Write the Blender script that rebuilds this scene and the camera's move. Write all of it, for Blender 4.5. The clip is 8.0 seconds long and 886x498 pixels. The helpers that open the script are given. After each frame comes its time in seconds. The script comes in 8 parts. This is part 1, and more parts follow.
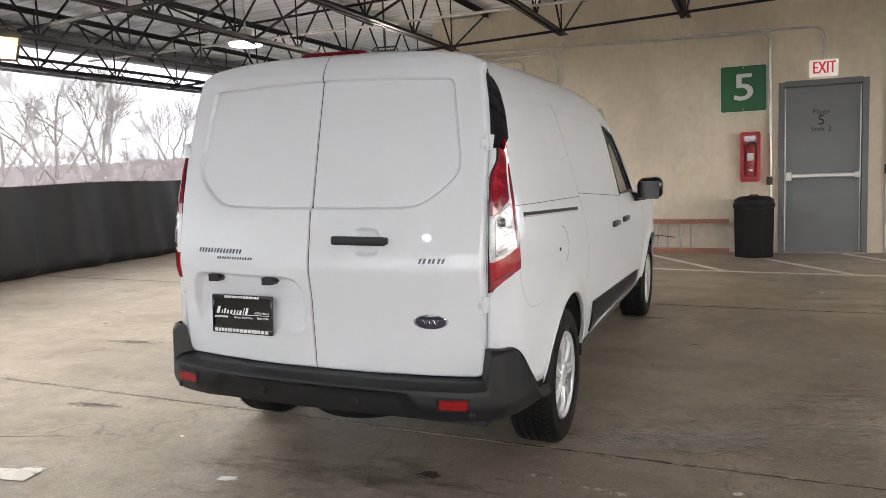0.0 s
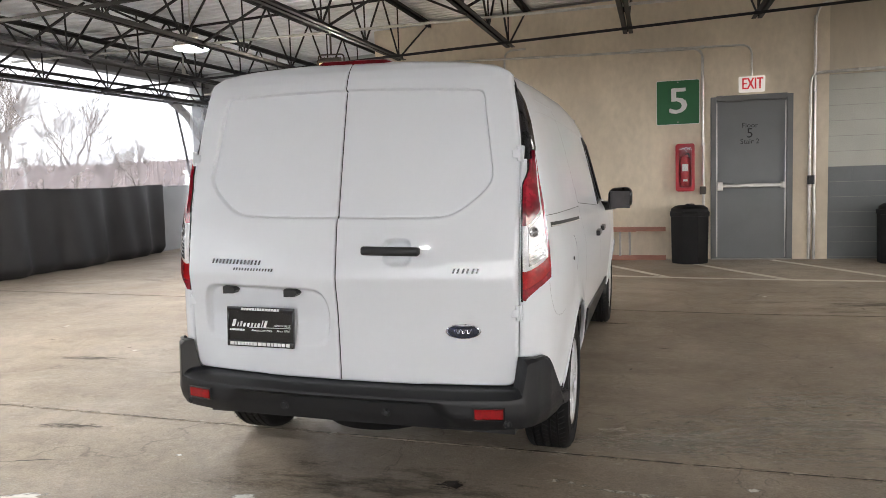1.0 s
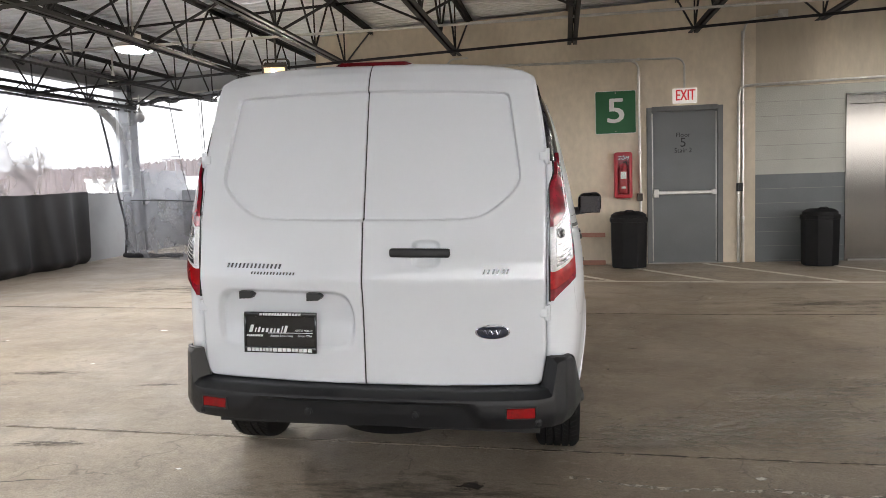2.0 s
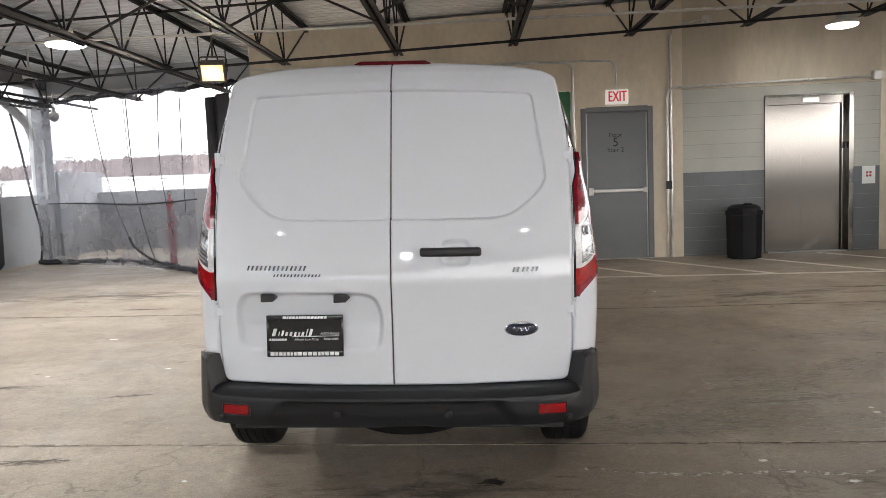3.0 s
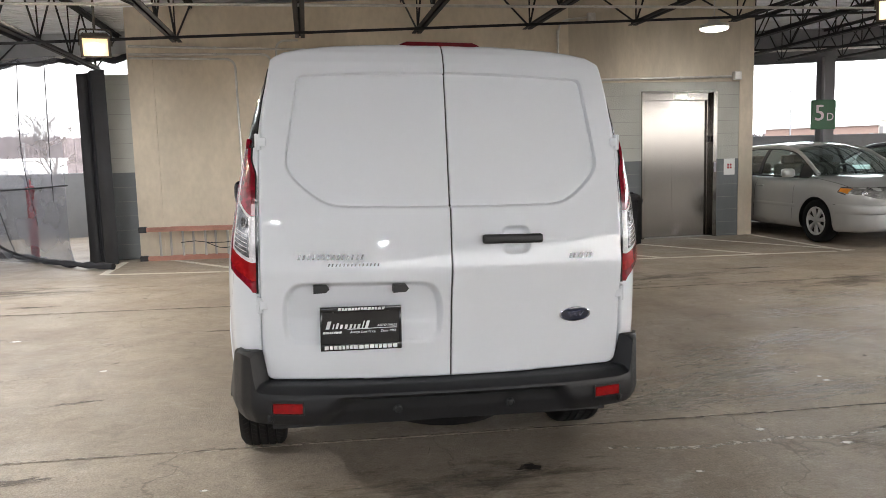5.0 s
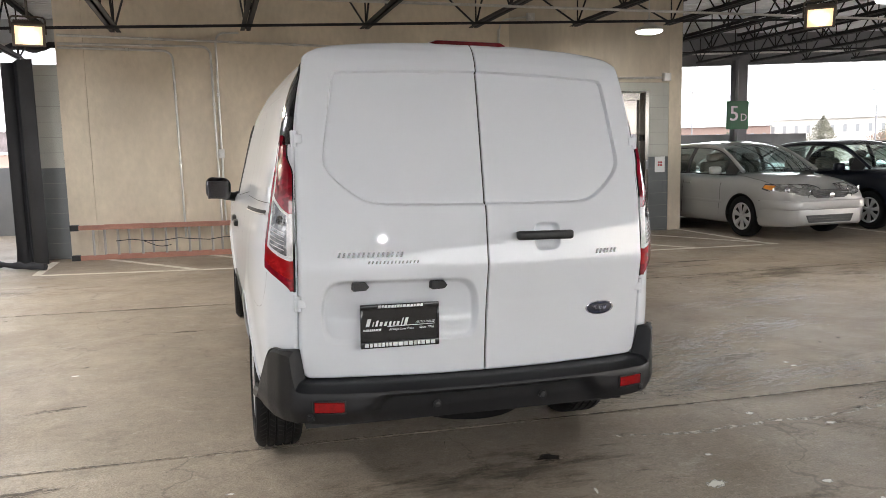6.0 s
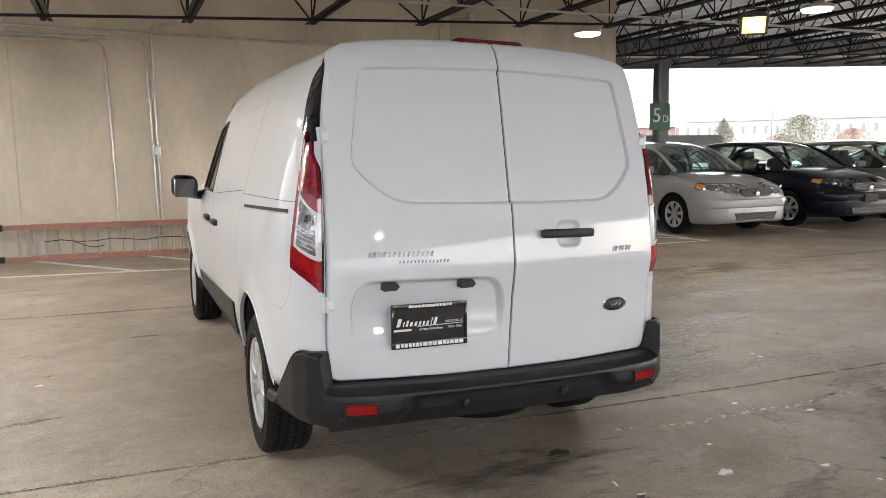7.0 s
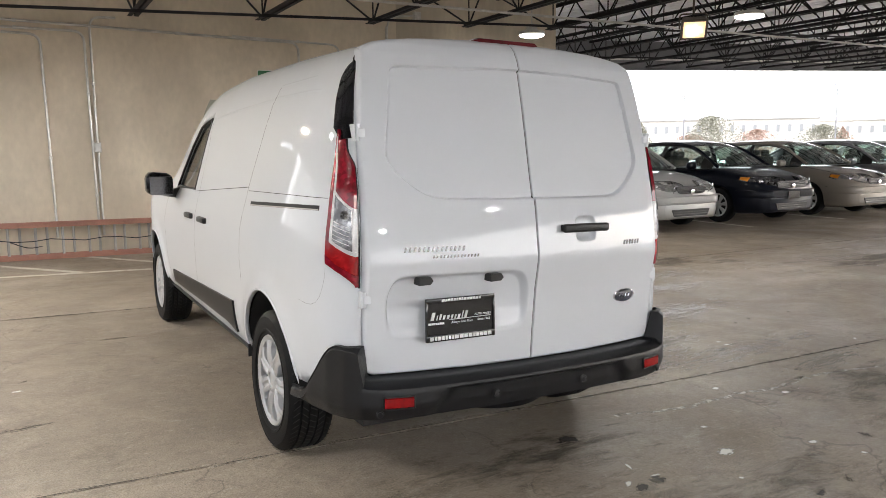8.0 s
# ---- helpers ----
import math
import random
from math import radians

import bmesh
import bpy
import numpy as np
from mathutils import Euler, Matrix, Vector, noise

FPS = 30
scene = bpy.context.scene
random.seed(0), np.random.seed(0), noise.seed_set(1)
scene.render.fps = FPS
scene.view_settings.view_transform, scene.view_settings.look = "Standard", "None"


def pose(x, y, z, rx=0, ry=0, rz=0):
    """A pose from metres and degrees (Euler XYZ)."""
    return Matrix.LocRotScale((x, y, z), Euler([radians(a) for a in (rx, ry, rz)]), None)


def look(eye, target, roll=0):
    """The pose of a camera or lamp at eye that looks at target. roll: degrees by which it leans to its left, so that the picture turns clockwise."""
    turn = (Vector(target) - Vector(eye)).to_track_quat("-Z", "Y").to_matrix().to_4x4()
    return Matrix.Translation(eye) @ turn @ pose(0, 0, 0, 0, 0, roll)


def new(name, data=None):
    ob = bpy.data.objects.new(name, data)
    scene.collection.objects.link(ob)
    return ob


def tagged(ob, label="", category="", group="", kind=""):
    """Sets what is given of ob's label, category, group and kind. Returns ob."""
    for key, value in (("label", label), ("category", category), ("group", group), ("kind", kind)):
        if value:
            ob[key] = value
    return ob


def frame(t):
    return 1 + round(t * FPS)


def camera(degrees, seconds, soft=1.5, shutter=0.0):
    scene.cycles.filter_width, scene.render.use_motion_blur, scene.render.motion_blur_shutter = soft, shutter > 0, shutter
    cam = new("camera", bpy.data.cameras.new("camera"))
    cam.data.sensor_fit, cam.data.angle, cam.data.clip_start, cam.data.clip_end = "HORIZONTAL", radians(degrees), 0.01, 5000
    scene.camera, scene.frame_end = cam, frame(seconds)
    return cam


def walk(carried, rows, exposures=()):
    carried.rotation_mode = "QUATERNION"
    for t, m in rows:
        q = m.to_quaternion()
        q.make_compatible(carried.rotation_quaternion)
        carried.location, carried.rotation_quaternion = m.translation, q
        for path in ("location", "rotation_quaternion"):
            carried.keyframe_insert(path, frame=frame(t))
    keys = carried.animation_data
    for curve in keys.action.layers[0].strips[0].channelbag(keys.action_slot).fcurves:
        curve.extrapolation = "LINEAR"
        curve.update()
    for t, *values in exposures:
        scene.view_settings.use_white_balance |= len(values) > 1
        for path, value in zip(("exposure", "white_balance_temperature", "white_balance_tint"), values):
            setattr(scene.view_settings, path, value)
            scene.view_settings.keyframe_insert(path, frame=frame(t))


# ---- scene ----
import functools

cam = camera(60.6, 8.0, soft=0.5)
PATH = [
    (0, (1.699, -2.657, 1.299), (0.942, -0.817, 1.091), -2.3),
    (0.5, (1.486, -2.693, 1.315), (0.835, -0.813, 1.114), -2.1),
    (1, (1.261, -2.818, 1.324), (0.721, -0.902, 1.129), -2.0),
    (1.5, (1.046, -2.885, 1.309), (0.617, -0.941, 1.123), -1.9),
    (2.8, (0.44, -2.977, 1.318), (0.311, -0.989, 1.138), -2.2),
    (3, (0.347, -2.983, 1.323), (0.268, -0.993, 1.136), -2.3),
    (3.5, (0.144, -2.925, 1.334), (0.173, -0.935, 1.135), -2.3),
    (4, (-0.096, -2.948, 1.34), (0.038, -0.963, 1.126), -2.3),
    (4.5, (-0.306, -2.927, 1.338), (-0.068, -0.954, 1.113), -2.0),
    (5.8, (-0.892, -2.79, 1.343), (-0.37, -0.874, 1.102), -1.3),
    (6, (-0.992, -2.79, 1.357), (-0.424, -0.888, 1.111), -1.3),
    (6.5, (-1.183, -2.687, 1.345), (-0.508, -0.821, 1.095), -1.1),
    (7, (-1.397, -2.625, 1.364), (-0.618, -0.8, 1.11), -0.9),
    (7.5, (-1.647, -2.6, 1.369), (-0.773, -0.819, 1.112), -0.8),
    (8, (-1.807, -2.505, 1.364), (-0.842, -0.773, 1.104), -0.7),
]
walk(cam, [(t, look(eye, target, roll)) for t, eye, target, roll in PATH], exposures=[(0.0, 1.80), (1.0, 1.80), (3.0, 1.68), (4.5, 1.67), (6.5, 1.68), (8.0, 1.68)])

# ---- sky and daylight: a bright overcast day ----
world = bpy.data.worlds.new("world")
scene.world = world
world.use_nodes = True
wn = world.node_tree
wn.nodes.clear()
sky = wn.nodes.new("ShaderNodeTexSky")
sky.sky_type = "NISHITA"
sky.sun_disc = False
sky.sun_elevation, sky.sun_rotation = radians(22), radians(115)
sky.air_density, sky.dust_density, sky.ozone_density = 1.0, 6.0, 1.0
w_tc = wn.nodes.new("ShaderNodeTexCoord")
w_noise = wn.nodes.new("ShaderNodeTexNoise")
w_noise.inputs["Scale"].default_value = 3.0
w_noise.inputs["Detail"].default_value = 5.0
w_ramp = wn.nodes.new("ShaderNodeValToRGB")
w_ramp.color_ramp.elements[0].position, w_ramp.color_ramp.elements[0].color = 0.35, (7.7, 8.0, 8.8, 1)
w_ramp.color_ramp.elements[1].position, w_ramp.color_ramp.elements[1].color = 0.65, (10.7, 10.6, 10.7, 1)
w_mix = wn.nodes.new("ShaderNodeMix")
w_mix.data_type = "RGBA"
w_mix.inputs[0].default_value = 0.88
w_bg = wn.nodes.new("ShaderNodeBackground")
w_bg.inputs["Strength"].default_value = 0.205
w_out = wn.nodes.new("ShaderNodeOutputWorld")
wn.links.new(w_tc.outputs["Generated"], w_noise.inputs["Vector"])
wn.links.new(w_noise.outputs["Fac"], w_ramp.inputs["Fac"])
wn.links.new(sky.outputs["Color"], w_mix.inputs[6])
wn.links.new(w_ramp.outputs["Color"], w_mix.inputs[7])
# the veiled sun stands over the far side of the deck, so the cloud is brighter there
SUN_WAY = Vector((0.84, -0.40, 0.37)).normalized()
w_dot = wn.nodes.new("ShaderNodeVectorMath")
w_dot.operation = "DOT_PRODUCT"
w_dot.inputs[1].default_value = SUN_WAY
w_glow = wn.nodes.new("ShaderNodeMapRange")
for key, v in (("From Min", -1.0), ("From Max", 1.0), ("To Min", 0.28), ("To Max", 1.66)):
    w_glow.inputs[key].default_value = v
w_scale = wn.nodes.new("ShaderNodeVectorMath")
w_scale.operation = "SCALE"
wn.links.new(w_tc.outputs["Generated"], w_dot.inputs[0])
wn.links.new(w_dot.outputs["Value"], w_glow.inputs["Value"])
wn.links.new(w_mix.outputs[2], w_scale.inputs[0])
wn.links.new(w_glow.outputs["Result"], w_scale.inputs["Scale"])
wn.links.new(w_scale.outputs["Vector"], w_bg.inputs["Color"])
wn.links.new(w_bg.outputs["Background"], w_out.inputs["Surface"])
sun = new("sun", bpy.data.lights.new("sun", "SUN"))
sun.data.energy, sun.data.angle, sun.data.color = 0.8, radians(25), (1.0, 0.97, 0.92)
sun.matrix_world = look(SUN_WAY * 40, (0, 0, 0))


# ---- materials ----
def mat(name, col, rough=0.5, metal=0.0, var=0.12, scale=6.0, fine=60.0, bump=0.0, bscale=120.0, coat=0.0,
        emit=0.0, random=0.0, stretch=(1, 1, 1), trans=0.0, spec=0.5, dirt=None, dirt_scale=1.2, dirt_lo=0.55, dirt_hi=0.75):
    """A principled material with colour that varies at two scales, fine relief and, if asked, blotches of dirt."""
    m = bpy.data.materials.new(name)
    m.use_nodes = True
    nt = m.node_tree
    b = nt.nodes["Principled BSDF"]
    b.inputs["Roughness"].default_value = rough
    b.inputs["Metallic"].default_value = metal
    b.inputs["Coat Weight"].default_value = coat
    b.inputs["Coat Roughness"].default_value = 0.03
    b.inputs["Transmission Weight"].default_value = trans
    b.inputs["Specular IOR Level"].default_value = spec
    tc = nt.nodes.new("ShaderNodeTexCoord")
    mp = nt.nodes.new("ShaderNodeMapping")
    mp.inputs["Scale"].default_value = stretch
    nt.links.new(tc.outputs["Object"], mp.inputs["Vector"])
    big = nt.nodes.new("ShaderNodeTexNoise")
    big.inputs["Scale"].default_value, big.inputs["Detail"].default_value = scale, 5.0
    small = nt.nodes.new("ShaderNodeTexNoise")
    small.inputs["Scale"].default_value, small.inputs["Detail"].default_value = fine, 3.0
    for n in (big, small):
        nt.links.new(mp.outputs["Vector"], n.inputs["Vector"])
    add = nt.nodes.new("ShaderNodeMath")
    add.operation = "MULTIPLY_ADD"
    add.inputs[1].default_value = 0.45
    nt.links.new(small.outputs["Fac"], add.inputs[0])
    nt.links.new(big.outputs["Fac"], add.inputs[2])
    ramp = nt.nodes.new("ShaderNodeMapRange")
    ramp.inputs["From Min"].default_value, ramp.inputs["From Max"].default_value = 0.45, 1.0
    ramp.inputs["To Min"].default_value, ramp.inputs["To Max"].default_value = 1 - var, 1 + var
    nt.links.new(add.outputs[0], ramp.inputs["Value"])
    mul = nt.nodes.new("ShaderNodeVectorMath")
    mul.operation = "SCALE"
    mul.inputs[0].default_value = col[:3]
    nt.links.new(ramp.outputs["Result"], mul.inputs["Scale"])
    colour = mul.outputs["Vector"]
    if random:
        oi = nt.nodes.new("ShaderNodeObjectInfo")
        rr = nt.nodes.new("ShaderNodeMapRange")
        rr.inputs["To Min"].default_value, rr.inputs["To Max"].default_value = 1 - random, 1 + random
        nt.links.new(oi.outputs["Random"], rr.inputs["Value"])
        m2 = nt.nodes.new("ShaderNodeVectorMath")
        m2.operation = "SCALE"
        nt.links.new(colour, m2.inputs[0])
        nt.links.new(rr.outputs["Result"], m2.inputs["Scale"])
        colour = m2.outputs["Vector"]
    if dirt:
        dn = nt.nodes.new("ShaderNodeTexNoise")
        dn.inputs["Scale"].default_value, dn.inputs["Detail"].default_value = dirt_scale, 8.0
        dn.inputs["Roughness"].default_value = 0.62
        nt.links.new(mp.outputs["Vector"], dn.inputs["Vector"])
        dr = nt.nodes.new("ShaderNodeMapRange")
        dr.inputs["From Min"].default_value, dr.inputs["From Max"].default_value = dirt_lo, dirt_hi
        nt.links.new(dn.outputs["Fac"], dr.inputs["Value"])
        mx = nt.nodes.new("ShaderNodeMix")
        mx.data_type = "RGBA"
        mx.inputs[7].default_value = (*dirt[:3], 1)
        nt.links.new(dr.outputs["Result"], mx.inputs[0])
        nt.links.new(colour, mx.inputs[6])
        colour = mx.outputs[2]
    nt.links.new(colour, b.inputs["Base Color"])
    if emit:
        b.inputs["Emission Color"].default_value = (*col[:3], 1)
        b.inputs["Emission Strength"].default_value = emit
    if bump:
        bn = nt.nodes.new("ShaderNodeTexNoise")
        bn.inputs["Scale"].default_value, bn.inputs["Detail"].default_value = bscale, 4.0
        nt.links.new(mp.outputs["Vector"], bn.inputs["Vector"])
        bp = nt.nodes.new("ShaderNodeBump")
        bp.inputs["Strength"].default_value, bp.inputs["Distance"].default_value = bump, 0.01
        nt.links.new(bn.outputs["Fac"], bp.inputs["Height"])
        nt.links.new(bp.outputs["Normal"], b.inputs["Normal"])
    return m


def glass(name, tint=(1, 1, 1), rough=0.0, clear=0.85, gloss=0.05):
    """Thin pane glass: mostly clear, with a mirror gloss."""
    m = bpy.data.materials.new(name)
    m.use_nodes = True
    nt = m.node_tree
    nt.nodes.clear()
    out = nt.nodes.new("ShaderNodeOutputMaterial")
    tr = nt.nodes.new("ShaderNodeBsdfTransparent")
    tr.inputs["Color"].default_value = (*[clear * c for c in tint], 1)
    gl = nt.nodes.new("ShaderNodeBsdfGlossy")
    gl.inputs["Roughness"].default_value = rough
    lw = nt.nodes.new("ShaderNodeLayerWeight")
    lw.inputs["Blend"].default_value = 0.5
    pw = nt.nodes.new("ShaderNodeMath")
    pw.operation = "POWER"
    pw.inputs[1].default_value = 4.0
    nt.links.new(lw.outputs["Facing"], pw.inputs[0])
    fr = nt.nodes.new("ShaderNodeMapRange")
    fr.inputs["To Min"].default_value, fr.inputs["To Max"].default_value = gloss, 0.95
    nt.links.new(pw.outputs[0], fr.inputs["Value"])
    mx = nt.nodes.new("ShaderNodeMixShader")
    nt.links.new(fr.outputs["Result"], mx.inputs[0])
    nt.links.new(tr.outputs[0], mx.inputs[1])
    nt.links.new(gl.outputs[0], mx.inputs[2])
    nt.links.new(mx.outputs[0], out.inputs["Surface"])
    return m


def veil(name, col, cover):
    """Fine netting: part of the light passes, the rest meets dull thread."""
    m = bpy.data.materials.new(name)
    m.use_nodes = True
    nt = m.node_tree
    nt.nodes.clear()
    out = nt.nodes.new("ShaderNodeOutputMaterial")
    tr = nt.nodes.new("ShaderNodeBsdfTransparent")
    di = nt.nodes.new("ShaderNodeBsdfDiffuse")
    di.inputs["Color"].default_value = (*col, 1)
    mx = nt.nodes.new("ShaderNodeMixShader")
    tc = nt.nodes.new("ShaderNodeTexCoord")
    no = nt.nodes.new("ShaderNodeTexNoise")
    no.inputs["Scale"].default_value = 2.5
    mr = nt.nodes.new("ShaderNodeMapRange")
    mr.inputs["To Min"].default_value, mr.inputs["To Max"].default_value = cover * 0.6, cover * 1.4
    nt.links.new(tc.outputs["Object"], no.inputs["Vector"])
    nt.links.new(no.outputs["Fac"], mr.inputs["Value"])
    nt.links.new(mr.outputs["Result"], mx.inputs[0])
    nt.links.new(tr.outputs[0], mx.inputs[1])
    nt.links.new(di.outputs[0], mx.inputs[2])
    nt.links.new(mx.outputs[0], out.inputs["Surface"])
    return m


M = {
    "floor": mat("floor_concrete", (0.37, 0.325, 0.265), 0.62, var=0.22, scale=0.9, fine=22, bump=0.25, bscale=90,
                 dirt=(0.20, 0.172, 0.14), dirt_scale=0.7, dirt_lo=0.52, dirt_hi=0.78),
    "line": mat("road_paint", (0.78, 0.75, 0.68), 0.7, var=0.2, scale=3, fine=40, dirt=(0.36, 0.32, 0.26), dirt_scale=9, dirt_lo=0.58, dirt_hi=0.68),
    "tyre_mark": mat("tyre_mark", (0.12, 0.105, 0.09), 0.8, var=0.3),
    "concrete": mat("wall_concrete", (0.70, 0.615, 0.49), 0.85, var=0.17, scale=1.2, fine=14, bump=0.2, bscale=40,
                    dirt=(0.53, 0.46, 0.36), dirt_scale=0.8, dirt_lo=0.45, dirt_hi=0.8, stretch=(1, 1, 0.6)),
    # copy of the wall concrete with stains, darkened for dimmer light on the lintel
    "concrete_stain_dim": mat("stained_dimmed_lintel_concrete", (0.63, 0.553, 0.44), 0.85, var=0.18, scale=1.4, fine=14, bump=0.2, bscale=40,
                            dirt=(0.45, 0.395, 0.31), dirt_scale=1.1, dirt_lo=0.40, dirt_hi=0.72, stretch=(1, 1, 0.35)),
    "block_light": mat("block_paint_light", (0.47, 0.47, 0.425), 0.7, var=0.06, scale=3, bump=0.4, bscale=60),
    "block_dark": mat("block_paint_grey", (0.16, 0.172, 0.177), 0.7, var=0.08, scale=3, bump=0.4, bscale=60),
    "mortar": mat("mortar", (0.30, 0.29, 0.27), 0.9),
    "parapet": mat("parapet_concrete", (0.27, 0.275, 0.285), 0.9, var=0.18, scale=1.5, bump=0.3, bscale=30, dirt=(0.20, 0.20, 0.205), dirt_scale=1.5),
    "steel_dark": mat("painted_joist_steel", (0.022, 0.021, 0.022), 0.6, var=0.35, scale=3, spec=0.28),
    "steel_grey": mat("painted_beam_steel", (0.20, 0.20, 0.21), 0.6, var=0.15, scale=2),
    "steel_pale": mat("pale_beam_paint", (0.46, 0.47, 0.48), 0.55, var=0.12, scale=3),
    "deck": mat("galvanised_deck", (0.86, 0.87, 0.90), 0.34, metal=0.5, var=0.14, scale=1.3, dirt=(0.64, 0.63, 0.62), dirt_scale=0.9, dirt_lo=0.5, dirt_hi=0.75),
    "pipe": mat("galvanised_conduit", (0.60, 0.585, 0.55), 0.32, metal=0.75, var=0.2, scale=8),
    "door": mat("door_paint_grey", (0.17, 0.18, 0.185), 0.5, var=0.07, scale=2.5, bump=0.05, bscale=200),
    "door_frame": mat("door_frame_grey", (0.15, 0.155, 0.155), 0.5, var=0.1, scale=4),
    "inox": mat("brushed_steel", (0.205, 0.19, 0.17), 0.14, metal=1.0, var=0.05, scale=2, fine=90, stretch=(30, 30, 0.6)),
    "bar_steel": mat("satin_bar_steel", (0.48, 0.46, 0.43), 0.33, metal=0.8, var=0.1, scale=6),
    "chrome": mat("chrome", (0.62, 0.62, 0.65), 0.06, metal=1.0, var=0.02),
    "sign_green": mat("sign_green", (0.018, 0.13, 0.045), 0.45, var=0.08, scale=3),
    "sign_white": mat("sign_white", (0.8, 0.8, 0.78), 0.5, var=0.03),
    "exit_white": mat("exit_white", (0.85, 0.8, 0.75), 0.4, var=0.02, emit=0.12),
    "exit_red": mat("exit_red", (0.62, 0.02, 0.03), 0.4, var=0.02, emit=0.12),
    "red": mat("red_paint", (0.42, 0.02, 0.03), 0.4, var=0.12, scale=5),
    "black": mat("black_plastic", (0.012, 0.012, 0.013), 0.45, var=0.2, scale=8, bump=0.15, bscale=200),
    "black_gloss": mat("black_gloss", (0.006, 0.006, 0.008), 0.10, var=0.05, spec=0.35),
    "bin": mat("bin_plastic", (0.009, 0.009, 0.010), 0.6, spec=0.25, var=0.25, scale=6),
    "ladder": mat("ladder_fibreglass", (0.42, 0.205, 0.15), 0.6, var=0.2, scale=5),
    "alu": mat("aluminium", (0.44, 0.425, 0.40), 0.45, metal=0.4, var=0.12, scale=10),
    "drape": mat("black_mesh_fabric", (0.016, 0.016, 0.018), 0.55, spec=0.45, var=0.3, scale=3, bump=0.2, bscale=150),
    "net": veil("net_mesh", (0.36, 0.37, 0.41), 0.46),
    "net_dark": veil("dark_net_mesh", (0.11, 0.11, 0.12), 0.26),
    "rope": mat("net_hem", (0.03, 0.03, 0.035), 0.9),
    "paint": mat("van_white_paint", (0.675, 0.70, 0.735), 0.6, var=0.012, scale=1.0, coat=0.65, spec=0.25),
    "bumper": mat("bumper_plastic", (0.0115, 0.012, 0.0135), 0.40, spec=0.36, var=0.1, scale=5, bump=0.12, bscale=500),
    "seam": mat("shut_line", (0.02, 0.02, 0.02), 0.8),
    "lens_dark": mat("dark_red_lens", (0.10, 0.001, 0.004), 0.35, var=0.25, scale=60, spec=0.1),
    "reflector": mat("red_reflector", (0.26, 0.002, 0.004), 0.25, var=0.3, scale=90, coat=0.5, spec=0.2),
    "rubber": mat("tyre_rubber", (0.006, 0.006, 0.0065), 0.64, spec=0.22, var=0.25, scale=10, bump=0.1, bscale=200),
    "wheel": mat("wheel_silver", (0.62, 0.63, 0.65), 0.28, metal=0.55, var=0.05, coat=0.6),
    "wheel_dark": mat("wheel_recess", (0.012, 0.012, 0.012), 0.7),
    "glass": glass("window_glass", (0.72, 0.80, 0.78), clear=0.75),
    "glass_clear": glass("cover_plastic", (1, 1, 1), clear=0.97, gloss=0.03),
    "plate": mat("plate_black", (0.006, 0.006, 0.007), 0.15, var=0.1, coat=0.5, spec=0.3),
    "print": mat("plate_print", (0.75, 0.75, 0.75), 0.4, var=0.03),
    "badge_blue": mat("badge_blue", (0.006, 0.010, 0.035), 0.10, var=0.05, coat=1.0),
    "badge_dark": mat("badge_dark_chrome", (0.085, 0.085, 0.09), 0.22, metal=1.0, var=0.3, scale=60),
    "badge": mat("badge_chrome", (0.22, 0.22, 0.235), 0.12, metal=1.0, var=0.02),
    "cabin_light": mat("car_cabin_cloth", (0.09, 0.085, 0.08), 0.9, var=0.15),
    "cabin": mat("cabin_trim", (0.10, 0.09, 0.08), 0.85, var=0.2),
    "under": mat("underbody", (0.02, 0.02, 0.02), 0.8, var=0.3),
    "lamp_white": mat("lamp_lens", (0.98, 0.985, 1.0), 0.4, var=0.0, emit=85.0),
    # same lens at lower output, so the lift wall and cars stay darker
    "lamp_dim": mat("lamp_lens_dim", (1.0, 0.975, 0.94), 0.4, var=0.0, emit=13.0),
    "lamp_warm": mat("flood_lens", (1.0, 0.74, 0.40), 0.4, var=0.0, emit=0.30),
    "lamp_hot": mat("flood_bulb", (1.0, 0.90, 0.74), 0.4, var=0.0, emit=560.0),
    "fixture": mat("fixture_bronze", (0.09, 0.075, 0.06), 0.5, var=0.2),
    "fixture_white": mat("fixture_white", (0.6, 0.58, 0.55), 0.5, var=0.1),
    "bark": mat("bare_bark", (0.10, 0.087, 0.082), 0.9, var=0.2, scale=2),
    "land": mat("far_land", (0.08, 0.075, 0.065), 0.95, var=0.3, scale=0.02, fine=0.2),
    "woods": mat("far_woods", (0.095, 0.080, 0.082), 0.95, var=0.35, scale=0.3, fine=2),
    "far_white": mat("far_roof", (0.62, 0.63, 0.64), 0.8, var=0.05),
    "far_wall": mat("far_facade", (0.58, 0.55, 0.50), 0.9, var=0.08),
    "far_brick": mat("far_brick", (0.26, 0.18, 0.15), 0.9, var=0.1),
    "far_glass": mat("far_window", (0.26, 0.265, 0.27), 0.3),
    "leaf": mat("far_evergreen", (0.19, 0.185, 0.145), 0.9, var=0.3, scale=3),
    "leaf_red": mat("far_rust_leaves", (0.28, 0.19, 0.15), 0.9, var=0.3, scale=3),
    "car_silver": mat("car_silver", (0.42, 0.42, 0.41), 0.38, metal=0.3, var=0.02, coat=1.0),
    "car_navy": mat("car_navy", (0.005, 0.0065, 0.013), 0.3, metal=0.0, var=0.02, coat=0.2, spec=0.2),
    "car_tan": mat("car_tan", (0.27, 0.235, 0.20), 0.42, metal=0.25, var=0.02, coat=1.0),
    "car_grey": mat("car_grey", (0.20, 0.20, 0.21), 0.32, metal=0.4, var=0.02, coat=1.0),
    "car_white": mat("car_white", (0.72, 0.72, 0.70), 0.32, var=0.02, coat=1.0),
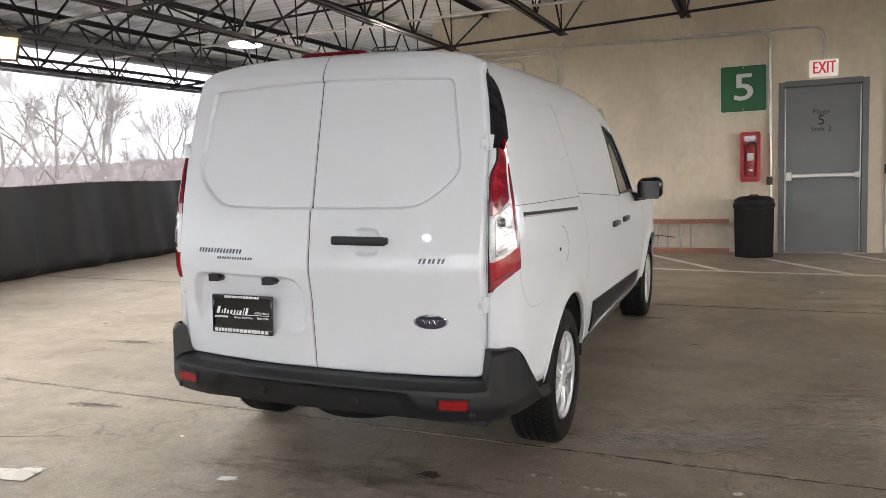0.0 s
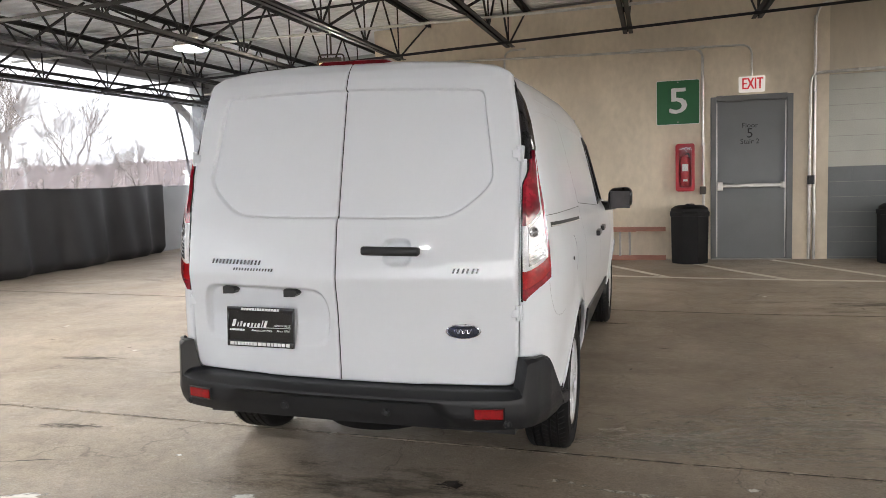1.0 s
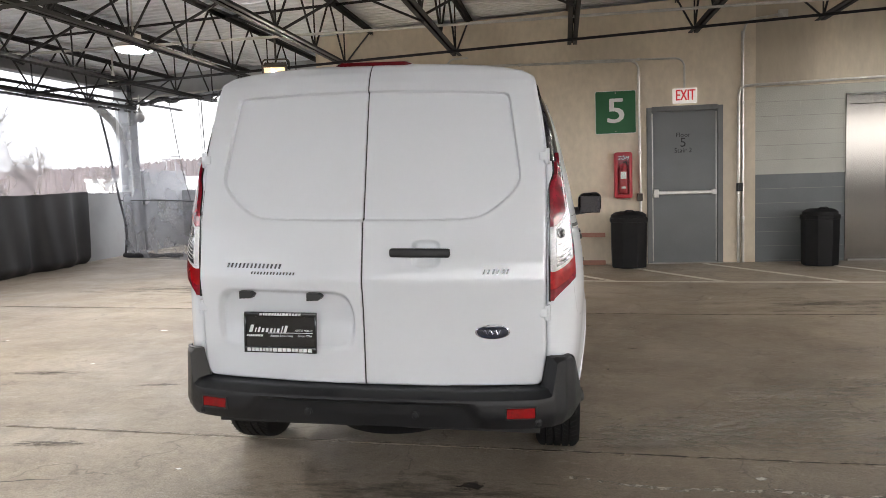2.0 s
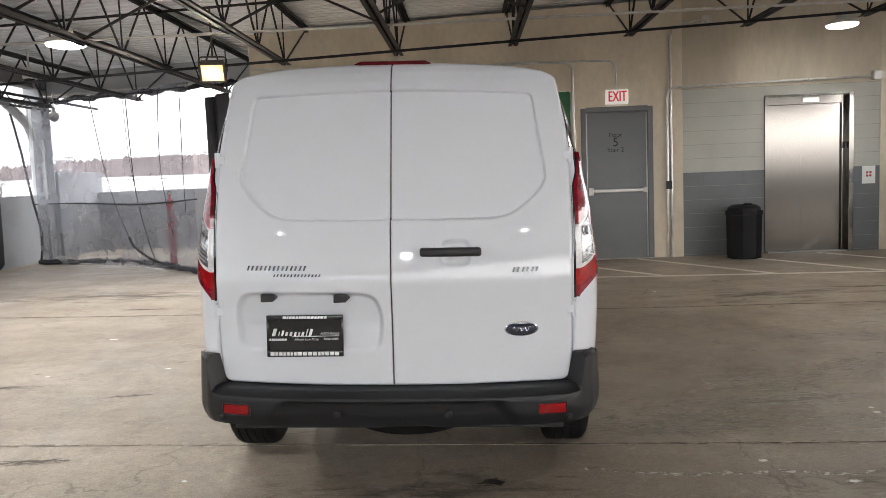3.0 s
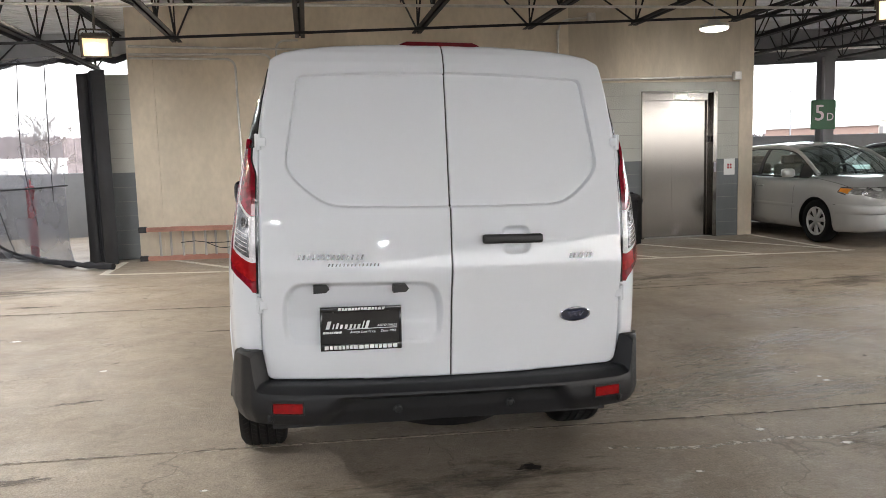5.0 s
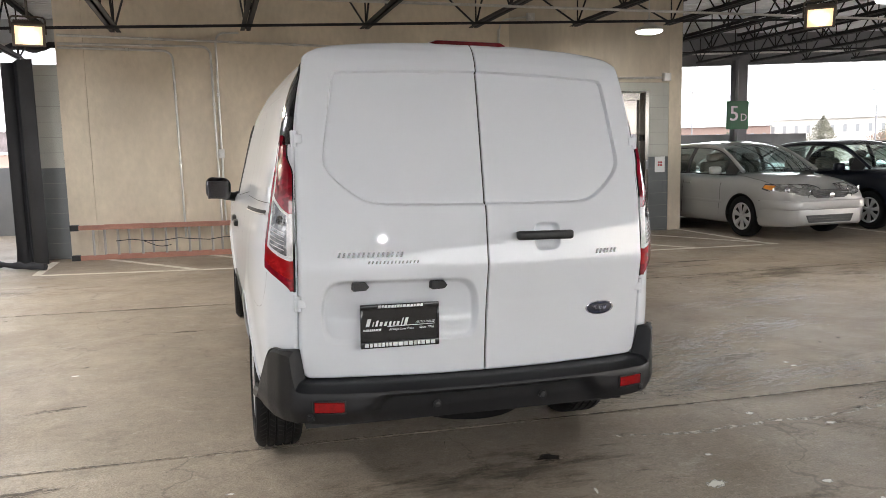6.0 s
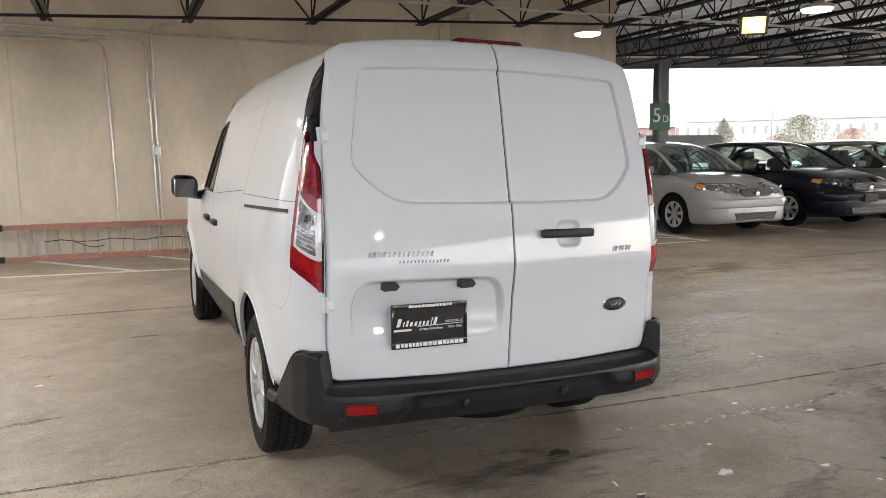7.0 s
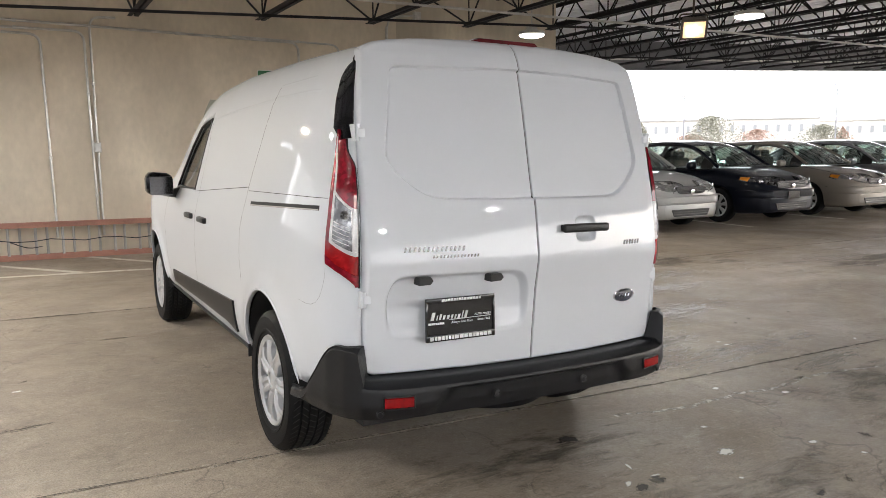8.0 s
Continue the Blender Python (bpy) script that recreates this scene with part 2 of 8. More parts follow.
    "car_lamp": mat("car_headlamp", (0.34, 0.34, 0.33), 0.10, metal=0.5, var=0.6, scale=25, fine=90, coat=1.0),
    "amber": mat("amber_lens", (0.75, 0.26, 0.03), 0.15, var=0.1, coat=1.0),
    "headlamp": mat("headlamp_lens", (0.62, 0.60, 0.52), 0.12, metal=0.3, var=0.2, scale=30, coat=1.0),
}


def floor_material():
    """Old power-trowelled concrete: blotches, tyre-rubbed bands, fine grit, pale scuffs and hairline cracks."""
    m = bpy.data.materials.new("floor_slab")
    m.use_nodes = True
    nt = m.node_tree
    b = nt.nodes["Principled BSDF"]
    tc = nt.nodes.new("ShaderNodeTexCoord")

    def noise_node(scale, detail=6.0, rough=0.6, stretch=(1, 1, 1), warp=0.0):
        mp = nt.nodes.new("ShaderNodeMapping")
        mp.inputs["Scale"].default_value = stretch
        nt.links.new(tc.outputs["Object"], mp.inputs["Vector"])
        n = nt.nodes.new("ShaderNodeTexNoise")
        n.inputs["Scale"].default_value, n.inputs["Detail"].default_value, n.inputs["Roughness"].default_value = scale, detail, rough
        n.inputs["Distortion"].default_value = warp
        nt.links.new(mp.outputs["Vector"], n.inputs["Vector"])
        return n.outputs["Fac"]

    def span(src, lo, hi, a, c):
        r = nt.nodes.new("ShaderNodeMapRange")
        for key, v in (("From Min", lo), ("From Max", hi), ("To Min", a), ("To Max", c)):
            r.inputs[key].default_value = v
        nt.links.new(src, r.inputs["Value"])
        return r.outputs["Result"]

    def mix(fac, a, c, mode="MIX"):
        x = nt.nodes.new("ShaderNodeMix")
        x.data_type, x.blend_type = "RGBA", mode
        for sock, v in ((0, fac), (6, a), (7, c)):
            if isinstance(v, (int, float)):
                x.inputs[sock].default_value = v
            elif isinstance(v, tuple):
                x.inputs[sock].default_value = (*v, 1)
            else:
                nt.links.new(v, x.inputs[sock])
        return x.outputs[2]
    col = mix(span(noise_node(0.45, 7, 0.62, warp=0.6), 0.36, 0.66, 0, 1), (0.335, 0.278, 0.218), (0.53, 0.455, 0.36))
    col = mix(span(noise_node(1.7, 8, 0.68, (0.35, 1.3, 1)), 0.40, 0.72, 0, 0.60), col, (0.255, 0.21, 0.163))
    col = mix(span(noise_node(5.5, 8, 0.7, warp=0.5), 0.46, 0.72, 0, 0.60), col, (0.23, 0.195, 0.155))
    col = mix(span(noise_node(2.6, 9, 0.75, (0.6, 1, 1), 1.2), 0.58, 0.72, 0, 0.50), col, (0.66, 0.62, 0.55))
    col = mix(span(noise_node(22, 8, 0.78, warp=0.8), 0.52, 0.66, 0, 0.50), col, (0.185, 0.150, 0.115))
    col = mix(span(noise_node(34, 8, 0.8, (0.5, 1, 1), 0.6), 0.55, 0.66, 0, 0.40), col, (0.72, 0.65, 0.56))
    col = mix(span(noise_node(120, 4, 0.7), 0.38, 0.58, 0.46, 0.0), col, (0.125, 0.10, 0.077))
    vor = nt.nodes.new("ShaderNodeTexVoronoi")
    vor.inputs["Scale"].default_value = 26.0
    nt.links.new(tc.outputs["Object"], vor.inputs["Vector"])
    col = mix(span(vor.outputs["Distance"], 0.05, 0.12, 0.65, 0.0), col, (0.08, 0.07, 0.06))
    # sparse dark pits and hairline cracks
    cr = nt.nodes.new("ShaderNodeTexVoronoi")
    cr.feature = "DISTANCE_TO_EDGE"
    cr.inputs["Scale"].default_value = 0.42
    wob = nt.nodes.new("ShaderNodeTexNoise")
    wob.inputs["Scale"].default_value, wob.inputs["Detail"].default_value = 2.2, 6.0
    nt.links.new(tc.outputs["Object"], wob.inputs["Vector"])
    ma = nt.nodes.new("ShaderNodeVectorMath")
    ma.operation = "MULTIPLY_ADD"
    ma.inputs[1].default_value = (0.9, 0.9, 0.0)
    nt.links.new(wob.outputs["Color"], ma.inputs[0])
    nt.links.new(tc.outputs["Object"], ma.inputs[2])
    nt.links.new(ma.outputs[0], cr.inputs["Vector"])
    col = mix(span(cr.outputs["Distance"], 0.0008, 0.0028, 0.55, 0.0), col, (0.12, 0.10, 0.08))
    nt.links.new(col, b.inputs["Base Color"])
    nt.links.new(span(noise_node(1.3, 6, 0.6, warp=0.5), 0.35, 0.7, 0.36, 0.66), b.inputs["Roughness"])
    bp = nt.nodes.new("ShaderNodeBump")
    bp.inputs["Strength"].default_value, bp.inputs["Distance"].default_value = 0.6, 0.008
    nt.links.new(noise_node(55, 6, 0.7), bp.inputs["Height"])
    nt.links.new(bp.outputs["Normal"], b.inputs["Normal"])
    return m


M["floor"] = floor_material()


def lens_material(name, deep, bright, cells, metal=0.0, rough=0.2, coat=1.0):
    """Moulded lamp plastic: small facets between a deep and a bright tone under a clear glossy skin."""
    m = bpy.data.materials.new(name)
    m.use_nodes = True
    nt = m.node_tree
    b = nt.nodes["Principled BSDF"]
    for key, v in (("Roughness", rough), ("Metallic", metal), ("Coat Weight", coat), ("Coat Roughness", 0.02), ("Specular IOR Level", 0.2)):
        b.inputs[key].default_value = v
    tc = nt.nodes.new("ShaderNodeTexCoord")
    vo = nt.nodes.new("ShaderNodeTexVoronoi")
    vo.inputs["Scale"].default_value = cells
    big = nt.nodes.new("ShaderNodeTexNoise")
    big.inputs["Scale"].default_value, big.inputs["Detail"].default_value = 22.0, 3.0
    sep = nt.nodes.new("ShaderNodeSeparateColor")
    for n in (vo, big):
        nt.links.new(tc.outputs["Object"], n.inputs["Vector"])
    nt.links.new(vo.outputs["Color"], sep.inputs["Color"])
    mu = nt.nodes.new("ShaderNodeMath")
    mu.operation = "MULTIPLY"
    nt.links.new(sep.outputs[0], mu.inputs[0])
    mr = nt.nodes.new("ShaderNodeMapRange")
    mr.inputs["From Min"].default_value, mr.inputs["From Max"].default_value = 0.38, 0.66
    nt.links.new(big.outputs["Fac"], mr.inputs["Value"])
    nt.links.new(mr.outputs["Result"], mu.inputs[1])
    mx = nt.nodes.new("ShaderNodeMix")
    mx.data_type = "RGBA"
    mx.inputs[6].default_value, mx.inputs[7].default_value = (*deep, 1), (*bright, 1)
    nt.links.new(mu.outputs[0], mx.inputs[0])
    nt.links.new(mx.outputs[2], b.inputs["Base Color"])
    bp = nt.nodes.new("ShaderNodeBump")
    bp.inputs["Strength"].default_value, bp.inputs["Distance"].default_value = 0.2, 0.003
    nt.links.new(vo.outputs["Distance"], bp.inputs["Height"])
    nt.links.new(bp.outputs["Normal"], b.inputs["Normal"])
    return m


M["lens_red"] = lens_material("red_lens", (0.17, 0.0016, 0.008), (0.40, 0.008, 0.028), 70)
M["lens_low"] = lens_material("bright_red_lens", (0.30, 0.002, 0.004), (0.55, 0.010, 0.012), 80)
M["lens_clear"] = lens_material("clear_lens", (0.10, 0.10, 0.105), (0.80, 0.80, 0.80), 110, 0.6, 0.15)
M["lens_frost"] = lens_material("frosted_lens", (0.62, 0.60, 0.60), (0.85, 0.84, 0.84), 200, 0.0, 0.3)


def slab_patch(name, col, rough=0.7, grain=5.0, fray=0.9, strength=1.0, solid=0.0):
    """A mark on the slab, be it spill, chip, painted glare or painted shade: densest in its middle, frayed by noise
    towards its rim.
    """
    m = bpy.data.materials.new(name)
    m.use_nodes = True
    nt = m.node_tree
    b = nt.nodes["Principled BSDF"]
    out = nt.nodes["Material Output"]
    b.inputs["Base Color"].default_value = (*col, 1)
    b.inputs["Roughness"].default_value = rough
    tc = nt.nodes.new("ShaderNodeTexCoord")
    ln = nt.nodes.new("ShaderNodeVectorMath")
    ln.operation = "LENGTH"
    nt.links.new(tc.outputs["Object"], ln.inputs[0])
    oi = nt.nodes.new("ShaderNodeObjectInfo")
    sh = nt.nodes.new("ShaderNodeVectorMath")
    sh.operation = "MULTIPLY_ADD"
    sh.inputs[1].default_value = (1, 1, 1)
    nt.links.new(tc.outputs["Object"], sh.inputs[0])
    cx = nt.nodes.new("ShaderNodeCombineXYZ")
    sc = nt.nodes.new("ShaderNodeMath")
    sc.operation = "MULTIPLY"
    sc.inputs[1].default_value = 90.0
    nt.links.new(oi.outputs["Random"], sc.inputs[0])
    nt.links.new(sc.outputs[0], cx.inputs[2])
    nt.links.new(cx.outputs[0], sh.inputs[2])
    no = nt.nodes.new("ShaderNodeTexNoise")
    no.inputs["Scale"].default_value, no.inputs["Detail"].default_value, no.inputs["Roughness"].default_value = grain, 7.0, 0.7
    nt.links.new(sh.outputs[0], no.inputs["Vector"])
    mr = nt.nodes.new("ShaderNodeMapRange")
    for key, v in (("From Min", 0.30), ("From Max", 0.70), ("To Min", -fray), ("To Max", fray)):
        mr.inputs[key].default_value = v
    mr.clamp = False
    nt.links.new(no.outputs["Fac"], mr.inputs["Value"])
    ad = nt.nodes.new("ShaderNodeMath")
    ad.operation = "SUBTRACT"
    nt.links.new(mr.outputs["Result"], ad.inputs[0])
    nt.links.new(ln.outputs["Value"], ad.inputs[1])
    fa = nt.nodes.new("ShaderNodeMapRange")
    for key, v in (("From Min", -0.70), ("From Max", -0.45 + 0.5 * solid), ("To Min", 0.0), ("To Max", strength)):
        fa.inputs[key].default_value = v
    nt.links.new(ad.outputs[0], fa.inputs["Value"])
    tr = nt.nodes.new("ShaderNodeBsdfTransparent")
    mx = nt.nodes.new("ShaderNodeMixShader")
    nt.links.new(fa.outputs["Result"], mx.inputs[0])
    nt.links.new(tr.outputs[0], mx.inputs[1])
    nt.links.new(b.outputs[0], mx.inputs[2])
    nt.links.new(mx.outputs[0], out.inputs["Surface"])
    return m


M["oil"] = slab_patch("oil_drip", (0.030, 0.026, 0.022), 0.45, 2.5, 0.5)
# smoother slab, with its glare put into a paler colour
M["sheen"] = slab_patch("sheen_patch", (0.48, 0.44, 0.38), 0.22, 6.0, 1.2, 0.5, 0.8)
M["chip"] = slab_patch("lime_chip", (0.84, 0.84, 0.81), 0.9, 3.0, 0.35)
# same smooth slab, painted glare stronger
M["sheen_strong"] = slab_patch("sheen_patch_strong", (0.56, 0.525, 0.46), 0.20, 5.0, 1.0, 0.65, 0.4)
M["scuff"] = slab_patch("dark_scuff", (0.13, 0.11, 0.09), 0.8, 4.0, 0.9, 0.75, 0.6)
# dark film for slab patches and for painted shade under the van
M["damp_and_shade"] = slab_patch("dark_patch_and_shade", (0.17, 0.145, 0.115), 0.6, 3.0, 0.9, 0.55, 1.2)


def speckle(name, col, grain, cover, rough=0.8):
    """A crumbly film on the slab with gaps between its grains."""
    m = bpy.data.materials.new(name)
    m.use_nodes = True
    nt = m.node_tree
    b, out = nt.nodes["Principled BSDF"], nt.nodes["Material Output"]
    b.inputs["Base Color"].default_value, b.inputs["Roughness"].default_value = (*col, 1), rough
    tc = nt.nodes.new("ShaderNodeTexCoord")
    no = nt.nodes.new("ShaderNodeTexNoise")
    no.inputs["Scale"].default_value, no.inputs["Detail"].default_value, no.inputs["Roughness"].default_value = grain, 6.0, 0.7
    mr = nt.nodes.new("ShaderNodeMapRange")
    mr.inputs["From Min"].default_value, mr.inputs["From Max"].default_value = 0.60 - cover * 0.3, 0.72 - cover * 0.3
    tr = nt.nodes.new("ShaderNodeBsdfTransparent")
    mx = nt.nodes.new("ShaderNodeMixShader")
    nt.links.new(tc.outputs["Object"], no.inputs["Vector"])
    nt.links.new(no.outputs["Fac"], mr.inputs["Value"])
    nt.links.new(mr.outputs["Result"], mx.inputs[0])
    nt.links.new(tr.outputs[0], mx.inputs[1])
    nt.links.new(b.outputs[0], mx.inputs[2])
    nt.links.new(mx.outputs[0], out.inputs["Surface"])
    return m


M["crust"] = speckle("mineral_crust", (0.66, 0.63, 0.57), 26.0, 0.45)
M["joint_dark"] = speckle("worn_joint_filler", (0.055, 0.048, 0.04), 9.0, 0.75)
M["joint_pale"] = speckle("chipped_joint_edge", (0.50, 0.45, 0.38), 14.0, 0.40)


# ---- building helpers ----
def mesh_of(name, bm, material, smooth=False):
    me = bpy.data.meshes.new(name)
    bm.normal_update()
    bm.to_mesh(me)
    bm.free()
    for m in (material if isinstance(material, (list, tuple)) else [material]):
        me.materials.append(m)
    if smooth:
        me.polygons.foreach_set("use_smooth", [True] * len(me.polygons))
        me.set_sharp_from_angle(angle=radians(smooth if smooth > 1 else 40))
    return me


def part(name, bm, material, parent=None, label="", smooth=False):
    ob = new(name, mesh_of(name, bm, material, smooth))
    ob.parent = parent
    if label:
        tagged(ob, label)
    return ob


def thing(name, label, category, at=None, group="", kind=""):
    ob = new(name)
    ob.empty_display_size = 0.2
    if at is not None:
        ob.matrix_basis = at
    return tagged(ob, label, category, group, kind)


def lump(name, bm, material, label, category, at=None, group="", kind="", smooth=False):
    ob = part(name, bm, material, None, "", smooth)
    if at is not None:
        ob.matrix_basis = at
    return tagged(ob, label, category, group, kind)


def box(bm, x0, x1, y0, y1, z0, z1, bevel=0.0, m=None, seg=2):
    r = bmesh.ops.create_cube(bm, size=1.0)
    vs = r["verts"]
    bmesh.ops.scale(bm, vec=(x1 - x0, y1 - y0, z1 - z0), verts=vs)
    bmesh.ops.translate(bm, vec=((x0 + x1) / 2, (y0 + y1) / 2, (z0 + z1) / 2), verts=vs)
    if bevel:
        es = list({e for v in vs for e in v.link_edges})
        g = bmesh.ops.bevel(bm, geom=es, offset=bevel, segments=seg, affect="EDGES", profile=0.5)
        vs = list({v for f in g["faces"] for v in f.verts} | {v for v in vs if v.is_valid})
    if m is not None:
        bmesh.ops.transform(bm, matrix=m, verts=vs)
    return vs


def fresh_box(*a, **k):
    bm = bmesh.new()
    box(bm, *a, **k)
    return bm


def tube(bm, pts, r, n=8):
    """A round bar along points; r is one radius or one for each point."""
    pts = [Vector(p) for p in pts]
    rs = r if isinstance(r, (list, tuple)) else [r] * len(pts)
    rings, side = [], None
    for i, p in enumerate(pts):
        d = (pts[min(i + 1, len(pts) - 1)] - pts[max(i - 1, 0)]).normalized()
        if side is None:
            side = d.orthogonal().normalized()
        side = (side - d * side.dot(d)).normalized()
        up = d.cross(side)
        rings.append([bm.verts.new(p + float(rs[i]) * (math.cos(2 * math.pi * k / n) * side + math.sin(2 * math.pi * k / n) * up)) for k in range(n)])
    for a, b in zip(rings, rings[1:]):
        for k in range(n):
            bm.faces.new((a[k], a[(k + 1) % n], b[(k + 1) % n], b[k]))
    bm.faces.new(rings[0][::-1])
    bm.faces.new(rings[-1])


def bend(pts, radius=0.12, n=5):
    """Rounds the corners of a polyline."""
    pts = [Vector(p) for p in pts]
    out = [pts[0]]
    for a, b, c in zip(pts, pts[1:], pts[2:]):
        u, v = (a - b).normalized(), (c - b).normalized()
        r = min(radius, (a - b).length / 2, (c - b).length / 2)
        for k in range(n + 1):
            s = k / n
            out.append((b + u * r) * (1 - s) ** 2 + b * 2 * s * (1 - s) + (b + v * r) * s ** 2)
    out.append(pts[-1])
    return out


def lathe(bm, prof, n=32, m=None, closed=False):
    """Turns a profile of (radius, along) round the x axis."""
    rings = []
    for r, a in prof:
        rings.append([bm.verts.new((a, r * math.cos(2 * math.pi * k / n), r * math.sin(2 * math.pi * k / n))) for k in range(n)])
    pairs = list(zip(rings, rings[1:]))
    if closed:
        pairs.append((rings[-1], rings[0]))
    for a, b in pairs:
        for k in range(n):
            bm.faces.new((a[k], a[(k + 1) % n], b[(k + 1) % n], b[k]))
    if not closed:
        for ring in (rings[0], rings[-1]):
            bm.faces.new(ring)
    if m is not None:
        bmesh.ops.transform(bm, matrix=m, verts=[v for ring in rings for v in ring])


def prism(bm, outline, y0, y1, m=None):
    """A plate from an outline of (x, z), between two depths in y."""
    a = [bm.verts.new((x, y0, z)) for x, z in outline]
    b = [bm.verts.new((x, y1, z)) for x, z in outline]
    bm.faces.new(a)
    bm.faces.new(b[::-1])
    for k in range(len(a)):
        bm.faces.new((a[k], b[k], b[(k + 1) % len(b)], a[(k + 1) % len(a)]))
    bmesh.ops.recalc_face_normals(bm, faces=bm.faces)
    if m is not None:
        bmesh.ops.transform(bm, matrix=m, verts=a + b)


def grid_surface(bm, pts):
    """A skin over rows of points."""
    vs = [[bm.verts.new(p) for p in row] for row in pts]
    for r0, r1 in zip(vs, vs[1:]):
        for k in range(len(r0) - 1):
            bm.faces.new((r0[k], r0[k + 1], r1[k + 1], r1[k]))
    return vs


def lettering(name, text, size, material, parent, m, depth=0.002, label="", lean=0.0):
    """Raised letters in the built-in font, standing in the x-z plane and facing -y, centred."""
    cu = bpy.data.curves.new(name, "FONT")
    cu.body, cu.size, cu.align_x, cu.align_y, cu.extrude, cu.resolution_u = text, size, "CENTER", "CENTER", depth, 3
    cu.shear = lean
    tmp = bpy.data.objects.new(name, cu)
    scene.collection.objects.link(tmp)
    dg = bpy.context.evaluated_depsgraph_get()
    me = bpy.data.meshes.new_from_object(tmp.evaluated_get(dg))
    bpy.data.objects.remove(tmp)
    me.transform(m @ pose(0, 0, 0, 90, 0, 0))
    me.materials.clear()
    me.materials.append(material)
    ob = new(name, me)
    ob.parent = parent
    if label:
        tagged(ob, label)
    return ob


def ground_z(x, y=8.0):
    """The slab falls gently towards +x as far as the van, and rises a little towards the wall."""
    return -0.015 - 0.012 * min(x, 2.0) + 0.006 * (y - 0.8)


def rounded_rect(w, h, r, n=4):
    out = []
    for cx, cz, a0 in ((w / 2 - r, h / 2 - r, 0), (-w / 2 + r, h / 2 - r, 90), (-w / 2 + r, -h / 2 + r, 180), (w / 2 - r, -h / 2 + r, 270)):
        for k in range(n + 1):
            a = radians(a0 + 90 * k / n)
            out.append((cx + r * math.cos(a), cz + r * math.sin(a)))
    return out


# ---- the garage: slab, walls, parapets, roof ----
WALL_Y = 8.435
X_LEFT, X_RIGHT, Y_BACK, Y_FAR = -7.3, 34.0, -12.0, 13.1


def build_floor():
    bm = bmesh.new()
    xs = [X_LEFT - 0.3, -4, -1, 2.0, 8, 20, X_RIGHT]
    ys = [Y_BACK - 0.3]
    for j in (-10.4, -6.7, -2.98, 0.72, 4.42):
        ys += [j - 0.006, j - 0.0055, j + 0.0055, j + 0.006]
    ys += [Y_FAR + 0.3]
    rows = []
    for k, y in enumerate(ys):
        low = 0.012 if 0 < k < len(ys) - 1 and (k % 4 in (2, 3)) else 0.0
        rows.append([(x, y - 0.03 * (x - 0.5) * (1 if 0 < k < len(ys) - 1 else 0), ground_z(x, y) - low) for x in xs])
    grid_surface(bm, rows)
    ob = lump("floor", bm, M["floor"], "stained worn concrete parking slab with sawn joints", "floor", kind="structure")
    return ob


build_floor()
slab = bmesh.new()
box(slab, X_LEFT - 0.3, X_RIGHT, Y_BACK - 0.3, Y_FAR + 0.3, -0.75, -0.35)
lump("slab_underside", slab, M["parapet"], "thick concrete deck edge below the parking floor", "floor", kind="structure")


def floor_strip(name, x0, y0, x1, y1, w, material, label, lift=0.004, seg=8):
    """A thin painted or filled strip that lies on the slab."""
    bm = bmesh.new()
    a, b = Vector((x0, y0)), Vector((x1, y1))
    d = (b - a).normalized()
    n = Vector((-d.y, d.x)) * w / 2
    rows = []
    for side in (-1, 1):
        row = []
        for k in range(seg + 1):
            p = a.lerp(b, k / seg) + n * side
            row.append((p.x, p.y, ground_z(p.x, p.y) + lift))
        rows.append(row)
    grid_surface(bm, rows)
    return lump(name, bm, material, label, "floor marking", kind="structure")


# hatched no-parking strip along the wall
floor_strip("painted_line", -3.0, 6.98, 6.4, 6.12, 0.10, M["line"], "worn white painted line on the slab")
floor_strip("painted_line", -3.05, 6.98, -3.05, 8.2, 0.10, M["line"], "worn white painted line on the slab")
for k in range(7):
    x = -2.4 + 1.32 * k
    yb = 6.93 - 0.0915 * (x + 2.4)
    floor_strip("painted_line", x + 1.15, yb - 0.08, x - 0.1, 8.32, 0.10, M["line"], "worn white diagonal hatch line on the slab")
for k in range(4):
    floor_strip("painted_line", 6.55 + 2.5 * k, 6.1, 6.55 + 2.5 * k, 11.6, 0.10, M["line"], "white parking bay line on the slab")


def rise(x):
    """The roof climbs gently towards +x."""
    return 0.037 * x


def plain_wall(name, x0, x1, y0, y1, z0, z1, material, label, bevel=0.0):
    bm = fresh_box(x0, x1, y0, y1, z0, z1, bevel=bevel)
    if z1 > 3.0:
        for v in bm.verts:
            if v.co.z > 3.0:
                v.co.z += rise(v.co.x)
    return lump(name, bm, material, label, "wall", kind="structure")


DOOR_X0, DOOR_X1, DOOR_Z = 2.02, 3.05, 2.255
EL_X0, EL_X1, EL_Z = 4.70, 5.96, 2.31
ROOF_Z = 3.72
# stair and lift core: one concrete face with a door opening and a lift opening
W_T = 0.30
WL, WR = -2.89, 6.60
plain_wall("wall_core_1", WL, -2.554, WALL_Y, WALL_Y + W_T, -0.2, ROOF_Z - 0.06, M["concrete"], "beige cast concrete wall panel with rain stains")
plain_wall("wall_core_2", -2.55, DOOR_X0, WALL_Y, WALL_Y + W_T, -0.2, ROOF_Z - 0.06, M["concrete"], "beige cast concrete wall panel with rain stains")
plain_wall("wall_core_3", DOOR_X0, DOOR_X1, WALL_Y, WALL_Y + W_T, DOOR_Z, ROOF_Z - 0.06, M["concrete"], "beige cast concrete over the stair door")
plain_wall("wall_core_4", DOOR_X1, 3.50, WALL_Y, WALL_Y + W_T, -0.2, ROOF_Z - 0.06, M["concrete"], "beige cast concrete pier beside the stair door")
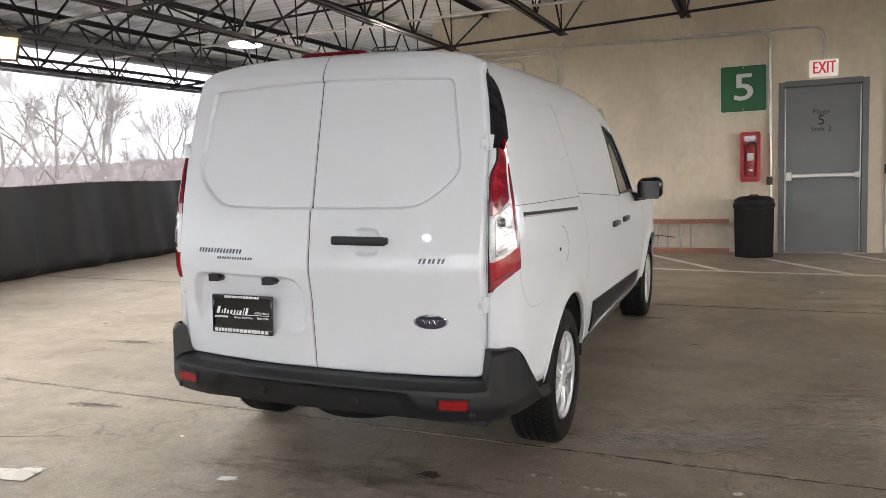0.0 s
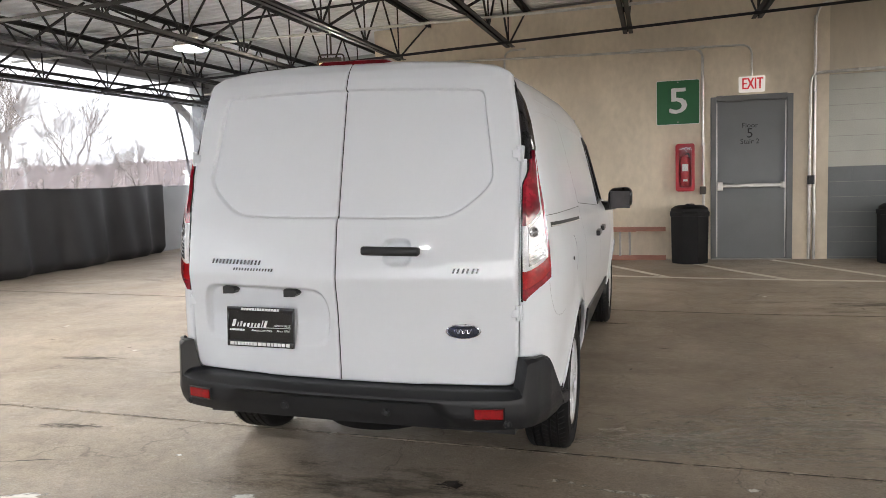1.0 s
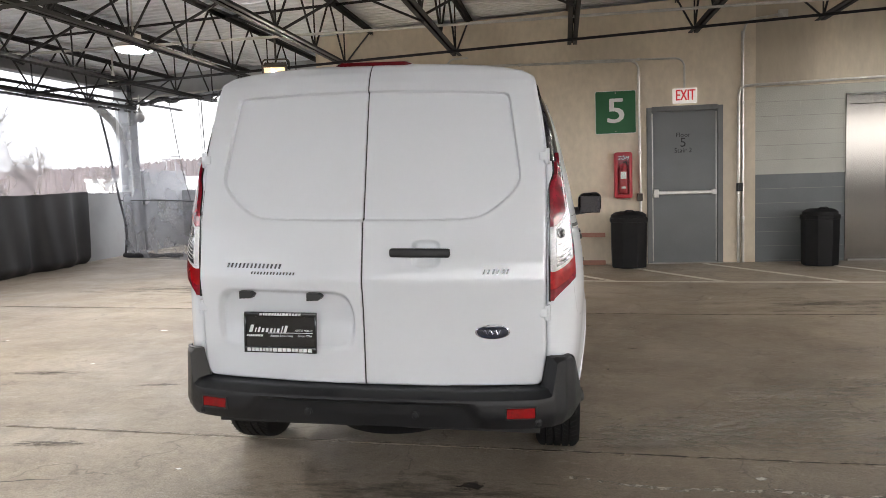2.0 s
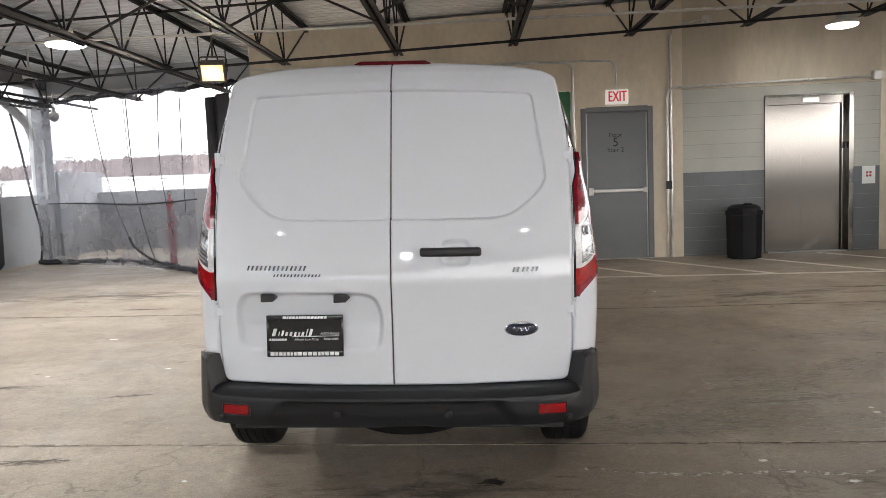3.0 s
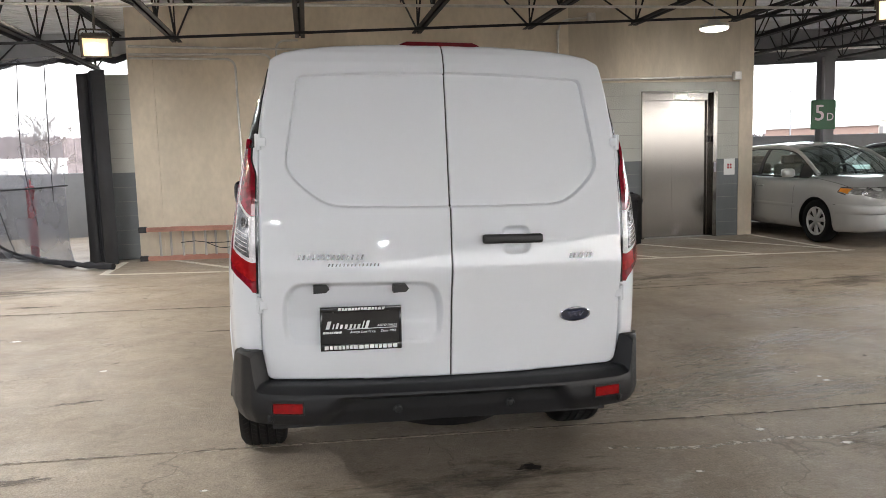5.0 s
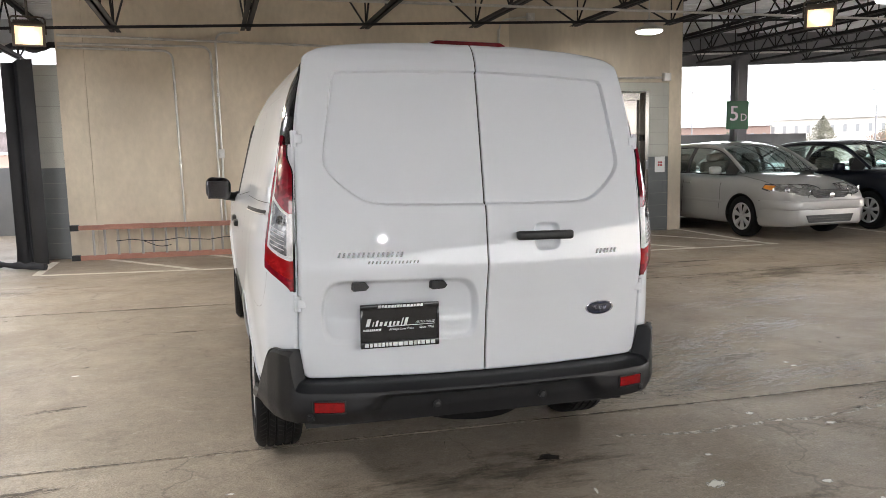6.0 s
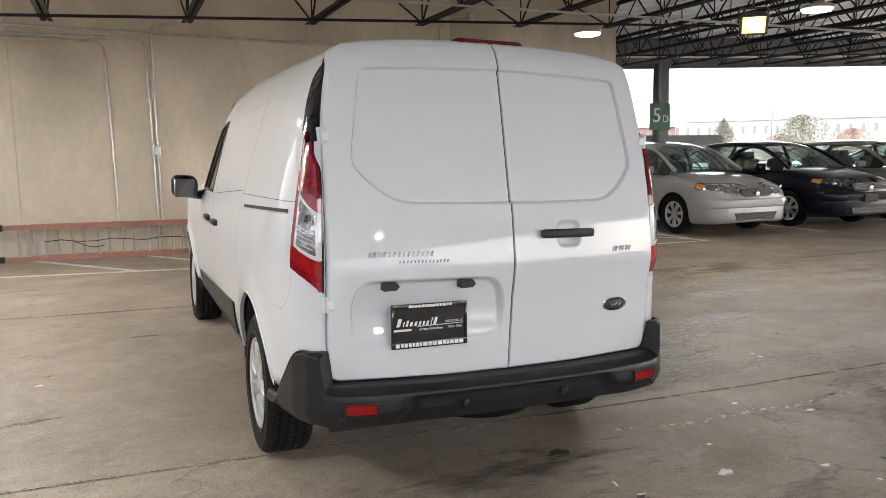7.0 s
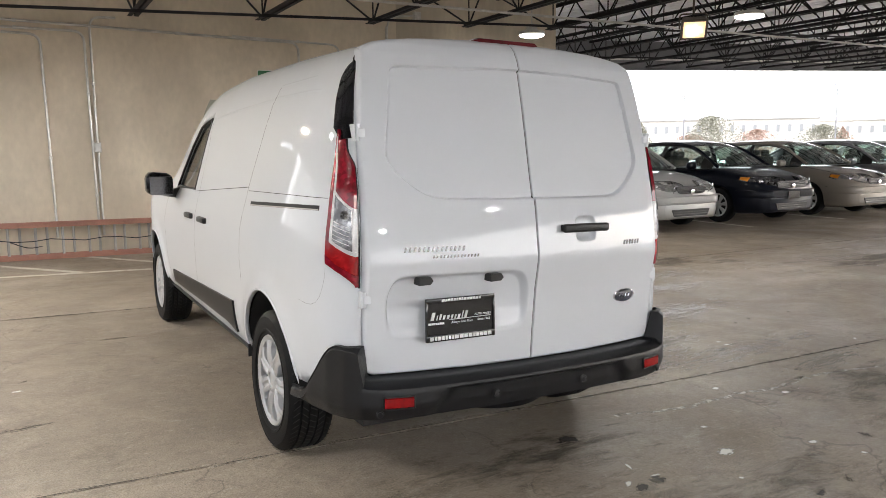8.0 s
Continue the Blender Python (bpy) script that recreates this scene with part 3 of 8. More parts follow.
plain_wall("wall_core_5", 3.50, 6.36, WALL_Y, WALL_Y + W_T, 2.47, ROOF_Z - 0.06, M["concrete_stain_dim"], "beige cast concrete lintel, stained and coloured dimmer")
plain_wall("wall_core_6", 6.36, WR, WALL_Y, WALL_Y + W_T, -0.2, ROOF_Z - 0.06, M["concrete"], "beige concrete corner pier")
plain_wall("wall_core_side", WR - 0.3, WR, WALL_Y + W_T, Y_FAR, -0.2, ROOF_Z - 0.06, M["concrete"], "concrete side wall of the stair core")
plain_wall("wall_core_left", WL, WL + 0.3, WALL_Y + W_T, Y_FAR, -0.2, ROOF_Z - 0.06, M["concrete"], "concrete side wall of the stair core")
plain_wall("wall_stair_back", WL + 0.3, WR - 0.3, WALL_Y + 1.2, WALL_Y + 1.4, -0.2, ROOF_Z - 0.06, M["concrete"], "plain wall inside the stair core")


def block_wall(name, x0, x1, z0, z1, split, label, y=WALL_Y + 0.012):
    """A painted block wall: courses of single blocks over a mortar core."""
    core = lump(name, fresh_box(x0, x1, y + 0.008, y + 0.2, z0, z1), M["mortar"], label, "wall", kind="structure")
    course, length = 0.203, 0.60
    z, row = split - 0.203 * 12, 0
    while z < z1 - 0.01:
        za, zb = max(z, z0), min(z + course, z1)
        if zb - za > 0.02:
            x = x0 - (length / 2 if row % 2 else 0)
            while x < x1 - 0.005:
                xa, xb = max(x, x0), min(x + length, x1)
                if xb - xa > 0.02:
                    bm = fresh_box(xa + 0.001, xb - 0.001, y, y + 0.02, za + 0.0025, zb - 0.0025)
                    part("block", bm, M["block_light"] if za >= split - 0.01 else M["block_dark"], core)
                x += length
        z, row = z + course, row + 1
    return core


block_wall("wall_lift_1", 3.50, EL_X0, -0.1, 2.47, 1.25, "painted block wall, pale above and grey below")
block_wall("wall_lift_2", EL_X1, 6.36, -0.1, 2.47, 1.25, "painted block wall, pale above and grey below")
block_wall("wall_lift_3", EL_X0, EL_X1, EL_Z, 2.47, 1.25, "pale painted block strip over the lift")
block_wall("wall_low_left", -3.50, WL - 0.002, -0.1, 2.66, 1.30, "low painted block wall, pale above and grey below", y=WALL_Y + 0.06)

# parapets
plain_wall("parapet_left", X_LEFT - 0.2, X_LEFT, Y_BACK, 12.2, -0.3, 1.30, M["parapet"], "pale concrete parapet along the open side", 0.012)
plain_wall("parapet_far_left", X_LEFT + 0.0, WL, 12.2, 12.4, -0.3, 1.31, M["parapet"], "pale concrete parapet at the end of the deck", 0.012)
# unseen parapet closing the deck, raised to hold back low sky light
plain_wall("unseen_parapet_back", X_LEFT, X_RIGHT, Y_BACK - 0.2, Y_BACK, -0.3, 1.70, M["parapet"], "unseen concrete parapet that closes the deck and blocks low sky", 0.012)
plain_wall("parapet_far", WR, 13.4, Y_FAR, Y_FAR + 0.2, -0.3, 1.70, M["parapet"], "grey concrete parapet behind the parked cars", 0.012)
plain_wall("parapet_far_low", 13.4, X_RIGHT, Y_FAR, Y_FAR + 0.2, -0.3, 0.92, M["parapet"], "low concrete parapet behind the parked cars", 0.012)
plain_wall("parapet_right", X_RIGHT - 0.2, X_RIGHT, Y_BACK, Y_FAR, -0.3, 1.15, M["parapet"], "concrete parapet at the far side", 0.012)
plain_wall("parapet_pier_1", -7.52, -7.22, 10.75, 12.42, -0.2, 1.71, M["parapet"], "pale concrete pier at the parapet corner", 0.015)

ROOF_END = 10.8
# roof deck with trapezoid ribs that run along x
deck = bmesh.new()
rows, y = [], Y_BACK - 0.4
while y < Y_FAR + 0.5:
    for dy, dz in ((0.0, 0.0), (0.06, 0.0), (0.08, 0.04), (0.135, 0.04)):
        xa = X_LEFT - 0.5 if y < ROOF_END else WL
        rows.append([(xa, y + dy, ROOF_Z + dz + rise(xa)), (X_RIGHT, y + dy, ROOF_Z + dz + rise(X_RIGHT))])
    y += 0.155
grid_surface(deck, rows)
lump("ceiling", deck, M["deck"], "pale ribbed steel roof deck with grime", "ceiling", kind="structure")
cover = fresh_box(X_LEFT - 0.5, WL, Y_BACK - 0.4, ROOF_END + 0.1, ROOF_Z + 0.05, ROOF_Z + 0.2)
box(cover, WL, X_RIGHT, Y_BACK - 0.4, Y_FAR + 0.5, ROOF_Z + 0.05, ROOF_Z + 0.2)
for v in cover.verts:
    v.co.z += rise(v.co.x)
lump("roof_cover", cover, M["parapet"], "flat roof above the steel deck", "roof", kind="structure")


def angle_pair(bm, p0, p1, leg=0.05, gap=0.02, up=True):
    """Two steel angles back to back along y, as a joist chord."""
    (x, y0, z), (_, y1, _) = p0, p1
    s = 1 if up else -1
    for side in (-1, 1):
        xa = x + side * gap / 2
        xb = xa + side * leg
        box(bm, min(xa, xb), max(xa, xb), y0, y1, z, z + 0.007)
        xc = xa + side * 0.007
        box(bm, min(xa, xc), max(xa, xc), y0, y1, min(z, z + s * leg), max(z, z + s * leg) + 0.001)


@functools.lru_cache(None)
def web_mesh(zb, zt, end, r):
    bm = bmesh.new()
    tube(bm, [(0, 0, zb + 0.015), (0, end, zt - 0.015)], r, 6)
    return mesh_of("web_bar", bm, M["steel_dark"])


def joist(x, y0, y1, wall_end):
    """An open-web roof joist along y."""
    zb, zt = 2.94, 3.66
    jo = thing("roof_joist", "black painted open-web steel roof joist", "joist", pose(x, 0, rise(x)), "roof joists")
    bm = bmesh.new()
    angle_pair(bm, (0, y0, zt), (0, y1, zt), up=False)
    part("top_chord", bm, M["steel_dark"], jo)
    yb1 = y1 - 1.42 if wall_end else y1 - 0.5
    bm = bmesh.new()
    angle_pair(bm, (0, y0 + 0.5, zb), (0, yb1, zb))
    part("bottom_chord", bm, M["steel_dark"], jo)
    y = yb1 - 0.12
    first = True
    while y > y0 + 0.8:
        for dy in (-0.61, 0.0, 0.61):
            end = round(min(dy, y1 - 0.02 - y) if not (first and dy > 0) else y1 - 0.1 - y, 3)
            bar = new("web_bar", web_mesh(zb, zt, end, 0.013 if dy else 0.010))
            bar.parent = jo
            bar.matrix_basis = pose(0, y, 0)
        first = False
        y -= 1.22
    return jo


JX0, JSTEP = -0.52, 1.475
k = -4
while JX0 + k * JSTEP < X_RIGHT:
    jx = JX0 + k * JSTEP
    wall_end = jx < WR
    joist(jx, Y_BACK, 10.7 if jx < WL else (WALL_Y + 0.02 if wall_end else Y_FAR), wall_end)
    k += 1


def bridging(y, z, x0, x1, r=0.012):
    bm = bmesh.new()
    box(bm, x0, x1, y - r, y + r, z - 0.003, z + 0.003)
    box(bm, x0, x1, y - r, y - r + 0.005, z - 0.03, z)
    for v in bm.verts:
        v.co.z += rise(v.co.x)
    return lump("bridging_bar", bm, M["steel_dark"], "thin black steel bracing bar tied across the joists", "bracing", group="bracing bars")


for yb in (6.55, 2.6, -1.4, -5.4, -10.0):
    bridging(yb, 2.935, -6.4, X_RIGHT)
    bridging(yb, 3.655, -6.4, X_RIGHT)
bridging(10.2, 2.935, 6.7, X_RIGHT)
for yb in (4.6, 0.6, -3.4):
    for k in range(-4, 16):
        xa = JX0 + k * JSTEP
        bm = bmesh.new()
        tube(bm, [(xa, yb, 2.96 + rise(xa)), (xa + JSTEP, yb, 3.64 + rise(xa))], 0.016, 4)
        tube(bm, [(xa, yb + 0.04, 3.64 + rise(xa)), (xa + JSTEP, yb + 0.04, 2.96 + rise(xa))], 0.016, 4)
        lump("cross_brace", bm, M["steel_dark"], "black steel cross brace between two joists", "bracing", group="cross braces")


def i_beam(name, p, length, h, w, material, label, along="y", t=0.014):
    bm = bmesh.new()
    if along == "y":
        box(bm, -t / 2, t / 2, 0, length, 0, h)
        box(bm, -w / 2, w / 2, 0, length, -t, 0.001)
        box(bm, -w / 2, w / 2, 0, length, h - 0.001, h + t)
    else:
        box(bm, 0, length, -t / 2, t / 2, 0, h)
        box(bm, 0, length, -w / 2, w / 2, -t, 0.001)
        box(bm, 0, length, -w / 2, w / 2, h - 0.001, h + t)
        for v in bm.verts:
            v.co.z += rise(v.co.x)
    return lump(name, bm, material, label, "beam", pose(*p), kind="structure")


i_beam("edge_beam", (X_LEFT - 0.05, Y_BACK, 3.19), 10.8 - Y_BACK, 0.24, 0.2, M["steel_grey"], "grey painted steel edge beam")
# unseen beam, added to cut the sky slot that the rear doors mirror
i_beam("unseen_back_beam", (X_LEFT, Y_BACK + 0.05, 2.90 + rise(X_LEFT)), X_RIGHT - X_LEFT, 0.72, 0.2, M["steel_grey"], "dark grey steel beam over the open end", "x")
i_beam("far_beam", (WR, Y_FAR + 0.1, 2.96 + rise(WR)), X_RIGHT - WR, 0.72, 0.2, M["steel_grey"], "dark grey steel beam over the open end", "x")
i_beam("end_beam", (X_LEFT - 0.4, 10.68, 3.30 + rise(X_LEFT)), WL - X_LEFT + 0.4, 0.42, 0.18, M["steel_pale"], "pale grey steel beam over the open end", "x")


def column(x, y, h, material, label):
    bm = bmesh.new()
    for a, b in ((-0.15, -0.135), (0.135, 0.15)):
        box(bm, -0.13, 0.13, a, b, 0, h)
    box(bm, -0.008, 0.008, -0.136, 0.136, 0, h)
    box(bm, -0.2, 0.2, -0.2, 0.2, 0, 0.03)
    return lump("steel_column", bm, material, label, "column", pose(x, y, ground_z(x, y)), kind="structure")


column(-7.38, 10.55, 3.24, M["steel_pale"], "pale painted steel column at the deck corner")
column(11.2, Y_FAR - 0.2, 3.42, M["steel_grey"], "grey steel column behind the parked cars")
bm = bmesh.new()
tube(bm, bend([(-7.40, 10.36, 1.35), (-7.40, 10.36, 2.50), (-7.40, 9.40, 2.98)], 0.35, 8), 0.075, 10)
lump("column_brace", bm, M["steel_pale"], "pale steel downpipe bent out from the corner column", "pipe", kind="structure", smooth=60)

# slim lattice that carries the netting along the open side
bm = bmesh.new()
for z in (2.98, 2.80):
    tube(bm, [(-7.18, Y_BACK + 0.5, z), (-7.18, 10.6, z)], 0.022, 6)
y = Y_BACK + 0.6
while y < 10.2:
    tube(bm, [(-7.18, y, 2.80), (-7.18, y + 0.3, 2.98)], 0.010, 5)
    tube(bm, [(-7.18, y + 0.3, 2.98), (-7.18, y + 0.6, 2.80)], 0.010, 5)
    y += 0.6
lump("edge_lattice", bm, M["steel_dark"], "slim black steel lattice along the open side", "beam", kind="structure")


# ---- the white van ----
# van frame: x across, y forward from the rear doors, z up
SIDE = [(0.27, 0.76), (0.30, 0.80), (0.36, 0.845), (0.45, 0.866), (0.60, 0.882), (0.80, 0.890), (0.95, 0.886), (1.04, 0.872),
        (1.10, 0.858), (1.16, 0.847), (1.30, 0.816), (1.45, 0.781), (1.56, 0.752), (1.64, 0.722), (1.70, 0.688), (1.750, 0.660),
        (1.785, 0.60), (1.806, 0.50), (1.818, 0.36), (1.828, 0.20), (1.83, 0.0)]
SIDE_Z, SIDE_X = [p[0] for p in SIDE], [p[1] for p in SIDE]
EDGE_Z = [0.27, 0.50, 0.63, 0.84, 1.0, 1.2, 1.4, 1.5, 1.6, 1.68, 1.72, 1.76, 1.79, 1.815]
EDGE_X = [0.72, 0.728, 0.735, 0.733, 0.732, 0.732, 0.728, 0.718, 0.704, 0.688, 0.676, 0.645, 0.56, 0.30]
EDGE_Y = [0.10, 0.088, 0.086, 0.090, 0.094, 0.112, 0.158, 0.184, 0.212, 0.236, 0.250, 0.262, 0.270, 0.276]
CORNER_D = [0.0, 0.015, 0.03, 0.05, 0.08, 0.12, 0.18, 0.26, 0.36, 0.50, 0.7, 10]
CORNER_C = [1.0, 0.80, 0.67, 0.54, 0.40, 0.29, 0.20, 0.12, 0.06, 0.02, 0.0, 0.0]
TOP_Y = [0.0, 0.28, 0.6, 1.2, 2.0, 2.5, 2.8, 3.05, 3.35, 3.7, 3.95, 4.25, 4.55, 4.72, 4.8]
TOP_Z = [1.79, 1.80, 1.822, 1.832, 1.828, 1.80, 1.755, 1.68, 1.53, 1.31, 1.14, 1.06, 0.97, 0.86, 0.7]
AXLES, TYRE_R, ARCH_R = (0.84, 3.902), 0.322, 0.385


def lerp(x, xs, ys):
    return float(np.interp(x, xs, ys))


def eased(v, xs, ys, w=0.10):
    """A broken line with its corners rounded off over a width."""
    return sum(lerp(v + w * o, xs, ys) for o in (-1, -0.5, 0, 0.5, 1)) / 5


def body_point(z, xside, y):
    """The painted skin on the right side, from its height on the plain profile and its place along the van."""
    ye = lerp(z, EDGE_Z, EDGE_Y)
    d = y - ye
    xe = min(lerp(z, EDGE_Z, EDGE_X), xside)
    if xside < 0.30:
        xe = xside
    x = xside - (xside - xe) * lerp(d, CORNER_D, CORNER_C)
    ztop = lerp(y, TOP_Y, TOP_Z)
    zb = min(1.05, ztop - 0.12)
    if z > zb:
        s = (z - zb) / (1.83 - zb)
        zz = zb + s * (ztop - zb)
    else:
        zz = z
    if y > 2.6 and z > 1.05:
        x *= 1 - 0.06 * min(1, (y - 2.6) / 1.2)
    if y > 3.95:
        x *= 1 - 0.22 * ((y - 3.95) / 0.8) ** 2.2
    if z < 0.95:
        for yc in AXLES:
            r = math.hypot(y - yc, z - TYRE_R)
            x += 0.014 * (1 - smooth_step(r, 0.385, 0.50)) * smooth_step(z, 0.30, 0.42)
    if zz > ztop:
        zz = ztop
    return x, y, zz


def skin(y, z):
    """A point on the side of the van and the way out from it."""
    def at(yy, zz):
        return Vector(body_point(zz, lerp(zz, SIDE_Z, SIDE_X), yy))
    p = at(y, z)
    n = (at(y + 0.01, z) - p).cross(at(y, z + 0.01) - p).normalized()
    return p, n if n.x > 0 else -n


def clip_hole(bm, outline, side):
    """Cuts a convex outline of (y, z) out of one side of a skin."""
    inside = [f for f in bm.faces if all(v.co.x * side > 0.3 for v in f.verts)]
    n = len(outline)
    area = sum(outline[i][0] * outline[(i + 1) % n][1] - outline[(i + 1) % n][0] * outline[i][1] for i in range(n))
    if area < 0:
        outline = outline[::-1]
    for i in range(n):
        (ya, za), (yb, zb) = outline[i], outline[(i + 1) % n]
        nor = Vector((0, -(zb - za), yb - ya)).normalized()
        geom = list({v for f in inside for v in f.verts}) + list({e for f in inside for e in f.edges}) + inside
        r = bmesh.ops.bisect_plane(bm, geom=geom, plane_co=(0, ya, za), plane_no=nor, dist=1e-6)
        faces = {g for g in r["geom"] if isinstance(g, bmesh.types.BMFace)} | {f for f in inside if f.is_valid}
        inside = [f for f in faces if (f.calc_center_median() - Vector((0, ya, za))).dot(nor) > 0]
    bmesh.ops.delete(bm, geom=inside, context="FACES")


def arch_outline(yc, r, low=0.2, n=22):
    out = [(yc - r, low)]
    for k in range(n + 1):
        a = math.pi - math.pi * k / n
        out.append((yc + r * math.cos(a), TYRE_R + 0.005 + r * math.sin(a)))
    out.append((yc + r, low))
    return out


FRONT_GLASS = [(2.36, 1.555), (2.44, 1.105), (3.16, 1.105), (3.05, 1.25), (2.86, 1.42), (2.66, 1.53)]


def build_body(van):
    prof = []
    for (z0, x0), (z1, x1) in zip(SIDE, SIDE[1:]):
        n = max(1, round(max(abs(z1 - z0), abs(x1 - x0)) / 0.045))
        prof += [(z0 + (z1 - z0) * k / n, x0 + (x1 - x0) * k / n) for k in range(n)]
    prof.append(SIDE[-1])
    # rounds the profile a little
    for _ in range(2):
        prof = [prof[0]] + [tuple((a[i] + 2 * b[i] + c[i]) / 4 for i in (0, 1)) for a, b, c in zip(prof, prof[1:], prof[2:])] + [prof[-1]]
    ds = [0, 0.008, 0.018, 0.03, 0.045, 0.065, 0.09, 0.12, 0.16, 0.21, 0.27, 0.34, 0.42, 0.5]
    while ds[-1] < 4.64:
        ds.append(ds[-1] + 0.04)
    rows = []
    for z, x in prof:
        ye = lerp(z, EDGE_Z, EDGE_Y)
        rows.append([body_point(z, x, ye + d) for d in ds])
    both = [[(-p[0], p[1], p[2]) for p in row] for row in rows] + [row for row in rows[-2::-1]]
    bm = bmesh.new()
    vs = grid_surface(bm, both)
    bm.faces.new([row[-1] for row in vs])
    bmesh.ops.remove_doubles(bm, verts=bm.verts, dist=0.0005)
    bmesh.ops.recalc_face_normals(bm, faces=bm.faces)
    for side in (-1, 1):
        for yc in AXLES:
            clip_hole(bm, arch_outline(yc, ARCH_R), side)
        clip_hole(bm, FRONT_GLASS, side)
    hid = [f for f in bm.faces if f.calc_center_median().y < 0.50 and f.calc_center_median().z < 0.42]
    bmesh.ops.delete(bm, geom=hid, context="FACES")
    # windscreen opening
    ws = [f for f in bm.faces if 3.10 < f.calc_center_median().y < 3.86 and abs(f.calc_center_median().x) < 0.52 and f.calc_center_median().z > 1.1 and f.normal.z > 0.3]
    bmesh.ops.delete(bm, geom=ws, context="FACES")
    ob = part("body", bm, M["paint"], van, "glossy white steel body shell", smooth=35)
    md = ob.modifiers.new("thickness", "SOLIDIFY")
    md.thickness, md.offset = 0.018, -1
    for side in (-1, 1):
        gb = bmesh.new()
        pts = [skin(y, z) for y, z in FRONT_GLASS]
        fv = [gb.verts.new((side * (p.x - 0.012), p.y, p.z)) for p, n in pts]
        gb.faces.new(fv)
        part("side_window", gb, M["glass"], van, "clear front door glass")
        fr = bmesh.new()
        loop = [(side * (p.x - 0.001), p.y, p.z) for p, n in pts]
        tube(fr, loop + loop[:2], 0.009, 6)
        part("window_seal", fr, M["black"], van, "black rubber window seal", smooth=60)
    gb = bmesh.new()
    wrows = []
    for k in range(8):
        y = 2.98 + 0.90 * k / 7
        zt = lerp(y, TOP_Y, TOP_Z)
        wrows.append([(x, y - 0.10 * (x / 0.6) ** 2, zt - 0.01) for x in np.linspace(-0.66, 0.66, 9)])
    grid_surface(gb, wrows)
    part("windscreen", gb, M["glass"], van, "clear curved windscreen", smooth=60)
    return ob


# rear doors ---------------------------------------------------------------
DOOR_ZS = [0.49, 0.62, 0.78, 0.80, 0.82, 0.84, 0.86, 0.88, 0.90, 0.91, 0.92, 0.93, 0.94, 0.96, 1.00, 1.04, 1.08, 1.12, 1.16, 1.25, 1.40, 1.55, 1.66, 1.72, 1.76, 1.785, 1.80]
DOOR_YS = [0.013, 0.006, -0.0060, -0.0088, -0.0120, -0.0155, -0.0190, -0.0224, -0.0252, -0.0263, -0.0266, -0.0258, -0.0245, -0.0216, -0.0156, -0.0094, -0.0031, 0.0036, 0.0125, 0.034, 0.070, 0.106, 0.136, 0.158, 0.182, 0.208, 0.235]
PANEL = [(0.0, 1.690), (0.575, 1.668), (0.630, 1.312), (0.604, 1.266), (0.490, 1.172), (0.455, 1.158), (0.0, 1.150)]


def poly_depth(x, z, poly):
    """Signed way from a point to the edge of a convex outline, inside positive."""
    best = 1e9
    n = len(poly)
    for i in range(n):
        (xa, za), (xb, zb) = poly[i], poly[(i + 1) % n]
        l = math.hypot(xb - xa, zb - za)
        best = min(best, ((xb - xa) * (za - z) - (xa - x) * (zb - za)) / l)
    return best


def smooth_step(v, a, b):
    s = max(0.0, min(1.0, (v - a) / (b - a)))
    return s * s * (3 - 2 * s)


def soft_min_poly(x, z, poly, k=0.010):
    tot = 0.0
    n = len(poly)
    for i in range(n):
        (xa, za), (xb, zb) = poly[i], poly[(i + 1) % n]
        l = math.hypot(xb - xa, zb - za)
        tot += math.exp(-max(-0.3, ((xb - xa) * (za - z) - (xa - x) * (zb - za)) / l) / k)
    return -k * math.log(tot)


PANEL_FULL = [(-x, z) for x, z in PANEL[::-1] if x > 0] + PANEL
PANEL_FULL = PANEL_FULL if poly_depth(0, 1.4, PANEL_FULL) > 0 else PANEL_FULL[::-1]
RECESS = [(-0.622, 0.876), (-0.066, 0.876), (-0.026, 0.80), (-0.046, 0.630), (-0.636, 0.630), (-0.656, 0.80)]
RECESS = RECESS if poly_depth(-0.3, 0.75, RECESS) > 0 else RECESS[::-1]


def rear_y(x, z):
    y = sum(lerp(z + o, DOOR_ZS, DOOR_YS) for o in (-0.008, -0.004, 0.0, 0.004, 0.008)) / 5 if 0.70 < z < 1.7 else lerp(z, DOOR_ZS, DOOR_YS)
    y += 0.075 * (abs(x) / 0.72) ** 2.3
    if 1.10 < z < 1.74:
        d = soft_min_poly(x, z, PANEL_FULL)
        y += 0.016 * smooth_step(d, -0.0015, 0.0070) + 0.0025 * math.exp(-((d - 0.007) / 0.004) ** 2)
    if x < 0.02 and 0.6 < z < 0.93:
        d = soft_min_poly(x, z, RECESS, 0.020)
        y += 0.034 * smooth_step(d, -0.005, 0.017) * smooth_step(z, 0.60, 0.76)
    return y


def cup_y(x, z):
    """The round hollow behind the door handle."""
    q = ((x - 0.258) / 0.058) ** 4 + ((z - 1.030) / 0.054) ** 4
    return 0.020 * (1 - smooth_step(q, 0.0, 1.15)) if q < 1.2 else 0.0


def door_edge(z):
    x = lerp(z, EDGE_Z, EDGE_X) - 0.007
    low = 0.492
    r = 0.045
    if z < low + r:
        x -= r - math.sqrt(max(0, r * r - (low + r - z) ** 2))
    return x


def door_top(x):
    return lerp(abs(x), [0.0, 0.2, 0.35, 0.45, 0.55, 0.62, 0.66, 0.72], [1.802, 1.800, 1.794, 1.787, 1.776, 1.762, 1.742, 1.69])


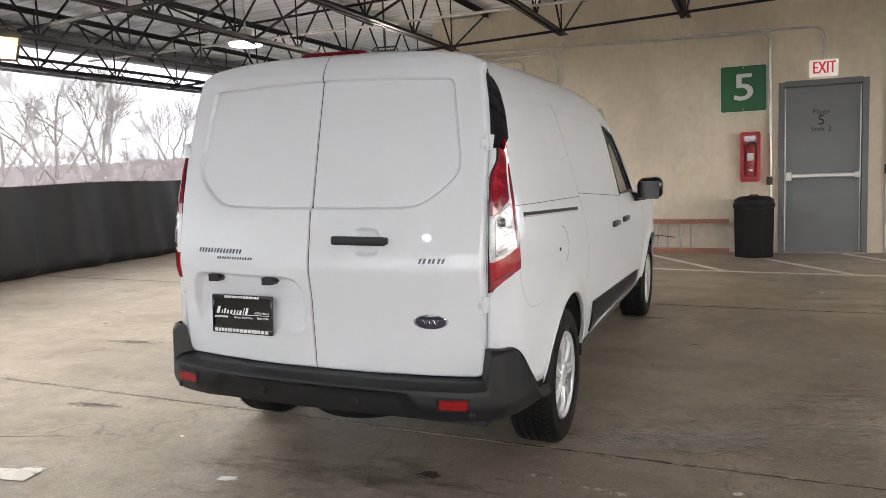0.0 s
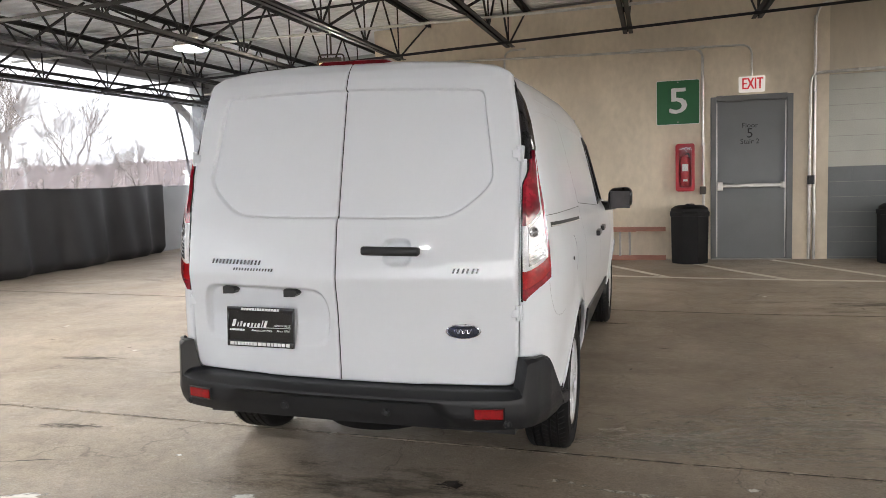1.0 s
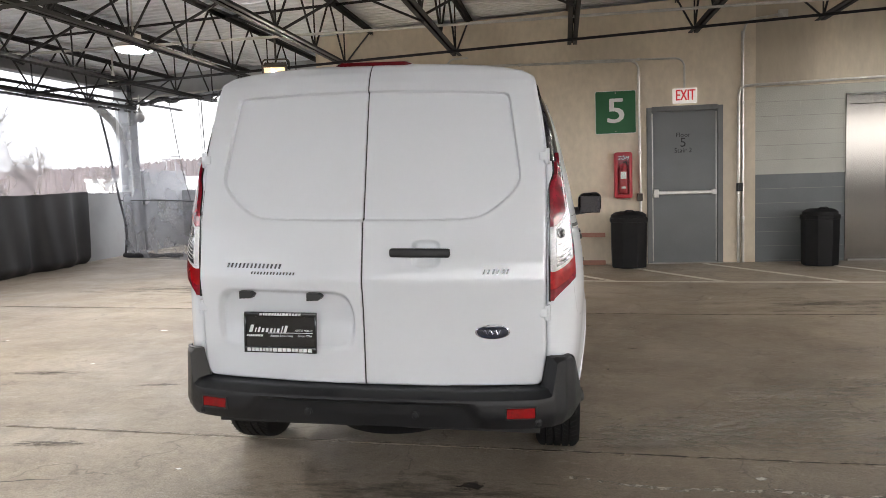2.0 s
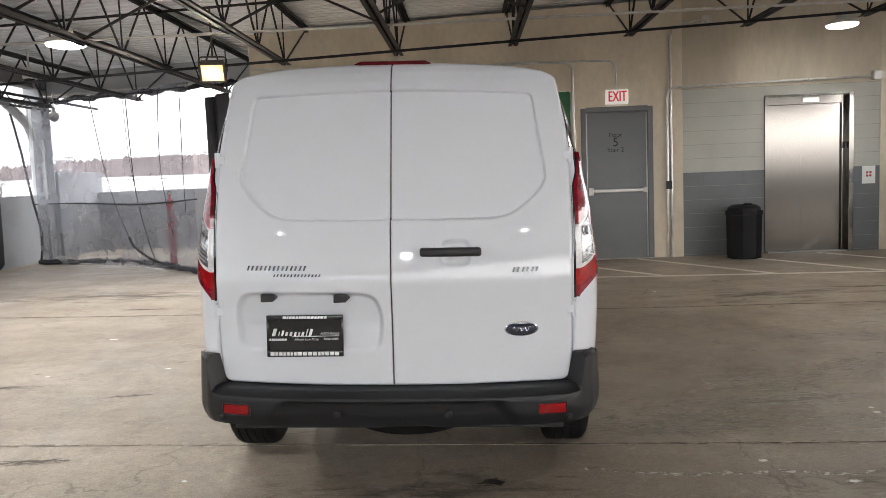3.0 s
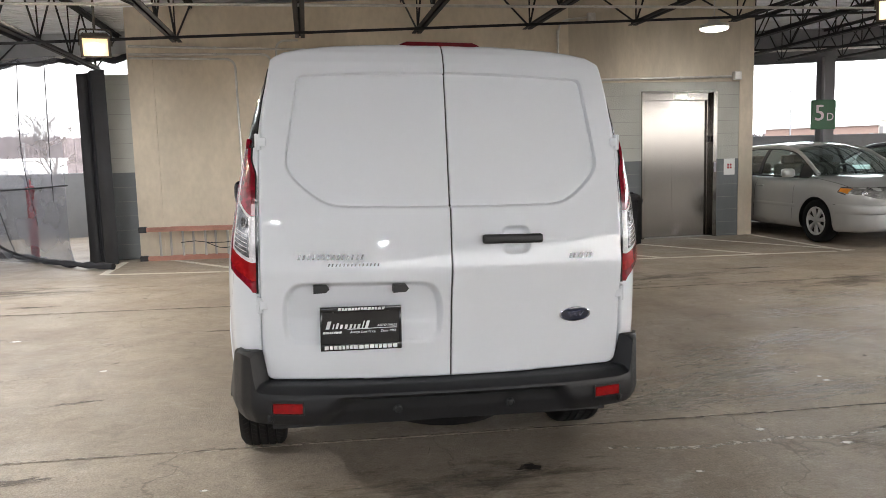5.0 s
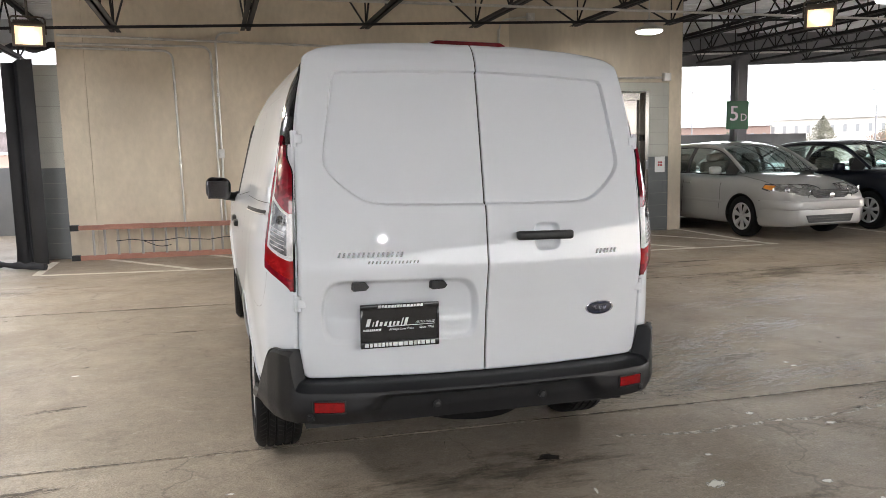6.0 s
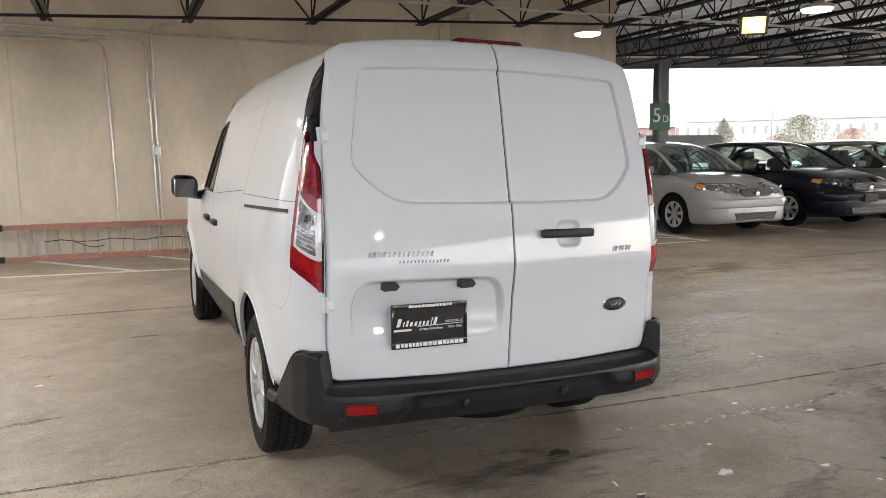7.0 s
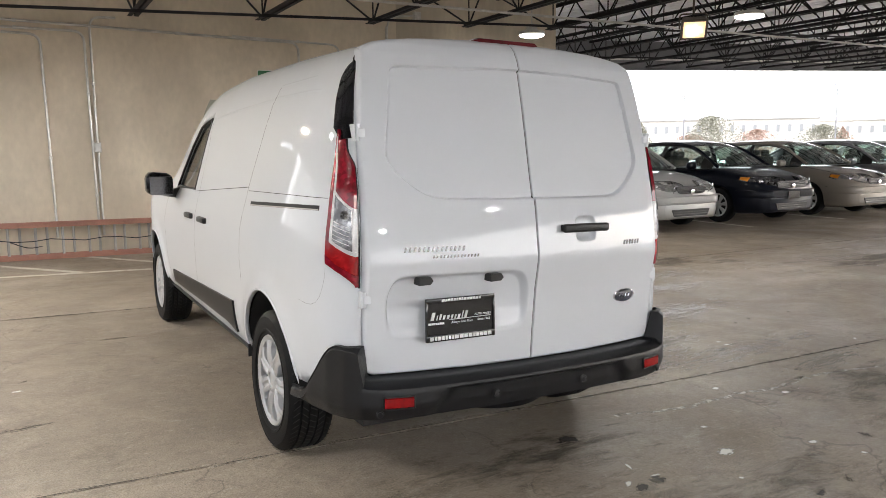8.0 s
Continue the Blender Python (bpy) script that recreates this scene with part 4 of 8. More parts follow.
def build_rear_door(van, side):
    """One leaf: side -1 is the left door."""
    nx, nz = 230, 380
    rows = []
    for j in range(nz + 1):
        t = j / nz
        row = []
        for i in range(nx + 1):
            s = i / nx
            xx = 0.0018 + s * 0.70
            zt = 0.492 + t * (door_top(xx) - 0.492)
            x = 0.0018 + s * (door_edge(min(zt, 1.76)) - 0.0018)
            zt = 0.492 + t * (door_top(x) - 0.492)
            X = side * x
            y = rear_y(X, zt)
            if side > 0:
                y += cup_y(X, zt)
            edge = max(0.0, 1 - (1 - s) * 0.7 / 0.012) + max(0.0, 1 - s * 0.7 / 0.0035) + max(0.0, 1 - t * 1.3 / 0.010) + max(0.0, 1 - (1 - t) * 1.3 / 0.012)
            row.append((X, y + (0.012 if s > 0.5 else 0.007) * min(1, edge) ** 2, zt))
        rows.append(row)
    bm = bmesh.new()
    vs = grid_surface(bm, rows)
    # a folded flange round the leaf
    ring = vs[0][:] + [r[-1] for r in vs[1:]] + vs[-1][-2::-1] + [r[0] for r in vs[-2:0:-1]]
    back = [bm.verts.new(v.co + Vector((0, 0.05, 0))) for v in ring]
    for k in range(len(ring)):
        k2 = (k + 1) % len(ring)
        bm.faces.new((ring[k], ring[k2], back[k2], back[k]))
    bmesh.ops.recalc_face_normals(bm, faces=bm.faces)
    return part("rear_door", bm, M["paint"], van, "white rear cargo door with a pressed blank panel", smooth=50)


def surface_ribbon(bm, pts, w, lift=0.0008, side=1):
    """A thin strip along points (y, z) of the van's side."""
    ra, rb = [], []
    for k, (y, z) in enumerate(pts):
        y2, z2 = pts[min(k + 1, len(pts) - 1)]
        y1, z1 = pts[max(k - 1, 0)]
        dy, dz = y2 - y1, z2 - z1
        l = math.hypot(dy, dz)
        oy, oz = -dz / l * w / 2, dy / l * w / 2
        for sgn, row in ((1, ra), (-1, rb)):
            p, n = skin(y + sgn * oy, z + sgn * oz)
            q = p + n * lift
            row.append((side * q.x, q.y, q.z))
    grid_surface(bm, [ra, rb])


def dense(pts, step=0.04):
    out = []
    for (a, b), (c, d) in zip(pts, pts[1:]):
        n = max(1, round(math.hypot(c - a, d - b) / step))
        out += [(a + (c - a) * k / n, b + (d - b) * k / n) for k in range(n)]
    return out + [pts[-1]]


def side_patch(bm, rows, lift, side, thick=0.012):
    """A skin of (y, z) rows laid on the van's side, with turned-in rims."""
    pts = []
    for row in rows:
        line = []
        for y, z in row:
            p, n = skin(y, z)
            q = p + n * lift
            line.append((side * q.x, q.y, q.z))
        pts.append(line)
    vs = grid_surface(bm, pts)
    ring = vs[0][:] + [r[-1] for r in vs[1:]] + vs[-1][-2::-1] + [r[0] for r in vs[-2:0:-1]]
    back = [bm.verts.new(v.co - Vector((side * thick, -thick * 0.3, 0))) for v in ring]
    for k in range(len(ring)):
        k2 = (k + 1) % len(ring)
        bm.faces.new((ring[k], ring[k2], back[k2], back[k]))
    bmesh.ops.recalc_face_normals(bm, faces=bm.faces)


def edge_y(z):
    return lerp(z, EDGE_Z, EDGE_Y)


def lamp_outer(z):
    return lerp(z, [0.83, 0.92, 1.0, 1.2, 1.40, 1.46], [0.100, 0.185, 0.19, 0.20, 0.225, 0.235])


def lamp_rows(z_low, z_high, n=12, inset=0.0, m=8, s0=0.0, s1=1.0):
    """Rows between two height rules; each rule gives the height at a share s from the door edge (0) to the outer rim (1)."""
    rows = []
    for k in range(n + 1):
        t = k / n
        row = []
        for i in range(m + 1):
            s = s0 + (s1 - s0) * i / m
            z = z_low(s) + (z_high(s) - z_low(s)) * t
            notch = 0.020 * smooth_step(z, 1.29, 1.37)
            ya, yb = edge_y(z) + 0.004 + notch + (inset if s0 == 0 else 0), lamp_outer(z) - (inset if s1 == 1 else 0)
            row.append((ya + (yb - ya) * s, z))
        rows.append(row)
    return rows


def build_tail_light(van, side):
    bot = lambda s: 0.832 + 0.085 * s ** 1.2
    div1 = lambda s: 0.950 + 0.065 * s
    div2 = lambda s: 1.13 + 0.10 * s
    top = lambda s: lerp(s, [0, 0.45, 1], [1.402, 1.395, 1.440])
    bm = bmesh.new()
    side_patch(bm, lamp_rows(bot, top, 30), 0.006, side)
    lamp = part("tail_light", bm, M["black_gloss"], van, "tall tail lamp with red and clear lenses", smooth=50)

    def lens(name, lo, hi, material, label, s0=0.0, s1=1.0, lift=0.016, inset=0.004, thick=0.014):
        b2 = bmesh.new()
        side_patch(b2, lamp_rows(lo, hi, 12, inset, 8, s0, s1), lift, side, thick)
        part(name, b2, material, lamp, label, smooth=50)
    lens("lower_lens", lambda s: bot(s) + 0.004, lambda s: bot(s) + 0.40 * (div1(s) - bot(s)), M["lens_red"], "dark red lower lens")
    lens("brake_lens", lambda s: bot(s) + 0.42 * (div1(s) - bot(s)), div1, M["lens_low"], "bright red brake lens")
    lens("upper_lens", lambda s: div2(s) + 0.002, lambda s: top(s) - 0.004, M["lens_red"], "deep red upper lens", 0.0, 0.66, 0.017)
    lens("outer_lens", div1, lambda s: top(s) - 0.004, M["lens_red"], "red wrap-round lens strip", 0.78, 1.0, 0.017)
    lens("light_guide", div2, lambda s: top(s) - 0.012, M["lens_frost"], "frosted white light guide", 0.67, 0.775, 0.0175)
    lens("lens_surround", lambda s: div1(s) + 0.001, div2, M["lens_frost"], "frosted pale lens surround", 0.0, 0.775, 0.0175)
    lens("clear_lens", lambda s: div1(s) + 0.014, lambda s: div2(s) - 0.016, M["lens_clear"], "clear reversing lens", 0.10, 0.67, 0.0195, 0.0, 0.006)
    # round reflector and step bars inside the clear lens
    zc, q = 1.105, 0.30
    p, nn = skin(edge_y(zc) + (lamp_outer(zc) - edge_y(zc)) * q, zc)
    b2 = bmesh.new()
    turn = Vector((1, 0, 0)).rotation_difference(Vector((side * nn.x, nn.y, nn.z))).to_matrix().to_4x4()
    lathe(b2, [(0.022, 0.0), (0.022, 0.003), (0.018, 0.0035), (0.014, 0.001), (0.010, 0.003), (0.006, 0.001), (0.001, 0.004)], 24,
          Matrix.Translation(Vector((side * p.x, p.y, p.z)) + Vector((side * nn.x, nn.y, nn.z)) * 0.019) @ turn)
    part("lamp_reflector", b2, M["lens_clear"], lamp, "round clear reflector", smooth=40)
    for k in range(5):
        z = 0.985 + 0.016 * k
        b2 = bmesh.new()
        bar = []
        for i in range(7):
            s = 0.14 + 0.48 * i / 6
            zz = z + 0.05 * s
            y = edge_y(zz) + 0.004 + (lamp_outer(zz) - edge_y(zz)) * s
            bar.append([(y, zz - 0.0011), (y, zz + 0.0011)])
        side_patch(b2, bar, 0.0208, side, 0.003)
        part("lens_rib", b2, M["lens_frost"], lamp)
    # dark corner trim above
    bm = bmesh.new()
    rows = []
    for k in range(17):
        t = k / 16
        z0 = 1.405 + 0.31 * t
        ya = edge_y(z0) + 0.004
        w = lerp(t, [0, 0.4, 0.75, 0.90, 0.97, 1.0], [0.112, 0.112, 0.098, 0.074, 0.045, 0.012])
        rows.append([(ya + w * i / 6, z0 + (1 - t) * lerp(i / 6, [0, 0.45, 1], [0.0, -0.006, 0.040])) for i in range(7)])
    side_patch(bm, rows, 0.004, side)
    part("corner_trim", bm, M["black_gloss"], van, "gloss black corner trim above the tail lamp", smooth=50)


def build_bumper(van):
    """One moulding that wraps from wheel arch to wheel arch."""
    def plan(u):
        # u from -1 (left arch) to 1: place and outward way
        a = abs(u)
        xs = [0.0, 0.25, 0.45, 0.60, 0.70, 0.765, 0.810, 0.845, 0.873, 0.888]
        ys = [-0.080, -0.076, -0.064, -0.042, -0.016, 0.020, 0.075, 0.16, 0.30, 0.475]
        us = [0.0, 0.17, 0.31, 0.42, 0.50, 0.57, 0.645, 0.73, 0.85, 1.0]
        return math.copysign(lerp(a, us, xs), u), lerp(a, us, ys)
    n = 150
    rows = []
    for i in range(n + 1):
        u = -1 + 2 * i / n
        x, y = plan(u)
        x2, y2 = plan(min(1, u + 0.02))
        x1, y1 = plan(max(-1, u - 0.02))
        nx, ny = (y2 - y1), -(x2 - x1)
        l = math.hypot(nx, ny)
        nx, ny = nx / l, ny / l
        a = abs(u)
        side = smooth_step(a, 0.50, 0.66)
        ztop = 0.487 + (0.616 - 0.487) * smooth_step(a, 0.556, 0.590)
        ztop = eased(a, [0.69, 0.715, 0.76, 0.82, 0.88, 0.92, 1.0], [0.616, 0.610, 0.570, 0.482, 0.405, 0.385, 0.378], 0.02) if a > 0.66 else ztop
        zlow = lerp(a, [0, 0.5, 0.75, 0.9, 1.0], [0.340, 0.340, 0.335, 0.332, 0.335])
        trap_at = lambda z: 1 - smooth_step(a, 0.262 + 0.06 * (0.445 - z) / 0.1, 0.312 + 0.06 * (0.445 - z) / 0.1)
        row = []
        inner = 0.10 * (1 - side) + 0.02
        prof = [(-inner, ztop + 0.002), (-0.05 * (1 - side) - 0.006, ztop), (-0.014 - 0.02 * (1 - side), ztop - 0.004),
                (-0.004, ztop - 0.014 - 0.012 * (1 - side)), (0.0, max(0.445, zlow + 0.09) if ztop > 0.5 else ztop - 0.036),
                (0.0 - 0.020 * trap_at(0.437), 0.435 if ztop > 0.45 else ztop - 0.012), (0.001 - 0.025 * trap_at(0.418), 0.418), (0.002 - 0.026 * trap_at(0.40), 0.40), (-0.001 - 0.025 * trap_at(0.385), 0.385), (-0.006 - 0.024 * trap_at(0.37), zlow + 0.03), (-0.022 - 0.014 * trap_at(0.345), zlow), (-0.08, zlow + 0.01)]
        zz = 9
        for off, z in prof:
            z = min(z, zz - 0.0015)
            zz = z
            row.append((x + nx * off, y + ny * off, z))
        rows.append(row)
    bm = bmesh.new()
    grid_surface(bm, rows)
    bmesh.ops.recalc_face_normals(bm, faces=bm.faces)
    bump = part("rear_bumper", bm, M["bumper"], van, "dark grey moulded plastic rear bumper", smooth=30)
    md = bump.modifiers.new("round", "BEVEL")
    md.width, md.segments, md.limit_method, md.angle_limit = 0.003, 2, "ANGLE", radians(40)
    for sx in (-1, 1):
        b2 = bmesh.new()
        rows = []
        for k in range(7):
            u = sx * (0.405 + 0.085 * k / 6)
            x, y = plan(u)
            rows.append([(x, y - 0.010 + (0.004 if z in (0.391, 0.431) else 0), z) for z in (0.391, 0.394, 0.411, 0.428, 0.431)])
        grid_surface(b2, rows)
        bmesh.ops.recalc_face_normals(b2, faces=b2.faces)
        bmesh.ops.solidify(b2, geom=b2.faces[:], thickness=0.01)
        part("bumper_reflector", b2, M["reflector"], bump, "small red bumper reflector", smooth=40)
        b2 = bmesh.new()
        ring = []
        for u, z in [(0.402 + 0.091 * k / 8, 0.434) for k in range(9)] + [(0.493 - 0.091 * k / 8, 0.388) for k in range(9)]:
            x, y = plan(sx * u)
            ring.append((x, y - 0.006, z))
        tube(b2, ring + ring[:2], 0.0035, 6)
        part("reflector_rim", b2, M["black"], bump, "black plastic rim", smooth=60)
        for u, zc, r in ((sx * 0.150, 0.395, 0.012), (sx * 0.50, 0.368, 0.010)):
            x, y = plan(u)
            b2 = bmesh.new()
            ang = 0.0 if abs(u) < 0.3 else sx * 25
            lathe(b2, [(r + 0.006, 0.0), (r + 0.006, 0.004), (r + 0.002, 0.006), (r, 0.002), (r, 0.007), (0.003, 0.009)], 20,
                  pose(x, y + (0.012 if abs(u) < 0.3 else 0.004), zc, 0, 0, -90 + ang))
            part("parking_sensor", b2, M["bumper"], bump, "", smooth=40)
    return bump


def build_tyre(bm):
    """Tyre about the x axis; the outer face looks to +x. Ribs with cut blocks."""
    w = 0.1025
    prof = [(0.205, -0.085), (0.225, -0.098), (0.265, -0.105), (0.295, -0.101), (0.312, -0.090), (0.3195, -0.076)]
    for a in (-0.055, -0.019, 0.019, 0.055):
        prof += [(0.3215, a - 0.006), (0.3135, a - 0.004), (0.3135, a + 0.004), (0.3215, a + 0.006)]
    prof += [(0.3195, 0.076), (0.312, 0.090), (0.297, 0.100), (0.2945, 0.1035), (0.289, 0.1045), (0.287, 0.1025), (0.265, 0.1050), (0.240, 0.1030), (0.237, 0.1062), (0.226, 0.1045), (0.222, 0.0985), (0.213, 0.096), (0.205, 0.085)]
    lathe(bm, prof, 72, closed=True)


def tread_cuts(bm):
    """Slanted sipes on the tread, as thin dark bars sunk in the rubber."""
    for k in range(64):
        a = 2 * math.pi * k / 64
        for x0, x1, sl in ((-0.090, -0.061, 0.06), (-0.052, -0.022, -0.08), (-0.016, 0.016, 0.05), (0.022, 0.052, 0.08), (0.061, 0.090, -0.06)):
            for r0, r1 in ((0.318, 0.3222),):
                pts = []
                for x, aa in ((x0, a), (x1, a + sl)):
                    for da in (-0.009, 0.009):
                        pts.append((x, r1 * math.cos(aa + da), r1 * math.sin(aa + da)))
                v = [bm.verts.new(p) for p in pts]
                bm.faces.new((v[0], v[1], v[3], v[2]))


def wheel_meshes():
    t = bmesh.new()
    build_tyre(t)
    me_t = mesh_of("tyre", t, M["rubber"], 35)
    s = bmesh.new()
    tread_cuts(s)
    me_s = mesh_of("tread_pattern", s, M["seam"])
    d = bmesh.new()
    lathe(d, [(0.206, -0.08), (0.207, 0.075), (0.198, 0.080), (0.190, 0.055), (0.06, 0.035), (0.002, 0.035)], 48)
    me_d = mesh_of("rim", d, M["wheel_dark"], 35)
    c = bmesh.new()
    # silver cover: rim ring, hub, and seven forked spokes
    lathe(c, [(0.209, 0.070), (0.212, 0.088), (0.206, 0.097), (0.196, 0.096), (0.186, 0.088), (0.186, 0.066)], 64, closed=True)
    lathe(c, [(0.062, 0.05), (0.062, 0.086), (0.055, 0.093), (0.036, 0.096), (0.034, 0.090), (0.002, 0.092)], 32)
    # one spoke: two raised ribs with a shallow valley between them
    sp = bmesh.new()
    for off in (-1, 1):
        rows = []
        for i in range(9):
            r = 0.045 + 0.148 * i / 8
            wid = lerp(r, [0.04, 0.10, 0.13, 0.155, 0.175, 0.195], [0.012, 0.019, 0.016, 0.017, 0.026, 0.043])
            bulge = lerp(r, [0.04, 0.08, 0.13, 0.195], [0.086, 0.094, 0.098, 0.088])
            rows.append([(bulge + dx, r, off * wid * q) for q, dx in ((0.0, -0.008), (0.35, -0.007), (0.75, 0.001), (1.5, 0.0), (1.9, -0.005), (2.0, -0.030))])
        grid_surface(sp, rows)
    bmesh.ops.recalc_face_normals(c, faces=c.faces)
    bmesh.ops.recalc_face_normals(sp, faces=sp.faces)
    me_c = mesh_of("wheel_cover", c, M["wheel"], 40)
    me_p = mesh_of("spoke", sp, M["wheel"], 40)
    return me_t, me_s, me_d, me_c, me_p


WHEEL = wheel_meshes()


def add_wheel(parent, m, scale=1.0):
    tyre = new("wheel", WHEEL[0])
    tyre.parent = parent
    tyre.matrix_basis = m @ Matrix.Scale(scale, 4)
    tagged(tyre, "black tyre on a silver wheel")
    for nm, me in (("tread_pattern", WHEEL[1]), ("rim", WHEEL[2]), ("wheel_cover", WHEEL[3])):
        o = new(nm, me)
        o.parent = tyre
    for k in range(7):
        o = new("spoke", WHEEL[4])
        o.parent = tyre
        o.matrix_basis = Matrix.Rotation(2 * math.pi * k / 7, 4, "X")
    return tyre


def build_van():
    tilt = Matrix.Translation((-0.004, 0, 0.003)) @ Matrix.Rotation(0.024, 4, "Y") @ Matrix.Rotation(0.004, 4, "X")
    van = thing("cargo_van", "white long cargo van with blank rear doors, parked on the slab", "van", tilt)
    build_body(van)
    for side in (-1, 1):
        build_rear_door(van, side)
        build_tail_light(van, side)
    # black sheet behind the doors that gives the shut gaps their shade
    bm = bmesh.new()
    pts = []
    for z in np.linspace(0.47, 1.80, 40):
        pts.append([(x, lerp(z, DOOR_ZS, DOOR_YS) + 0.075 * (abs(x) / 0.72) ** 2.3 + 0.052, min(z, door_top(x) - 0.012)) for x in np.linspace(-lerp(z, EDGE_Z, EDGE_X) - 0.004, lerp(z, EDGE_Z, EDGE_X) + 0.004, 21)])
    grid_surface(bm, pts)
    part("gap_backing", bm, M["seam"], van, "black sheet behind the rear doors that darkens their gaps", smooth=60)
    # narrow black strip that paints the deep shade between the leaves
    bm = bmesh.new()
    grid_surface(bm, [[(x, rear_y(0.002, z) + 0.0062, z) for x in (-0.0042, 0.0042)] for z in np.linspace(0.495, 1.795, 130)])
    part("gap_shade", bm, M["seam"], van, "black strip for the shade between the rear doors")
    build_bumper(van)
    for side in (-1, 1):
        for yc in AXLES:
            add_wheel(van, Matrix.Translation((side * 0.768, yc, TYRE_R - 0.018 + side * 0.0092)) @ Matrix.Rotation(0 if side > 0 else math.pi, 4, "Z"))
            # wheel well liner
            bm = bmesh.new()
            rows = []
            for k in range(25):
                a = math.pi * k / 24
                yy, zz = yc + (ARCH_R + 0.012) * math.cos(a), TYRE_R + 0.01 + (ARCH_R + 0.012) * math.sin(a)
                rows.append([(side * 0.50, yy, zz), (side * 0.86, yy, zz)])
            low = 0.31
            rows = [[(p[0], p[1], low) for p in rows[0]]] + rows + [[(p[0], p[1], low) for p in rows[-1]]]
            vs = grid_surface(bm, rows)
            bm.faces.new([r[0] for r in vs])
            part("wheel_liner", bm, M["under"], van, "", smooth=60)
            # rolled arch lip
            bm = bmesh.new()
            pts = []
            for k in range(27):
                a = math.pi * (k - 1) / 24
                yy, zz = yc + ARCH_R * math.cos(a), TYRE_R + 0.01 + ARCH_R * math.sin(a)
                if zz < 0.335:
                    continue
                p, nn = skin(yy, zz)
                pts.append((side * (p.x - 0.003), yy, zz))
            tube(bm, pts, 0.007, 6)
            part("arch_lip", bm, M["paint"], van, "", smooth=60)
        # black cladding strip on the doors
        bm = bmesh.new()
        rows = []
        for k in range(25):
            t = k / 24
            y = 1.44 + 1.77 * t
            zlo = lerp(y, [1.44, 1.62, 2.4, 3.0, 3.21], [0.395, 0.42, 0.415, 0.405, 0.405])
            zhi = lerp(y, [1.44, 3.21], [0.565, 0.492])
            rows.append([(y, zlo + (zhi - zlo) * i / 4) for i in range(5)])
        side_patch(bm, rows, 0.010, side, 0.012)
        part("door_cladding", bm, M["bumper"], van, "dark grey plastic door moulding", smooth=40)
        # dark sill
        bm = bmesh.new()
        rows = []
        for k in range(20):
            y = 1.24 + 2.27 * k / 19
            rows.append([(y, z) for z in (0.275, 0.30, 0.325, 0.345)])
        side_patch(bm, rows, 0.006, side, 0.03)
        part("side_sill", bm, M["bumper"], van, "dark grey plastic side sill", smooth=40)
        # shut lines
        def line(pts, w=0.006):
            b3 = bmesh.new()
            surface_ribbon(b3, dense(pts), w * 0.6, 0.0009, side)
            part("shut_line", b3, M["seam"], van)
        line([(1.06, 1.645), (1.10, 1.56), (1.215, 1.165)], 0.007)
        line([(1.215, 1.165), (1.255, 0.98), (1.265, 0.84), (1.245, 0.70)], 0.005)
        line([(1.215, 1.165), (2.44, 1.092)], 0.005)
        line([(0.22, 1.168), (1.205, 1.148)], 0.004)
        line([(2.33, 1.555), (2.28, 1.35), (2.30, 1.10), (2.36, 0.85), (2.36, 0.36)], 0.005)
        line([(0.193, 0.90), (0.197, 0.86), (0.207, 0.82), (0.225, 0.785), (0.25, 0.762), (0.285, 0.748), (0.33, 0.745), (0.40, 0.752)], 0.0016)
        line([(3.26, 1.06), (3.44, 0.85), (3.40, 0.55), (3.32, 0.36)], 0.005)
        # pressed creases under the roof edge
        for pts in ([(1.06, 1.645), (0.60, 1.66)], [(1.11, 1.585), (2.30, 1.545)], [(0.48, 1.60), (1.08, 1.59)]):
            b3 = bmesh.new()
            rb = []
            for y, z in dense(pts):
                (p1, n1), (p2, n2), (p3, n3) = skin(y, z - 0.006), skin(y, z), skin(y, z + 0.006)
                rb.append([(side * q.x, q.y, q.z) for q in (p1 + n1 * 0.0005, p2 + n2 * 0.0016, p3 + n3 * 0.0005)])
            grid_surface(b3, rb)
            bmesh.ops.recalc_face_normals(b3, faces=b3.faces)
            part("body_crease", b3, M["paint"], van)
        # sliding-door rail
        bm = bmesh.new()
        surface_ribbon(bm, dense([(0.27, 1.126), (1.13, 1.091)]), 0.020, 0.002, side)
        rail = part("slide_rail", bm, M["seam"], van, "black sliding door rail slot")
        bm = bmesh.new()
        surface_ribbon(bm, dense([(0.275, 1.119), (1.125, 1.084)]), 0.005, 0.004, side)
        part("rail_lip", bm, M["alu"], rail)
        # handles
        for yh, ln in ((2.02, 0.12), (2.41, 0.12)):
            p, nn = skin(yh + 0.09, 0.935)
            bm = bmesh.new()
            box(bm, -0.012, 0.022, -0.085, 0.085, -0.017, 0.017, bevel=0.010)
            bmesh.ops.transform(bm, matrix=Matrix.Translation((side * (p.x + 0.002), p.y, p.z)) @ Matrix.Rotation(0 if side > 0 else math.pi, 4, "Z"), verts=bm.verts)
            part("door_handle", bm, M["black"], van, "black plastic door handle", smooth=40)
        # mirror
        bm = bmesh.new()
        box(bm, 0.90, 1.075, 2.93, 3.10, 1.03, 1.185, bevel=0.045, seg=4)
        for v in bm.verts:
            v.co.y += 0.10 * (v.co.x - 0.9) * -0.6
            v.co.z += 0.012 * math.sin((v.co.x - 0.9) * 12)
            v.co.x *= side
        bmesh.ops.recalc_face_normals(bm, faces=bm.faces)
        mir = part("side_mirror", bm, M["black_gloss"], van, "gloss black door mirror", smooth=50)
        bm = bmesh.new()
